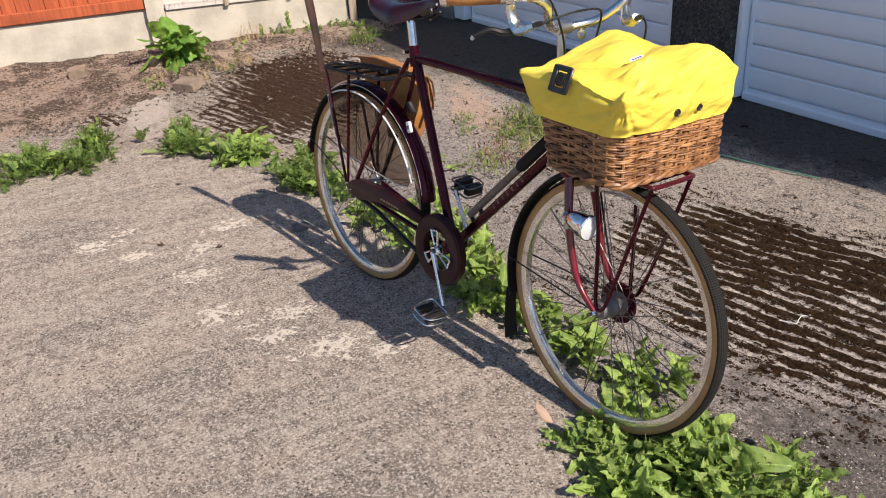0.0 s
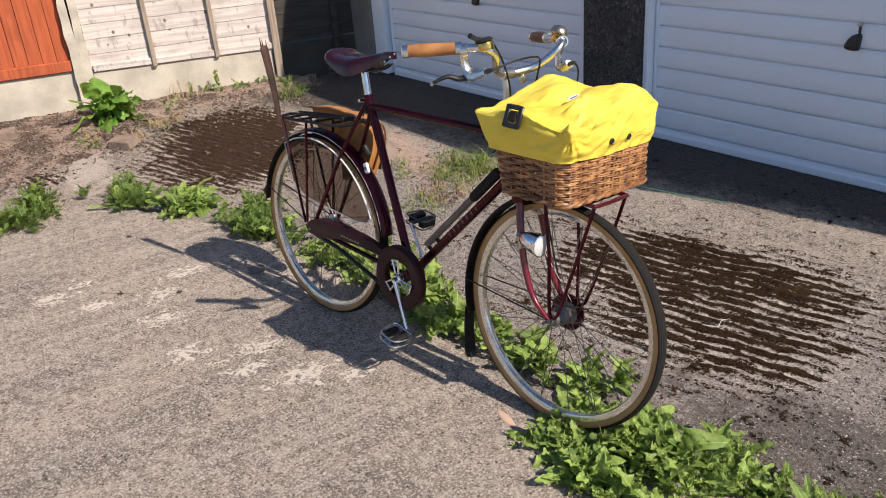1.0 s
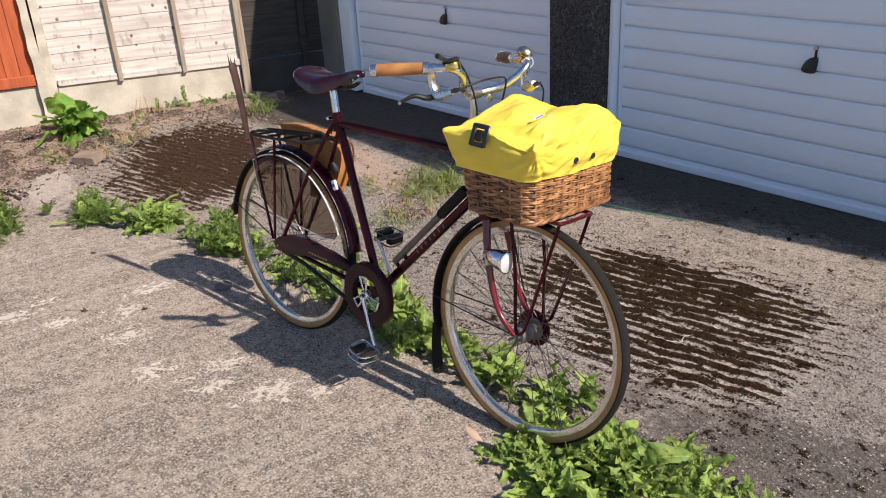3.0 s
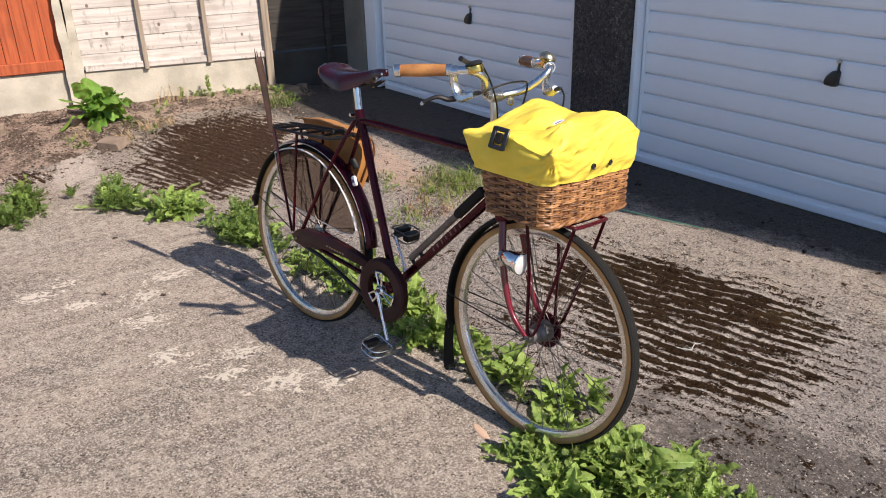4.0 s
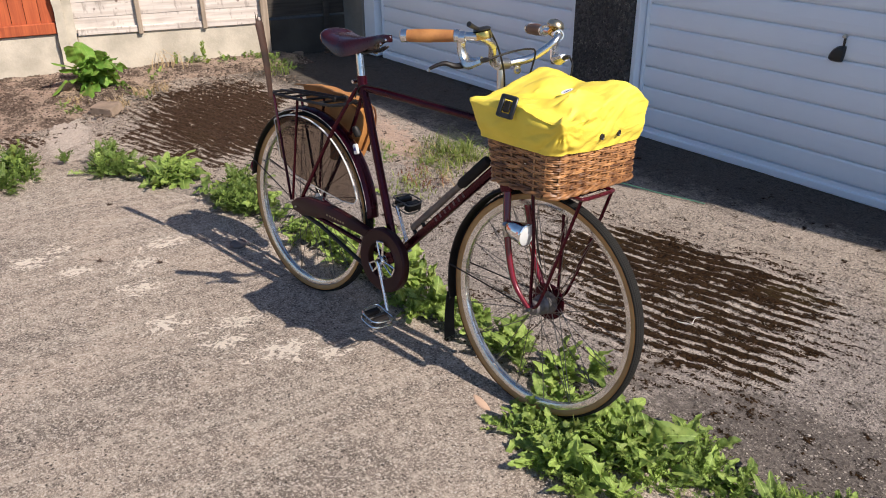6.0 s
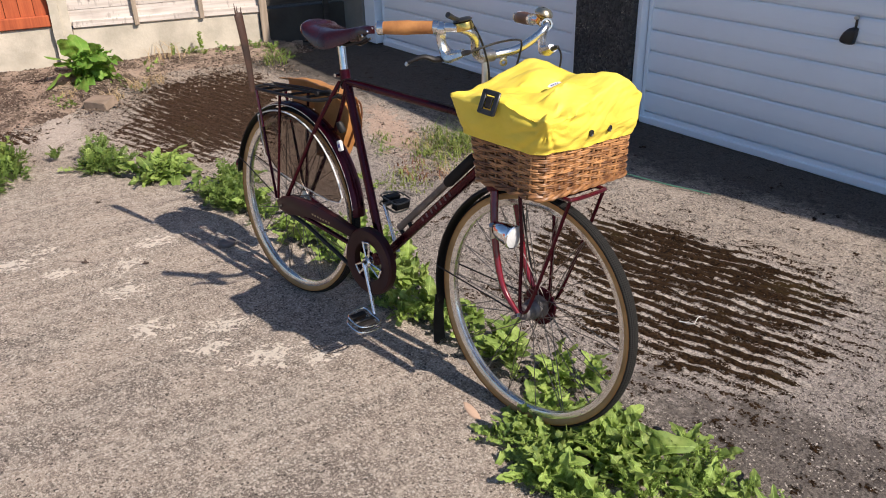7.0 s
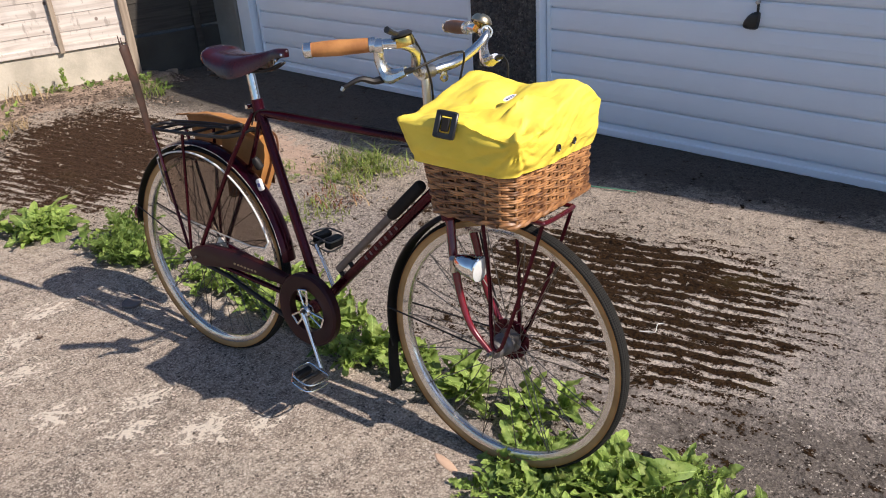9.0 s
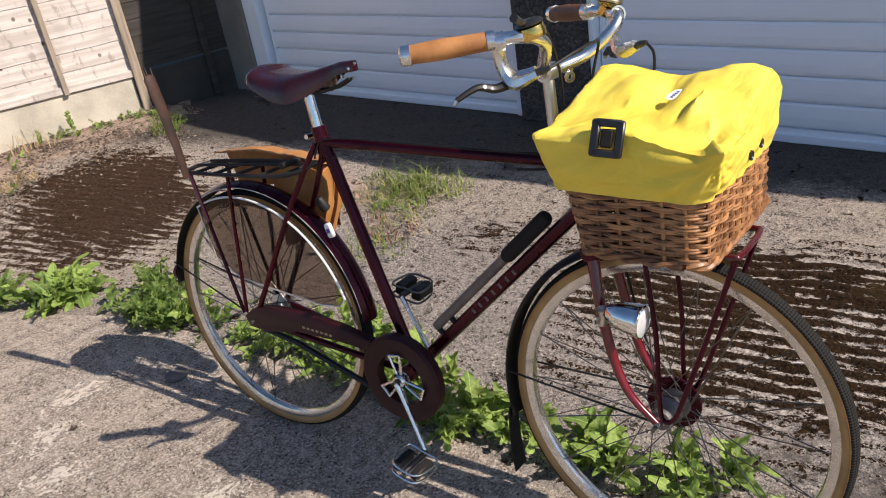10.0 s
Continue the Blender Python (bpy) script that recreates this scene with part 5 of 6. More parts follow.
part("shifter_cap", fresh(lathe, [(0.0001, 0.0185), (0.016, 0.0175), (0.0215, 0.013), (0.0205, 0.011)], pose(0.912, -0.145, 1.100, 10, -12) @ Matrix.Scale(1.15, 4), 20), "blackplastic", sh)
part("shifter_lever", fresh(tube, [(0.912, -0.162, 1.116), (0.914, -0.185, 1.121), (0.916, -0.208, 1.130)], [0.004, 0.006, 0.0075], 8), "blackplastic", sh, "black thumb lever")
part("shifter_mount", fresh(tube, [(0.914, -0.150, 1.092), (0.912, -0.146, 1.112)], 0.010, 10), "alloy", sh)
part("gear_cable", fresh(tube, curve([(0.930, -0.138, 1.112), (0.925, -0.09, 1.06), (0.915, -0.045, 0.99), (0.905, -0.025, 0.92), (0.90, -0.022, 0.84), (0.80, -0.018, 0.82)], 6), 0.0027, 6), "cable", bike, "black gear cable")
# bell
bell = part("bell", fresh(lathe, [(0.0001, 0.017), (0.010, 0.0160), (0.018, 0.012), (0.023, 0.005), (0.024, 0.0), (0.022, -0.003), (0.0001, -0.003)], pose(0.916, 0.164, 1.114, -14, 10) @ Matrix.Scale(1.1, 4), 24), "bellmetal", hb, "brassy silver bell")
part("bell_base", fresh(lathe, [(0.0001, -0.011), (0.016, -0.011), (0.0215, -0.004), (0.0001, -0.004)], pose(0.916, 0.164, 1.113, -14, 10), 20), "brass", bell, "brass bell base")
part("bell_mount", fresh(tube, [(0.900, 0.170, 1.092), (0.914, 0.165, 1.106)], 0.013, 10), "brass", bell)

# head lamp on the right fork blade
LAMP = pose(1.010, -0.074, 0.578, 0, 93, -5)
lamp = part("headlamp", fresh(lathe, [(0.0001, -0.012), (0.010, -0.008), (0.019, 0.004), (0.026, 0.022), (0.0295, 0.044), (0.0315, 0.062), (0.0330, 0.066), (0.0330, 0.071), (0.0300, 0.073)], LAMP, 32), "chrome", bike, "chrome bullet head lamp")
part("lens", fresh(lathe, [(0.0001, 0.0765), (0.018, 0.0755), (0.0300, 0.072)], LAMP, 28), "lens", lamp, "clear ribbed lens")
part("lamp_bracket", fresh(tube, [(1.000, -0.080, 0.585), (0.998, -0.066, 0.560), (0.990, -0.056, 0.545)], [0.008, 0.009, 0.012], 10), "alloy", lamp)

# front carrier: platform hoop, cross bars and leg loops
hoop = curve([(1.02, -0.070, 0.722), (1.12, -0.074, 0.722), (1.225, -0.074, 0.722), (1.240, -0.066, 0.722), (1.243, 0.0, 0.722), (1.240, 0.066, 0.722), (1.225, 0.074, 0.722), (1.12, 0.074, 0.722), (1.02, 0.070, 0.722)], 5)
part("front_carrier", fresh(tube, hoop, 0.0056, 9), "crimson", bike, "dark red tubular front carrier")
for x in (1.03, 1.08, 1.13, 1.175, 1.21):
    bar("carrier_slat", (x, -0.072, 0.722), (x, 0.072, 0.722), 0.0046, "maroon", seg=8)
for sgn in (-1, 1):
    y = 0.072 * sgn
    legs = curve([(1.237, y, 0.720), (1.205, y, 0.60), (1.155, y * 0.96, 0.425), (1.135, y * 0.94, 0.372), (1.115, y * 0.92, 0.368), (1.108, y * 0.94, 0.42), (1.10, y * 0.96, 0.55), (1.075, y, 0.720)], 6)
    part("carrier_leg", fresh(tube, legs, 0.0050, 8), "maroon", bike, "dark red carrier leg loop")
bar("carrier_arm", (1.02, 0, 0.722), (0.955, 0, 0.705), 0.006, "maroon")
# hub brake plate and torque arm
part("brake_plate", fresh(lathe, [(0.0001, -0.046), (0.050, -0.045), (0.056, -0.040), (0.056, -0.034), (0.0001, -0.034)], pose(1.102, 0, 0.345) @ ALONG_Y, 32), "maroon", bike, "dark red hub brake plate")
part("torque_arm", fresh(tube, [(1.075, 0.05, 0.36), (1.03, 0.062, 0.43)], [0.008, 0.006], 8), "maroon", bike)
tag = part("seat_tag", fresh(box, (0.022, 0.012, 0.036), pose(0.285, -0.030, 0.628, 0, -20), 0.004), "white", bike, "white and blue tube tag")
part("tag_print", fresh(box, (0.0145, 0.0135, 0.014), pose(0.285, -0.030, 0.628, 0, -20), 0.002), "tagblue", tag)
part("dynamo", fresh(lathe, [(0.0001, 0.05), (0.012, 0.048), (0.018, 0.035), (0.018, 0.0), (0.010, -0.006), (0.0001, -0.008)], pose(0.225, 0.03, 0.655, 20, -20) @ Matrix.Scale(0.72, 4), 18), "black", bike, "black bottle dynamo")


# ---- basket, its cover and the pannier ----
def round_rect(x0, x1, y0, y1, r, n):
    """n points evenly round a rounded rectangle, from the front right corner on."""
    pts = []
    for cx, cy, a0 in ((x1 - r, y0 + r, -90), (x1 - r, y1 - r, 0), (x0 + r, y1 - r, 90), (x0 + r, y0 + r, 180)):
        for k in range(9):
            a = radians(a0 + 90 * k / 8)
            pts.append(Vector((cx + r * math.cos(a), cy + r * math.sin(a), 0)))
    pts.append(pts[0].copy())
    lens = [0.0]
    for a, b in zip(pts, pts[1:]):
        lens.append(lens[-1] + (b - a).length)
    out, j = [], 0
    for i in range(n):
        s = lens[-1] * i / n
        while lens[j + 1] < s:
            j += 1
        out.append(pts[j].lerp(pts[j + 1], (s - lens[j]) / max(1e-9, lens[j + 1] - lens[j])))
    return out


def basket_outline(z, n, grow=0.0):
    t = (z - 0.735) / 0.19
    return round_rect(0.998 - 0.048 * t - grow, 1.219 - 0.008 * t + grow, -0.170 - 0.006 * t - grow, 0.213 + 0.004 * t + grow, 0.032, n)


def build_basket():
    basket = thing("wicker_basket", BIKE, label="honey brown woven willow basket on the front carrier", category="basket")
    stakes, per = 32, 10
    n = stakes * per
    rows = 19
    for r in range(rows):
        mid_z = 0.745 + r * 0.0093
        for half_row in (-1, 1):
            # two thin rods side by side, in front of one stake and behind the next
            z = mid_z + half_row * 0.0022
            pts = []
            for i, p in enumerate(basket_outline(z, n)):
                out = Vector((p.x - 1.10, p.y - 0.02, 0)).normalized()
                ph = math.pi * (i / per + r)
                swing = math.cos(ph)
                swing = abs(swing) ** 0.7 * (1 if swing > 0 else -1)
                slip = 0.0016 * noise.noise((i * 0.07, r * 3.1, half_row)) + 0.0010 * math.sin(ph * 0.5 + r * 1.7)
                pts.append(p + out * (0.0036 * swing) + Vector((0, 0, z + slip)))
            radius = [0.0026 * (1 + 0.16 * noise.noise((i * 0.11, r * 7.7, half_row * 5))) for i in range(n)]
            part("weaver", fresh(tube, pts, radius, 6, True, 0.8, (0, 0, 1)), "wicker", basket)
    low, high = basket_outline(0.735, stakes), basket_outline(0.925, stakes)
    for a, b in zip(low, high):
        p, q = Vector((a.x, a.y, 0.735)), Vector((b.x, b.y, 0.925))
        part("stake", fresh(tube, [p, q], 0.0036, 6), "wicker", basket)
    # twisted foot border
    for k in range(2):
        base = basket_outline(0.735, 160)
        pts = [p + Vector((0, 0, 0.736)) + Vector(((p.x - 1.1), (p.y - 0.02), 0)).normalized() * (0.004 * math.cos(i * 0.55 + math.pi * k) + 0.001) + Vector((0, 0, 0.004 * math.sin(i * 0.55 + math.pi * k))) for i, p in enumerate(base)]
        part("border", fresh(tube, pts, 0.0052, 6, True), "wicker", basket)
    floor = bmesh.new()
    floor.faces.new([floor.verts.new((p.x, p.y, 0.737)) for p in basket_outline(0.737, 60, -0.004)])
    ext = bmesh.ops.extrude_face_region(floor, geom=floor.faces[:])
    for v in (g for g in ext["geom"] if isinstance(g, bmesh.types.BMVert)):
        v.co.z += 0.006
    part("base", floor, "wicker", basket)


def cover_top(x, y):
    """Height of the cover's slack top."""
    def ramp(v, a, b):
        t = max(0.0, min(1.0, (v - a) / (b - a)))
        return t * t * (3 - 2 * t)

    def dent(cx, cy, rx, ry, d):
        return d * math.exp(-(((x - cx) / rx) ** 2 + ((y - cy) / ry) ** 2))

    h = 0.944 + 0.054 * ramp(y, -0.19, 0.10) - 0.045 * ramp(y, 0.10, 0.215)
    h -= 0.012 * ramp(x, 1.05, 1.24) * (1 - ramp(y, -0.1, 0.08))
    h += dent(1.062, 0.115, 0.06, 0.07, -0.012) + dent(1.19, 0.10, 0.05, 0.07, 0.012) + dent(0.955, 0.11, 0.05, 0.06, 0.010)
    h += dent(1.075, -0.185, 0.075, 0.05, 0.022) + dent(1.085, -0.005, 0.022, 0.055, -0.026) + dent(1.03, -0.02, 0.03, 0.09, 0.010) + dent(1.14, -0.05, 0.03, 0.07, 0.008)
    # a lapped fold with a steep back beside the label
    along = (y + 0.125) / 0.135
    if 0 < along < 1:
        d = x - (1.160 + 0.16 * (y + 0.125))
        h += 0.033 * math.sin(math.pi * along ** 0.8) * (math.exp(-d / 0.035) if d > 0 else max(0.0, 1 + d / 0.022))
    return h + 0.004 * noise.noise((x * 18, y * 18, 3)) + 0.003 * noise.noise((x * 45, y * 20, 4))


CREASES = (
    # from, to, height, width
    ((1.230, -0.195, 0.925), (1.245, -0.02, 0.905), 0.008, 0.010), ((1.230, -0.195, 0.925), (1.245, 0.06, 0.945), 0.008, 0.012),
    ((1.230, -0.195, 0.922), (1.245, -0.07, 0.872), 0.008, 0.009), ((1.232, -0.190, 0.915), (1.238, -0.14, 0.858), 0.007, 0.008),
    ((1.232, -0.185, 0.918), (1.245, -0.03, 0.885), -0.007, 0.010), ((1.232, -0.185, 0.930), (1.245, 0.03, 0.925), -0.006, 0.010),
    ((1.225, -0.205, 0.925), (1.155, -0.210, 0.862), 0.007, 0.009), ((1.205, -0.205, 0.905), (1.175, -0.205, 0.856), -0.007, 0.009),
    ((1.230, -0.195, 0.930), (1.165, -0.02, 0.972), 0.006, 0.010), ((1.215, -0.16, 0.935), (1.19, 0.03, 0.972), -0.006, 0.010),
    ((1.05, -0.07, 0.965), (1.02, 0.02, 0.985), 0.006, 0.007), ((1.235, -0.10, 0.935), (1.17, 0.06, 0.98), 0.005, 0.008), ((1.225, 0.0, 0.945), (1.15, 0.14, 0.985), -0.005, 0.010), ((0.945, -0.195, 0.940), (1.03, -0.10, 0.965), 0.004, 0.009), ((1.215, -0.205, 0.915), (1.10, -0.212, 0.905), 0.004, 0.009), ((0.95, -0.20, 0.935), (1.19, -0.205, 0.930), 0.004, 0.010),
    ((0.965, -0.205, 0.885), (1.12, -0.208, 0.868), 0.004, 0.012), ((1.245, 0.03, 0.90), (1.245, 0.19, 0.915), 0.005, 0.010), ((1.245, 0.02, 0.872), (1.245, 0.20, 0.882), -0.004, 0.010),
)


def crease_at(p):
    """How far the cloth stands out at p by the sharp creases near it."""
    total = 0.0
    for a, b, height, width in CREASES:
        ax, ay, az = a
        dx, dy, dz = b[0] - ax, b[1] - ay, b[2] - az
        t = max(0.0, min(1.0, ((p.x - ax) * dx + (p.y - ay) * dy + (p.z - az) * dz) / (dx * dx + dy * dy + dz * dz)))
        d = math.sqrt((p.x - ax - dx * t) ** 2 + (p.y - ay - dy * t) ** 2 + (p.z - az - dz * t) ** 2)
        total += 2.3 * height * math.exp(-d / (0.62 * width)) * (1 - 0.75 * t)
    return total


def build_cover():
    cover = thing("basket_cover", BIKE, label="creased yellow waterproof cover over the wicker basket", category="basket cover")
    bm = bmesh.new()
    n, walls, tops = 340, 24, 36
    rim = round_rect(0.936, 1.236, -0.203, 0.208, 0.020, n)
    foot = round_rect(0.952, 1.220, -0.185, 0.221, 0.030, n)
    c = Vector((1.08, 0.02, 0))
    rings = []
    for v in range(walls + 1):
        t = v / walls
        ring = []
        for i in range(n):
            p = foot[i].lerp(rim[i], t ** 0.8)
            out = Vector((p.x - c.x, p.y - c.y, 0)).normalized()
            top = cover_top(rim[i].x, rim[i].y) - 0.004
            z0 = 0.846 + 0.006 * noise.noise((i * 0.03, 0, 0))
            z = z0 + (top - z0) * t
            # slack folds that fan out from the front corners, and a gathered hem
            fold = 0.006 * noise.noise((i * 0.0265 + t * 1.3, t * 1.6, 2.0)) + 0.006 * abs(noise.noise((i * 0.065 - t * 2.4, t * 2.2, 6.0))) - 0.0035 * math.exp(-((t - 0.12) / 0.09) ** 2) + 0.006 * math.sin(math.pi * t)
            # creases fanning out from the front right corner
            dx, dy, dz = p.x - 1.225, p.y + 0.185, z - 0.925
            far = math.sqrt(dx * dx + dy * dy + dz * dz)
            ang = math.atan2(dz, abs(dx) + abs(dy) + 1e-6)
            crease = abs(math.sin(ang * 7.0 + 2.2 * noise.noise((p.y * 6, p.x * 6, 1)))) - 0.6
            fold += 0.011 * crease * math.exp(-far / 0.13) * min(1.0, far / 0.03)
            q = Vector((p.x, p.y, z))
            ring.append(bm.verts.new(q + out * (fold + crease_at(q)) + Vector((0, 0, 0.5 * crease_at(q) * t))))
        rings.append(ring)
    for v in range(1, tops):
        t = v / tops
        ring = []
        for i in range(n):
            p = rim[i].lerp(c, t)
            soft = 0.006 * math.exp(-t * 8)
            q = Vector((p.x, p.y, cover_top(p.x, p.y) - soft * 0.4))
            ring.append(bm.verts.new(q + Vector((0, 0, crease_at(q)))))
        rings.append(ring)
    for a, b in zip(rings, rings[1:]):
        for i in range(n):
            bm.faces.new((a[i], a[(i + 1) % n], b[(i + 1) % n], b[i]))
    mid = bm.verts.new((c.x, c.y, cover_top(c.x, c.y)))
    for i in range(n):
        bm.faces.new((rings[-1][i], rings[-1][(i + 1) % n], mid))
    front = [v.co.copy() for ring in rings[:walls] for v in ring if v.co.x > 1.2]
    me = part("fabric", bm, "yellow", cover)
    me.data.set_sharp_from_angle(angle=radians(75))
    # buckle on the side, eyelets on the front
    bk = pose(1.072, -0.2135, 0.949, 72, 2, 2) @ Matrix.Scale(0.90, 4)
    frame_bm = bmesh.new()
    box(frame_bm, (0.016, 0.064, 0.008), Matrix.Translation((-0.022, 0, 0)), 0.003)
    box(frame_bm, (0.016, 0.064, 0.008), Matrix.Translation((0.022, 0, 0)), 0.003)
    box(frame_bm, (0.050, 0.014, 0.008), Matrix.Translation((0, -0.026, 0)), 0.003)
    box(frame_bm, (0.050, 0.014, 0.008), Matrix.Translation((0, 0.026, 0)), 0.003)
    b = part("buckle", frame_bm, "blackplastic", cover, "black plastic ladder buckle", m=bk)
    part("buckle_bar", fresh(box, (0.0225, 0.032, 0.006), Matrix.Translation((0, 0, 0.001)), 0.003), "rubber", b)
    for y, z in ((-0.022, 0.884), (0.066, 0.882)):
        near = min(front, key=lambda c: (c.y - y) ** 2 + (c.z - z) ** 2)
        part("eyelet", fresh(lathe, [(0.0001, 0.0), (0.0058, 0.0), (0.0075, 0.002), (0.0085, 0.0015), (0.0088, -0.002)], pose(near.x + 0.0015, y, z, 0, 90), 16), "blackplastic", cover, "dark metal eyelet")
    lz = cover_top(1.108, -0.012)
    oval = bmesh.new()
    bmesh.ops.create_circle(oval, cap_ends=True, segments=24, radius=1.0, matrix=Matrix.Diagonal((0.011, 0.020, 1, 1)))
    tag_ob = part("maker_label", oval, "white", cover, "small oval white label", m=pose(1.108, -0.012, lz + 0.006, 16, 6, -14), smooth=False)
    for k in range(4):
        part("lettering", fresh(box, (0.005, 0.0035, 0.0006), Matrix.Translation((0, -0.010 + 0.0065 * k, 0.0005))), "tagblue", tag_ob, smooth=False)


def build_pannier():
    bag = thing("pannier_bag", BIKE, label="orange tan leather pannier bag hung beside the rear wheel", category="pannier bag")
    bm = bmesh.new()

    def place(u, v):
        x = 0.010 + 0.188 * u
        bulge = 0.014 * math.sin(math.pi * u) ** 0.6
        prof = [(0.062, 0.752), (0.09, 0.760), (0.120 + bulge, 0.738), (0.130 + bulge, 0.66), (0.122 + bulge, 0.56), (0.10, 0.52), (0.078, 0.53), (0.076, 0.60), (0.074, 0.73), (0.062, 0.752)]
        t = v * (len(prof) - 1)
        k = min(int(t), len(prof) - 2)
        a, b = prof[k], prof[k + 1]
        f = t - k
        y, z = a[0] + (b[0] - a[0]) * f, a[1] + (b[1] - a[1]) * f
        x -= max(0.0, 0.68 - z) * 0.42 * u * u
        return Vector((x + 0.004 * noise.noise((y * 20, z * 20, 1)), y + 0.006 * noise.noise((x * 12, z * 12, 2)) + 0.004 * abs(noise.noise((x * 25, z * 16, 6))), z - 0.018 * (2 * u - 1) ** 2 - 0.010 * noise.noise((x * 14, y * 14, 5))))

    g = sheet(bm, 28, 36, place)
    bm.faces.new([g[0][j] for j in range(36)]), bm.faces.new([g[28][j] for j in range(36)][::-1])
    bmesh.ops.remove_doubles(bm, verts=bm.verts, dist=0.0005)
    part("body", bm, "tan", bag)
    flap = bmesh.new()

    def over(u, v):
        x = -0.195 + 0.400 * u
        a = v * 1.15
        y = 0.064 + 0.105 * min(1.0, a) * (0.62 + 0.38 * math.sin(math.pi * u))
        z = 0.776 - 0.012 * math.sin(a) - (0.20 * max(0.0, a - 0.62)) - 0.018 * (2 * u - 1) ** 2 + 0.009 * noise.noise((x * 13, y * 15, 8)) + 0.004 * noise.noise((x * 40, y * 30, 9))
        return (x, y, z)

    sheet(flap, 28, 14, over)
    ext = bmesh.ops.extrude_face_region(flap, geom=flap.faces[:])
    for v in (q for q in ext["geom"] if isinstance(q, bmesh.types.BMVert)):
        v.co.z -= 0.004
    part("flap", flap, "tan", bag)
    gusset = curve([(0.199, 0.09, 0.756), (0.197, 0.128, 0.728), (0.190, 0.136, 0.66), (0.150, 0.130, 0.57), (0.130, 0.105, 0.525)], 6)
    part("piping", fresh(tube, gusset, 0.0035, 6), "brownleather", bag, "dark stitched edge")
    part("side_strap", fresh(tube, curve([(0.203, 0.095, 0.745), (0.201, 0.105, 0.70), (0.190, 0.103, 0.64), (0.165, 0.100, 0.575)], 5), 0.006, 6, flat=0.3), "brownleather", bag, "brown leather strap")
    for x in (0.05, 0.14):
        part("strap", fresh(box, (0.022, 0.003, 0.16), pose(x, 0.149, 0.64, 3), 0.001), "brownleather", bag, "brown leather strap")
        part("strap_buckle", fresh(box, (0.028, 0.005, 0.024), pose(x, 0.152, 0.60, 3), 0.002), "brass", bag, "brass buckle")


build_basket()
build_cover()
build_pannier()


# ---- plants ----
def store_leaf(name, bm, material):
    for f in bm.faces:
        f.smooth = True
    me = bpy.data.meshes.new(name)
    bm.to_mesh(me)
    bm.free()
    me.materials.append(M[material])
    return me


def leaf_mesh(name, length, width, lobes, depth, droop, material, fold=0.25, seed=0, segs=12, ruffle=0.35, blunt=0.8):
    """A leaf along x: folded midrib, lobed ruffled edges, narrow stalk, arching over."""
    rng = random.Random(seed)
    bm = bmesh.new()
    rows = []
    pa, pb, bend = rng.uniform(0, 6), rng.uniform(0, 6), rng.uniform(-0.25, 0.25)
    for i in range(segs + 1):
        u = i / segs
        w = width * (math.sin(math.pi * min(1.0, u * 0.88 + 0.06)) ** blunt) * (0.12 + 0.88 * min(1.0, max(0.0, u * 2.4 - 0.15)))
        if lobes:
            w *= 1 - depth * (1 - abs(math.sin(math.pi * lobes * u + 0.4))) * (1 - 0.45 * u)
        w *= rng.uniform(0.86, 1.12)
        if i == segs:
            w = 0.0004
        x = length * (u - 0.12 * droop * u * u)
        y = bend * length * 0.5 * u * u
        z = length * (0.16 * u - droop * 0.5 * u * u) + 0.012 * length * rng.uniform(-1, 1)
        up = abs(w) * fold
        ra, rb = ruffle * w * math.sin(pa + 17 * u), ruffle * w * math.sin(pb + 15 * u)
        back = 0.25 * w * (1 if lobes else 0.3)
        rows.append([bm.verts.new(p) for p in ((x - back, y - w, z + up + ra), (x - back * 0.3, y - w * 0.5, z + up * 0.55), (x, y, z - 0.04 * w), (x - back * 0.3, y + w * 0.5, z + up * 0.55), (x - back, y + w, z + up + rb))])
    for a, b in zip(rows, rows[1:]):
        for k in range(4):
            bm.faces.new((a[k], a[k + 1], b[k + 1], b[k]))
    return store_leaf(name, bm, material)


def frond_mesh(name, length, width, pairs, material, seed):
    """A feathery leaf: a thin stalk with pairs of small leaflets."""
    rng = random.Random(seed)
    bm = bmesh.new()
    arch = rng.uniform(0.3, 0.8)

    def at(u):
        return Vector((length * (u - 0.1 * arch * u * u), 0, length * (0.2 * u - 0.5 * arch * u * u)))

    for i in range(6):
        p, q, t = at(i / 6), at((i + 1) / 6), 0.0011
        bm.faces.new([bm.verts.new(c) for c in (p + Vector((0, -t, 0)), q + Vector((0, -t, 0)), q + Vector((0, t, 0)), p + Vector((0, t, 0)))])
    for i in range(pairs):
        u = 0.2 + 0.8 * (i + 0.5) / pairs
        for side in (-1, 1):
            r = width * math.sin(math.pi * (0.15 + 0.8 * u)) ** 0.6 * rng.uniform(0.7, 1.2)
            p = at(u + rng.uniform(-0.02, 0.02))
            d = Vector((rng.uniform(0.25, 0.9), side, rng.uniform(-0.5, 0.7))).normalized()
            e = Vector((1, -side * 0.5, rng.uniform(-0.6, 0.6))).normalized() * r * 0.30
            bm.faces.new([bm.verts.new(c) for c in (p, p + d * r * 0.5 - e, p + d * r, p + d * r * 0.55 + e)])
    return store_leaf(name, bm, material)


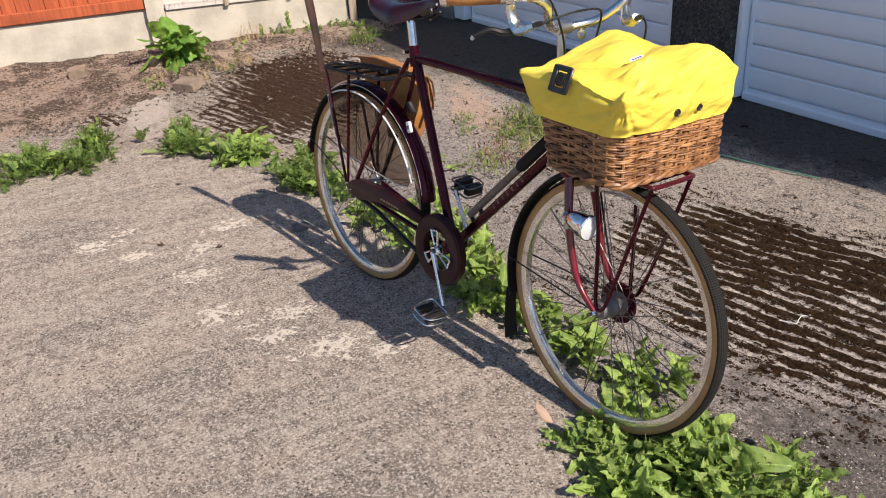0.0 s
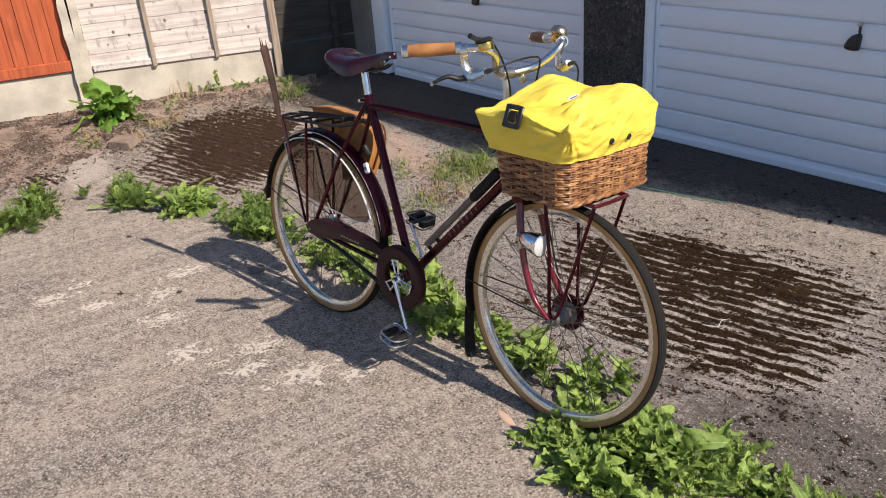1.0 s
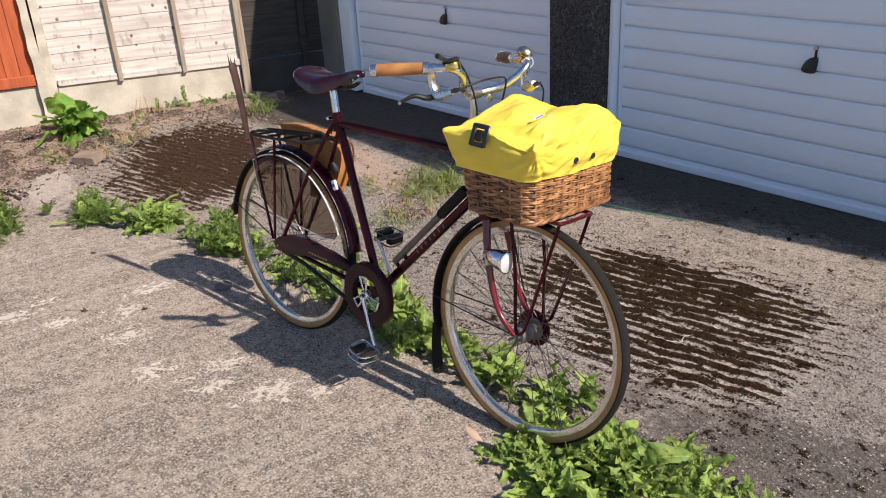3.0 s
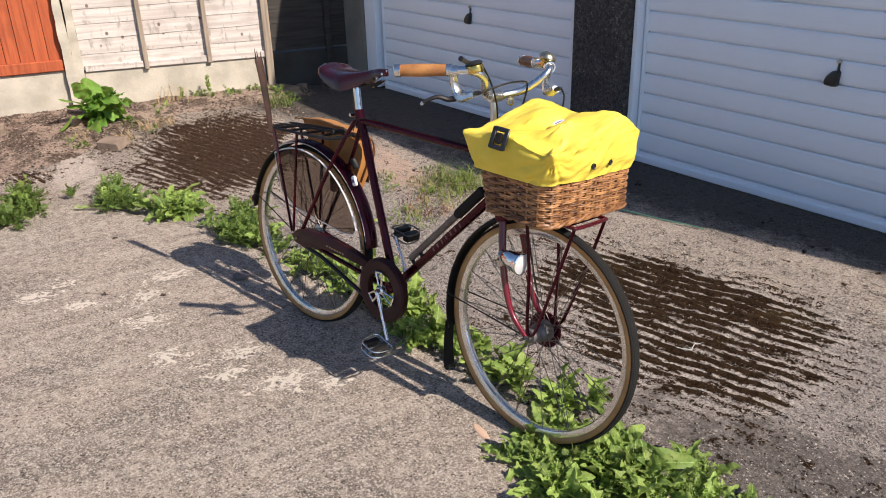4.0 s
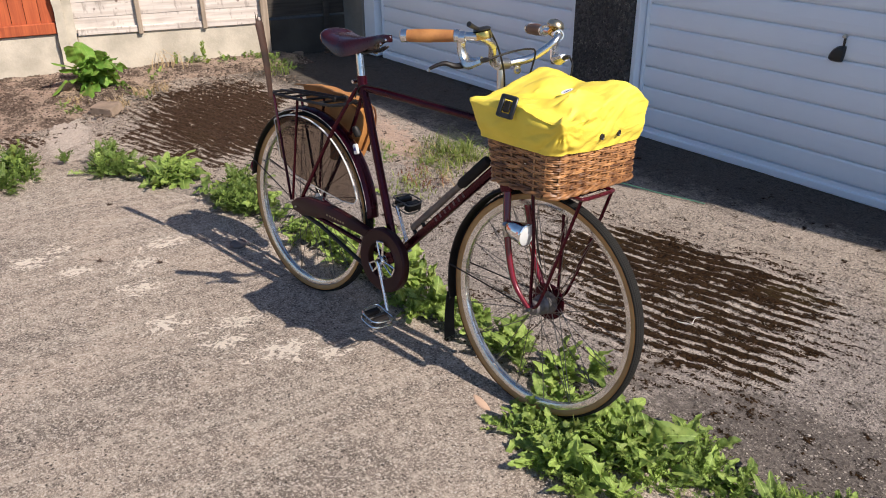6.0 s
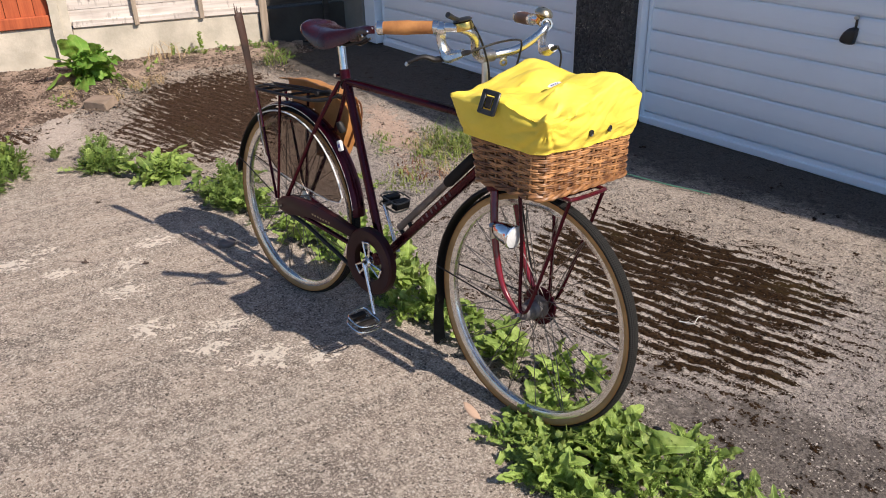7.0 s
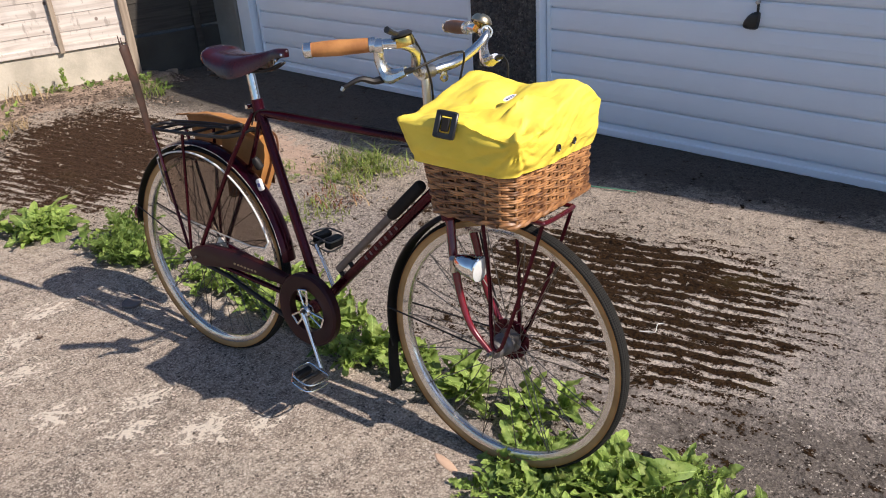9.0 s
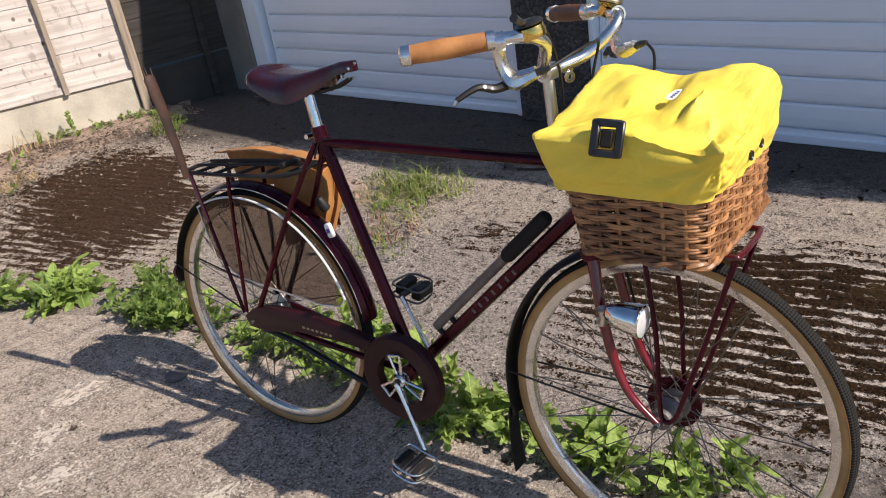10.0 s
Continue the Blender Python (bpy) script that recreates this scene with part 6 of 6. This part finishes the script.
LEAVES = {
    "lobed": [leaf_mesh("leaf", 0.098, 0.0185, 6 + k % 3, 0.66, 0.40 + 0.25 * k, "leaf", 0.65, k, 24, 0.75) for k in range(5)],
    "oval": [leaf_mesh("leaf", 0.046, 0.010, 3, 0.3, 0.4 + 0.25 * k, "leaf", 0.6, 50 + k, 10, 0.5) for k in range(5)],
    "broad": [leaf_mesh("leaf", 0.115, 0.029, 7, 0.22, 0.6 + 0.3 * k, "leaf", 0.55, 10 + k, 26, 0.6) for k in range(5)],
    "spear": [leaf_mesh("leaf", 0.105, 0.021, 6, 0.28, 0.35 + 0.28 * k, "leaf", 0.5, 110 + k, 24, 0.45, 0.7) for k in range(5)],
    "small": [leaf_mesh("leaf", 0.034, 0.009, 3, 0.45, 0.4 + 0.2 * k, "feather", 0.3, 20 + k, 7) for k in range(4)],
    "frond": [frond_mesh("leaf", 0.075, 0.017, 8, "feather", 70 + k) for k in range(6)],
    "palefrond": [frond_mesh("leaf", 0.070, 0.015, 7, "leaf", 90 + k) for k in range(5)],
    "dock": [leaf_mesh("leaf", 0.20, 0.050, 6, 0.12, 0.5 + 0.3 * k, "dock", 0.3, 30 + k, 20, 0.42, 0.6) for k in range(5)],
}


def plant(name, x, y, spread, counts, scale, rise, label, category, seed, z=0.0, crowns=3, group="", tall=0.0):
    """A rosette plant: leaves from a few crowns, the inner ones steeper."""
    rng = random.Random(seed)
    root = thing(name, pose(x, y, z), label=label, category=category, group=group)
    spots = [(rng.uniform(-1, 1) * spread, rng.uniform(-1, 1) * spread * 0.7) for _ in range(crowns)]
    for kind, count in counts.items():
        for i in range(count):
            cx, cy = spots[rng.randrange(crowns)]
            yaw = rng.uniform(0, 360)
            tilt = rng.uniform(*rise)
            s = scale * (0.42 + 0.88 * rng.random() ** 1.5)
            r = rng.uniform(0, 0.25) * spread
            px, py = cx + r * math.cos(radians(yaw)), cy + r * math.sin(radians(yaw))
            m = pose(px, py, -0.004 + rng.uniform(0, 0.02) * scale + tall * rng.random()) @ Matrix.Rotation(radians(yaw), 4, "Z") @ Matrix.Rotation(radians(-tilt), 4, "Y") @ Matrix.Rotation(radians(rng.uniform(-50, 50)), 4, "X") @ Matrix.Scale(s, 4)
            shared("leaf", rng.choice(LEAVES[kind]), root, m)
    return root


WEED = "leafy green weed growing in the crack of the concrete"
# along the crack in front of the bicycle
rng = random.Random(7)


def crack_y(x):
    pts = [(-1.05, 0.17), (-0.6, 0.19), (0.0, 0.155), (0.45, 0.09), (0.8, 0.04), (1.1, 0.01), (1.4, 0.05), (2.0, 0.17), (2.6, 0.29)]
    for (a, b), (c, d) in zip(pts, pts[1:]):
        if x <= c:
            return b + (d - b) * (x - a) / (c - a)
    return pts[-1][1]


for k in range(30):
    # the thick clump in front of the wheel
    u, v = rng.random(), rng.random()
    x = 1.12 + 0.46 * u
    y = 0.10 - 0.40 * v * (1 - 0.35 * abs(u - 0.35)) + 0.05 * u
    big = rng.random() < 0.35
    low = 0.72 if x < 1.30 else 1.0
    plant("weed", x, y, 0.05, {"spear": 9 if big else 3, "lobed": 9, "broad": 1 if big else 0, "oval": 10, "palefrond": 13}, low * rng.uniform(0.75, 1.25), (15, 86 if low == 1.0 else 60), WEED, "weed", 100 + k, z=-0.004, group="weeds in the crack")
for k in range(20):
    x = 1.55 + 0.052 * k
    plant("weed", x, crack_y(x) + rng.uniform(-0.07, 0.06), 0.05, {"spear": 1, "lobed": 7, "oval": 14, "palefrond": 20}, rng.uniform(0.65, 0.95), (15, 84), WEED, "weed", 150 + k, z=-0.004, group="weeds in the crack")
for k, (x, y, s) in enumerate(((1.30, -0.06, 1.1), (1.44, 0.06, 1.15), (1.20, -0.14, 1.0), (1.52, 0.0, 1.0))):
    plant("weed", x, y, 0.02, {"broad": 6, "lobed": 5}, s, (5, 55), "broad-leaved green weed growing in the crack of the concrete", "weed", 180 + k, z=-0.004, crowns=1, group="weeds in the crack")
for k in range(26):
    # fine feathery growth that fills the gaps
    x = 1.22 + 1.05 * (k + rng.random()) / 26
    plant("weed", x, crack_y(x) - 0.04 + rng.uniform(-0.13, 0.07), 0.06, {"palefrond": 22, "oval": 14, "spear": 1}, rng.uniform(0.6, 0.85), (10, 80), "fine feathery green weed growing in the crack of the concrete", "weed", 720 + k, z=-0.004, crowns=5, group="weeds in the crack")
# behind and below the wheels
for k, (x, off, s, n) in enumerate(((0.80, 0.10, 1.0, 10), (0.89, 0.12, 1.0, 12), (0.985, 0.10, 0.6, 6), (1.07, 0.14, 0.9, 12), (0.62, 0.12, 0.8, 8), (0.52, 0.10, 0.9, 9), (0.30, 0.08, 0.8, 9), (0.15, 0.10, 0.9, 12), (0.02, 0.10, 0.9, 12), (-0.12, 0.10, 0.9, 12), (-0.26, 0.10, 0.8, 10), (-0.40, 0.08, 0.7, 8))):
    plant("weed", x, crack_y(x) + off, 0.05, {"spear": n // 2, "lobed": n // 2, "oval": n // 2, "palefrond": n // 2}, s, (35, 88), WEED, "weed", 200 + k, z=-0.008, group="weeds in the crack")
for k in range(21):
    x = -0.42 + 1.10 * (k + rng.random()) / 21
    plant("weed", x, crack_y(x) + rng.uniform(0.0, 0.17), 0.05, {"lobed": 11, "oval": 8, "palefrond": 6, "broad": rng.choice((0, 0, 2))}, rng.uniform(0.75, 1.1), (35, 88), WEED, "weed", 260 + k, z=-0.006, group="weeds in the crack")
for k in range(16):
    x = -0.52 + 0.78 * (k + rng.random()) / 16
    plant("weed", x, 0.30 + rng.uniform(-0.05, 0.16), 0.05, {"lobed": 12, "oval": 14, "palefrond": 8, "broad": rng.choice((0, 0, 1))}, rng.uniform(0.85, 1.2), (15, 86), WEED, "weed", 560 + k, z=-0.012, group="weeds in the crack")
for k, (x, y, n, s) in enumerate(((0.86, 0.19, 16, 1.35), (0.92, 0.16, 14, 1.25), (0.84, 0.25, 10, 1.2), (1.10, 0.17, 14, 1.15), (1.17, 0.24, 14, 1.2), (1.05, 0.24, 12, 1.1), (0.66, 0.25, 12, 1.25), (0.33, 0.27, 10, 1.2))):
    plant("weed", x, y, 0.03, {"spear": n, "lobed": 4, "oval": 4}, s * 0.85, (45, 88), "tall tooth-leaved green weed growing in the crack of the concrete", "weed", 640 + k, z=-0.008, crowns=2, group="weeds in the crack")
plant("weed", 0.46, 0.20, 0.03, {"broad": 6, "lobed": 8}, 1.0, (35, 80), "broad-leaved weed behind the chain case", "weed", 240, z=-0.008, crowns=1)
# clumps along the slab's far edge
plant("weed", -1.42, 0.13, 0.14, {"spear": 90, "lobed": 70, "oval": 70, "palefrond": 60}, 1.15, (5, 88), "bright green bushy weed at the edge of the slab", "weed", 301, crowns=7)
plant("weed", -1.16, 0.20, 0.03, {"broad": 5}, 1.0, (10, 40), "pale broad-leaved weed at the edge of the slab", "weed", 302, crowns=1)
plant("weed", -0.97, 0.26, 0.15, {"frond": 170, "small": 90, "lobed": 14}, 1.5, (10, 85), "dark green feathery weed at the edge of the slab", "weed", 303, crowns=9)
plant("weed", -0.70, 0.24, 0.11, {"frond": 100, "lobed": 14}, 1.3, (10, 85), "dark green feathery weed at the edge of the slab", "weed", 304, crowns=6)
plant("weed", -1.84, 0.02, 0.15, {"frond": 140, "small": 60, "palefrond": 40}, 1.45, (10, 85), "dark green feathery weed at the edge of the slab", "weed", 305, crowns=8)
plant("weed", -2.10, -0.38, 0.17, {"frond": 160, "lobed": 16, "small": 60}, 1.6, (10, 85), "dark green feathery weed at the edge of the slab", "weed", 306, crowns=9)
plant("weed", -2.12, -0.66, 0.17, {"frond": 150, "lobed": 14, "small": 60}, 1.6, (10, 85), "dark green feathery weed at the edge of the slab", "weed", 307, crowns=9)
plant("weed", -2.10, -0.12, 0.03, {"frond": 16}, 1.1, (35, 88), "small feathery weed at the edge of the slab", "weed", 308, crowns=2)
# dock by the fence
plant("dock_plant", -3.42, 0.69, 0.11, {"dock": 80}, 1.1, (-12, 82), "large leafy dock plant growing against the fence", "dock plant", 320, z=0.02, crowns=6, tall=0.15)
for k, (x, y, n) in enumerate(((-3.42, 1.78, 40), (-3.38, 2.0, 50), (-3.55, 1.55, 25), (-3.15, 2.05, 40), (-2.95, 1.95, 30), (-3.45, 1.15, 26), (-3.05, 0.35, 26), (-3.0, 0.80, 12))):
    plant("weed", x, y, 0.09, {"frond": n // 2, "small": n // 2, "lobed": n // 8}, 0.9, (15, 80), "small green weed in the soil by the fence", "weed", 340 + k, z=0.01, crowns=5, group="weeds by the fence")


plant("weed", -0.58, 0.86, 0.06, {"oval": 12, "lobed": 8}, 0.6, (10, 60), "low yellow-green weed among the grass", "weed", 360, crowns=3)
plant("weed", -0.90, 1.18, 0.10, {"oval": 14, "palefrond": 14}, 0.6, (10, 60), "low yellow-green weed among the grass", "weed", 361, crowns=5)
for k, (x, y, s) in enumerate(((-3.52, 1.62, 2.3), (-3.60, 1.42, 1.5), (-3.56, 1.52, 1.4))):
    plant("weed", x, y, 0.02, {"palefrond": 3}, s * 0.9, (78, 92), "tall thin weed stalk against the gravel board", "weed", 370 + k, z=0.0, crowns=1, group="tall weeds by the fence")


def grass_tuft(x, y, spread, count, height, material, seed, label, z=0.0, name="grass_tuft", lean=0.9):
    r = random.Random(seed)
    bm = bmesh.new()
    for _ in range(count):
        a = r.uniform(0, 2 * math.pi)
        d = spread * math.sqrt(r.random())
        p = Vector((d * math.cos(a), d * math.sin(a) * 0.7, 0))
        b = r.uniform(0, 2 * math.pi)
        h = height * r.uniform(0.4, 1.2)
        out = Vector((math.cos(b), math.sin(b), 0)) * h * lean * r.uniform(0.2, 1.9)
        side = Vector((-math.sin(b), math.cos(b), 0)) * 0.0036
        prev = None
        for i in range(5):
            t = i / 4
            q = p + out * t * t + Vector((0, 0, h * (t - 0.45 * t * t)))
            w = side * (1 - t * 0.95)
            cur = (bm.verts.new(q - w), bm.verts.new(q + w))
            if prev:
                bm.faces.new((prev[0], prev[1], cur[1], cur[0]))
            prev = cur
    ob = part(name, bm, material, m=pose(x, y, z))
    tagged(ob, label, "grass", kind="stuff")


for k, (x, y, n, h, mt) in enumerate(((-0.64, 1.50, 260, 0.085, "grass"), (-0.50, 1.52, 170, 0.065, "grass"), (-0.80, 1.54, 120, 0.055, "grass"), (-0.62, 1.36, 200, 0.065, "grass"), (-0.54, 1.25, 130, 0.055, "grass"), (-0.74, 1.40, 70, 0.06, "dry"), (-0.93, 1.30, 80, 0.045, "grass"), (-0.44, 0.93, 130, 0.04, "grass"), (-0.52, 1.02, 70, 0.04, "grass"), (-0.50, 1.09, 110, 0.045, "redstalk"), (-0.42, 1.16, 50, 0.05, "dry"), (-0.60, 1.52, 14, 0.17, "grass"))):
    grass_tuft(x, y, 0.17, n * 2 // 3, h * 1.2, mt, 400 + k, "thin green grass in a crack of the yard" if mt == "grass" else "dry straw-coloured grass in a crack of the yard" if mt == "dry" else "withered reddish stalks in a crack of the yard")
for k, (x, y, n, h) in enumerate(((-3.05, 0.85, 60, 0.10), (-2.95, 0.62, 50, 0.09), (-3.2, 0.45, 50, 0.08), (-3.1, 1.0, 50, 0.09), (-3.6, 1.25, 20, 0.22), (-3.55, 1.4, 16, 0.26))):
    grass_tuft(x, y, 0.10, n, h, "dry", 430 + k, "dry straw stalks on the soil by the fence", 0.01, "dry_stalks", 0.9)
grass_tuft(-2.9, 1.86, 0.12, 60, 0.16, "grass", 450, "tall green grass at the garage corner")


# ---- stones and litter ----
def stone(name, x, y, z, size, seed, label, category, turn=0.0, material="stone"):
    bm = bmesh.new()
    bmesh.ops.create_icosphere(bm, subdivisions=3, radius=1.0)
    for v in bm.verts:
        n = noise.noise(v.co * 1.3 + Vector((seed, 0, 0))) * 0.35 + noise.noise(v.co * 3.1 + Vector((0, seed, 0))) * 0.12
        c = v.co * (1 + n)
        v.co = Vector((max(-0.72, min(0.72, c.x)) * size[0] * 1.2, max(-0.7, min(0.7, c.y)) * size[1] * 1.2, max(-0.55, min(0.5, c.z)) * size[2] * 1.3))
    ob = part(name, bm, material, m=pose(x, y, z, 6, -4, turn), smooth=False)
    return tagged(ob, label, category)


stone("stone", -2.88, 0.50, 0.022, (0.105, 0.075, 0.042), 3.0, "flat brown stone lying on the soil", "stone", 25)
stone("stone", -3.72, 0.05, 0.05, (0.07, 0.06, 0.05), 5.0, "grey brown stone lying on the soil", "stone", 70)
stone("stone", -3.30, 2.36, 0.0, (0.05, 0.035, 0.03), 8.0, "grey stone in the shade by the garage", "stone", 10)


def pebbles():
    r = random.Random(21)
    bm = bmesh.new()
    for _ in range(260):
        x, y = r.uniform(-4.1, -1.8), r.uniform(-1.0, 1.9)
        s = r.uniform(0.002, 0.008) * (0.6 if x > -2.6 else 1.0) * (1.8 if r.random() < 0.08 else 1.0)
        got = bmesh.ops.create_icosphere(bm, subdivisions=1, radius=s, matrix=pose(x, y, max(0.0, soil_height(x, y)) + s * 0.25, r.uniform(0, 90), r.uniform(0, 90), r.uniform(0, 90)))
        for v in got["verts"]:
            v.co += Vector((r.uniform(-1, 1), r.uniform(-1, 1), r.uniform(-1, 1))) * s * 0.25
    ob = part("pebbles", bm, "pebble", smooth=False)
    tagged(ob, "pale pebbles and crumbs scattered over the soil", "pebbles", kind="stuff")



def scatter(name, count, seed, box_xy, size, squash, weight, material, label, category, height=ground_height):
    """Many small irregular lumps on the yard, denser where weight(x, y) is high."""
    r = random.Random(seed)
    shape = [(1, 0, 0), (-1, 0, 0), (0, 1, 0), (0, -1, 0), (0, 0, 1), (0.7, 0.7, 0.6), (-0.7, 0.6, 0.5), (0.6, -0.7, 0.5), (-0.6, -0.7, 0.6)]
    tris = [(0, 5, 4), (5, 2, 4), (2, 6, 4), (6, 1, 4), (1, 8, 4), (8, 3, 4), (3, 7, 4), (7, 0, 4), (0, 2, 5), (2, 1, 6), (1, 3, 8), (3, 0, 7)]
    verts, faces = [], []
    x0, x1, y0, y1 = box_xy
    made = tries = 0
    while made < count and tries < count * 12:
        tries += 1
        x, y = r.uniform(x0, x1), r.uniform(y0, y1)
        if r.random() > weight(x, y):
            continue
        s = size[0] + (size[1] - size[0]) * r.random() ** 2.5
        z = height(x, y)
        a = r.uniform(0, 6.28)
        c, sn = math.cos(a) * s, math.sin(a) * s
        stretch = r.uniform(0.6, 1.0)
        base = len(verts)
        for px, py, pz in shape:
            px, py = px * r.uniform(0.7, 1.2), py * r.uniform(0.7, 1.2) * stretch
            verts.append((x + c * px - sn * py, y + sn * px + c * py, z - s * 0.15 + pz * s * squash * r.uniform(0.7, 1.2)))
        faces += [(base + i, base + j, base + k) for i, j, k in tris]
        made += 1
    me = bpy.data.meshes.new(name)
    me.from_pydata(verts, [], faces)
    me.materials.append(M[material])
    tagged(new(name, me), label, category, kind="stuff")


def bump01(x, y, cx, cy, rx, ry, turn):
    dx, dy = x - cx, y - cy
    c, s = math.cos(turn), math.sin(turn)
    dx, dy = (dx * c + dy * s) / rx, (dy * c - dx * s) / ry
    return max(0.0, min(1.0, (1.1 - (abs(dx) ** 3 + abs(dy) ** 3) ** (1 / 3) + 0.5 * noise.noise((x * 3.6, y * 3.6, 12))) / 0.3))


def moss_weight(x, y):
    lot = max(bump01(x, y, 1.04, 0.93, 0.66, 0.52, 0.12), bump01(x, y, -2.28, 0.90, 1.02, 0.60, -0.56))
    streak = noise.noise((x * 7, (y - 0.085 * x) * 36, 3)) * 0.7 + 0.75 * wave(x, y) - 0.25
    lump = 1.0 if noise.noise((x * 13, y * 17, 5)) > 0.52 else 0.0
    return max(lot * max(0.0, min(1.0, 0.35 + streak)), 0.7 * lump, 0.05 * max(0.0, streak))


def grit_weight(x, y):
    return max(0.0, min(1.0, 0.45 + 0.8 * noise.noise((x * 9, y * 14, 8)))) * (0.02 if max(bump01(x, y, 1.04, 0.93, 0.66, 0.52, 0.12), bump01(x, y, -2.28, 0.90, 1.02, 0.60, -0.56)) > 0.3 else 1.0)


def on_yard(x, y):
    return y > crack_y(x) + 0.05


scatter("moss_crumbs", 15000, 31, (-0.2, 2.4, 0.1, 1.5), (0.002, 0.0065), 0.8, lambda x, y: moss_weight(x, y) if on_yard(x, y) else 0.0, "moss", "crumbs of dry dark brown moss on the ribbed concrete", "moss")
scatter("moss_crumbs", 9000, 32, (-3.1, -1.3, 0.2, 1.6), (0.0025, 0.007), 0.8, moss_weight, "moss", "crumbs of dry dark brown moss on the ribbed concrete", "moss")
scatter("grit", 26000, 33, (-0.3, 2.5, 0.1, 1.7), (0.0018, 0.0050), 0.8, lambda x, y: grit_weight(x, y) if on_yard(x, y) else 0.0, "grit", "pale grit lying on the ribbed concrete", "grit")
scatter("soil_crumbs", 14000, 35, (-4.3, -2.62, -1.0, 1.9), (0.0025, 0.011), 0.8, lambda x, y: max(0.0, min(1.0, 0.5 + noise.noise((x * 4, y * 4, 3)))), "soilcrumb", "crumbs of dry earth over the soil by the fence", "soil crumbs", soil_height)
scatter("grit", 7000, 34, (-2.9, -0.3, 0.25, 1.8), (0.002, 0.006), 0.8, grit_weight, "grit", "pale grit lying on the ribbed concrete", "grit")
M["pebble"] = surface("pale pebble", (0.42, 0.34, 0.27), (0.11, 0.08, 0.06), 30.0, (0.8, 0.9), bump=0.2)
pebbles()
# white twine, pinkish plaster chip and a jar lid
twine = part("twine", fresh(tube, curve([(1.185, 0.728, 0.004), (1.21, 0.74, 0.003), (1.232, 0.748, 0.005), (1.226, 0.775, 0.006), (1.222, 0.80, 0.004), (1.235, 0.812, 0.003)], 5), 0.0012, 6), "white")
tagged(twine, "short piece of white twine on the ribbed concrete", "twine")
M["plaster"] = surface("pinkish plaster", (0.58, 0.40, 0.29), (0.46, 0.31, 0.22), 20.0, (0.8, 0.9), bump=0.3)
chip = bmesh.new()
outline = curve([(-0.075, 0.0), (-0.03, 0.022), (0.03, 0.026), (0.085, 0.018), (0.09, -0.006), (0.03, -0.022), (-0.03, -0.02)], 4, True)
low, top = [chip.verts.new((p.x, p.y, 0.0)) for p in outline], [chip.verts.new((p.x * 0.9, p.y * 0.8, 0.004)) for p in outline]
chip.faces.new(top)
for i in range(len(outline)):
    chip.faces.new((low[i], low[(i + 1) % len(outline)], top[(i + 1) % len(outline)], top[i]))
tagged(part("plaster_chip", chip, "plaster", m=pose(0.984, -0.117, 0.0, 0, 0, -21) @ Matrix.Scale(0.58, 4)), "thin pinkish plaster chip on the concrete slab", "plaster chip")
lid = part("jar_lid", fresh(lathe, [(0.030, 0.0), (0.036, 0.002), (0.037, 0.012), (0.033, 0.016), (0.029, 0.012), (0.0001, 0.010)], pose(-0.52, -0.02, 0.0), 24), "drum")
tagged(lid, "small round metal lid lying on the concrete", "jar lid")

# green cord by the garage and dry leaves on the slab
M["cord"] = surface("faded green cord", (0.10, 0.26, 0.17), (0.06, 0.16, 0.11), 40.0, (0.6, 0.8), bump=0.1)
cord = part("cord", fresh(tube, curve([(0.20, 1.745, -0.002), (0.30, 1.752, 0.0), (0.42, 1.765, -0.002), (0.52, 1.768, 0.0), (0.62, 1.79, -0.002), (0.72, 1.80, -0.002)], 5), 0.0032, 6), "cord")
tagged(cord, "thin faded green cord on the concrete by the garage", "cord")
M["dead"] = surface("dead brown leaf", (0.075, 0.045, 0.03), (0.03, 0.018, 0.012), 40.0, (0.6, 0.8), bump=0.3)
dead = leaf_mesh("dry_leaf", 0.045, 0.012, 3, 0.2, 0.9, "dead", 0.5, 88, 10, 0.4)
for x, y, a in ((-0.83, -0.52, 30), (-1.36, -0.22, 100), (-0.62, -0.36, 75)):
    leaf = new("dry_leaf", dead)
    leaf.matrix_world = pose(x, y, 0.004, 0, 0, a)
    tagged(leaf, "small curled dry brown leaf on the slab", "dry leaf", "dry leaves")
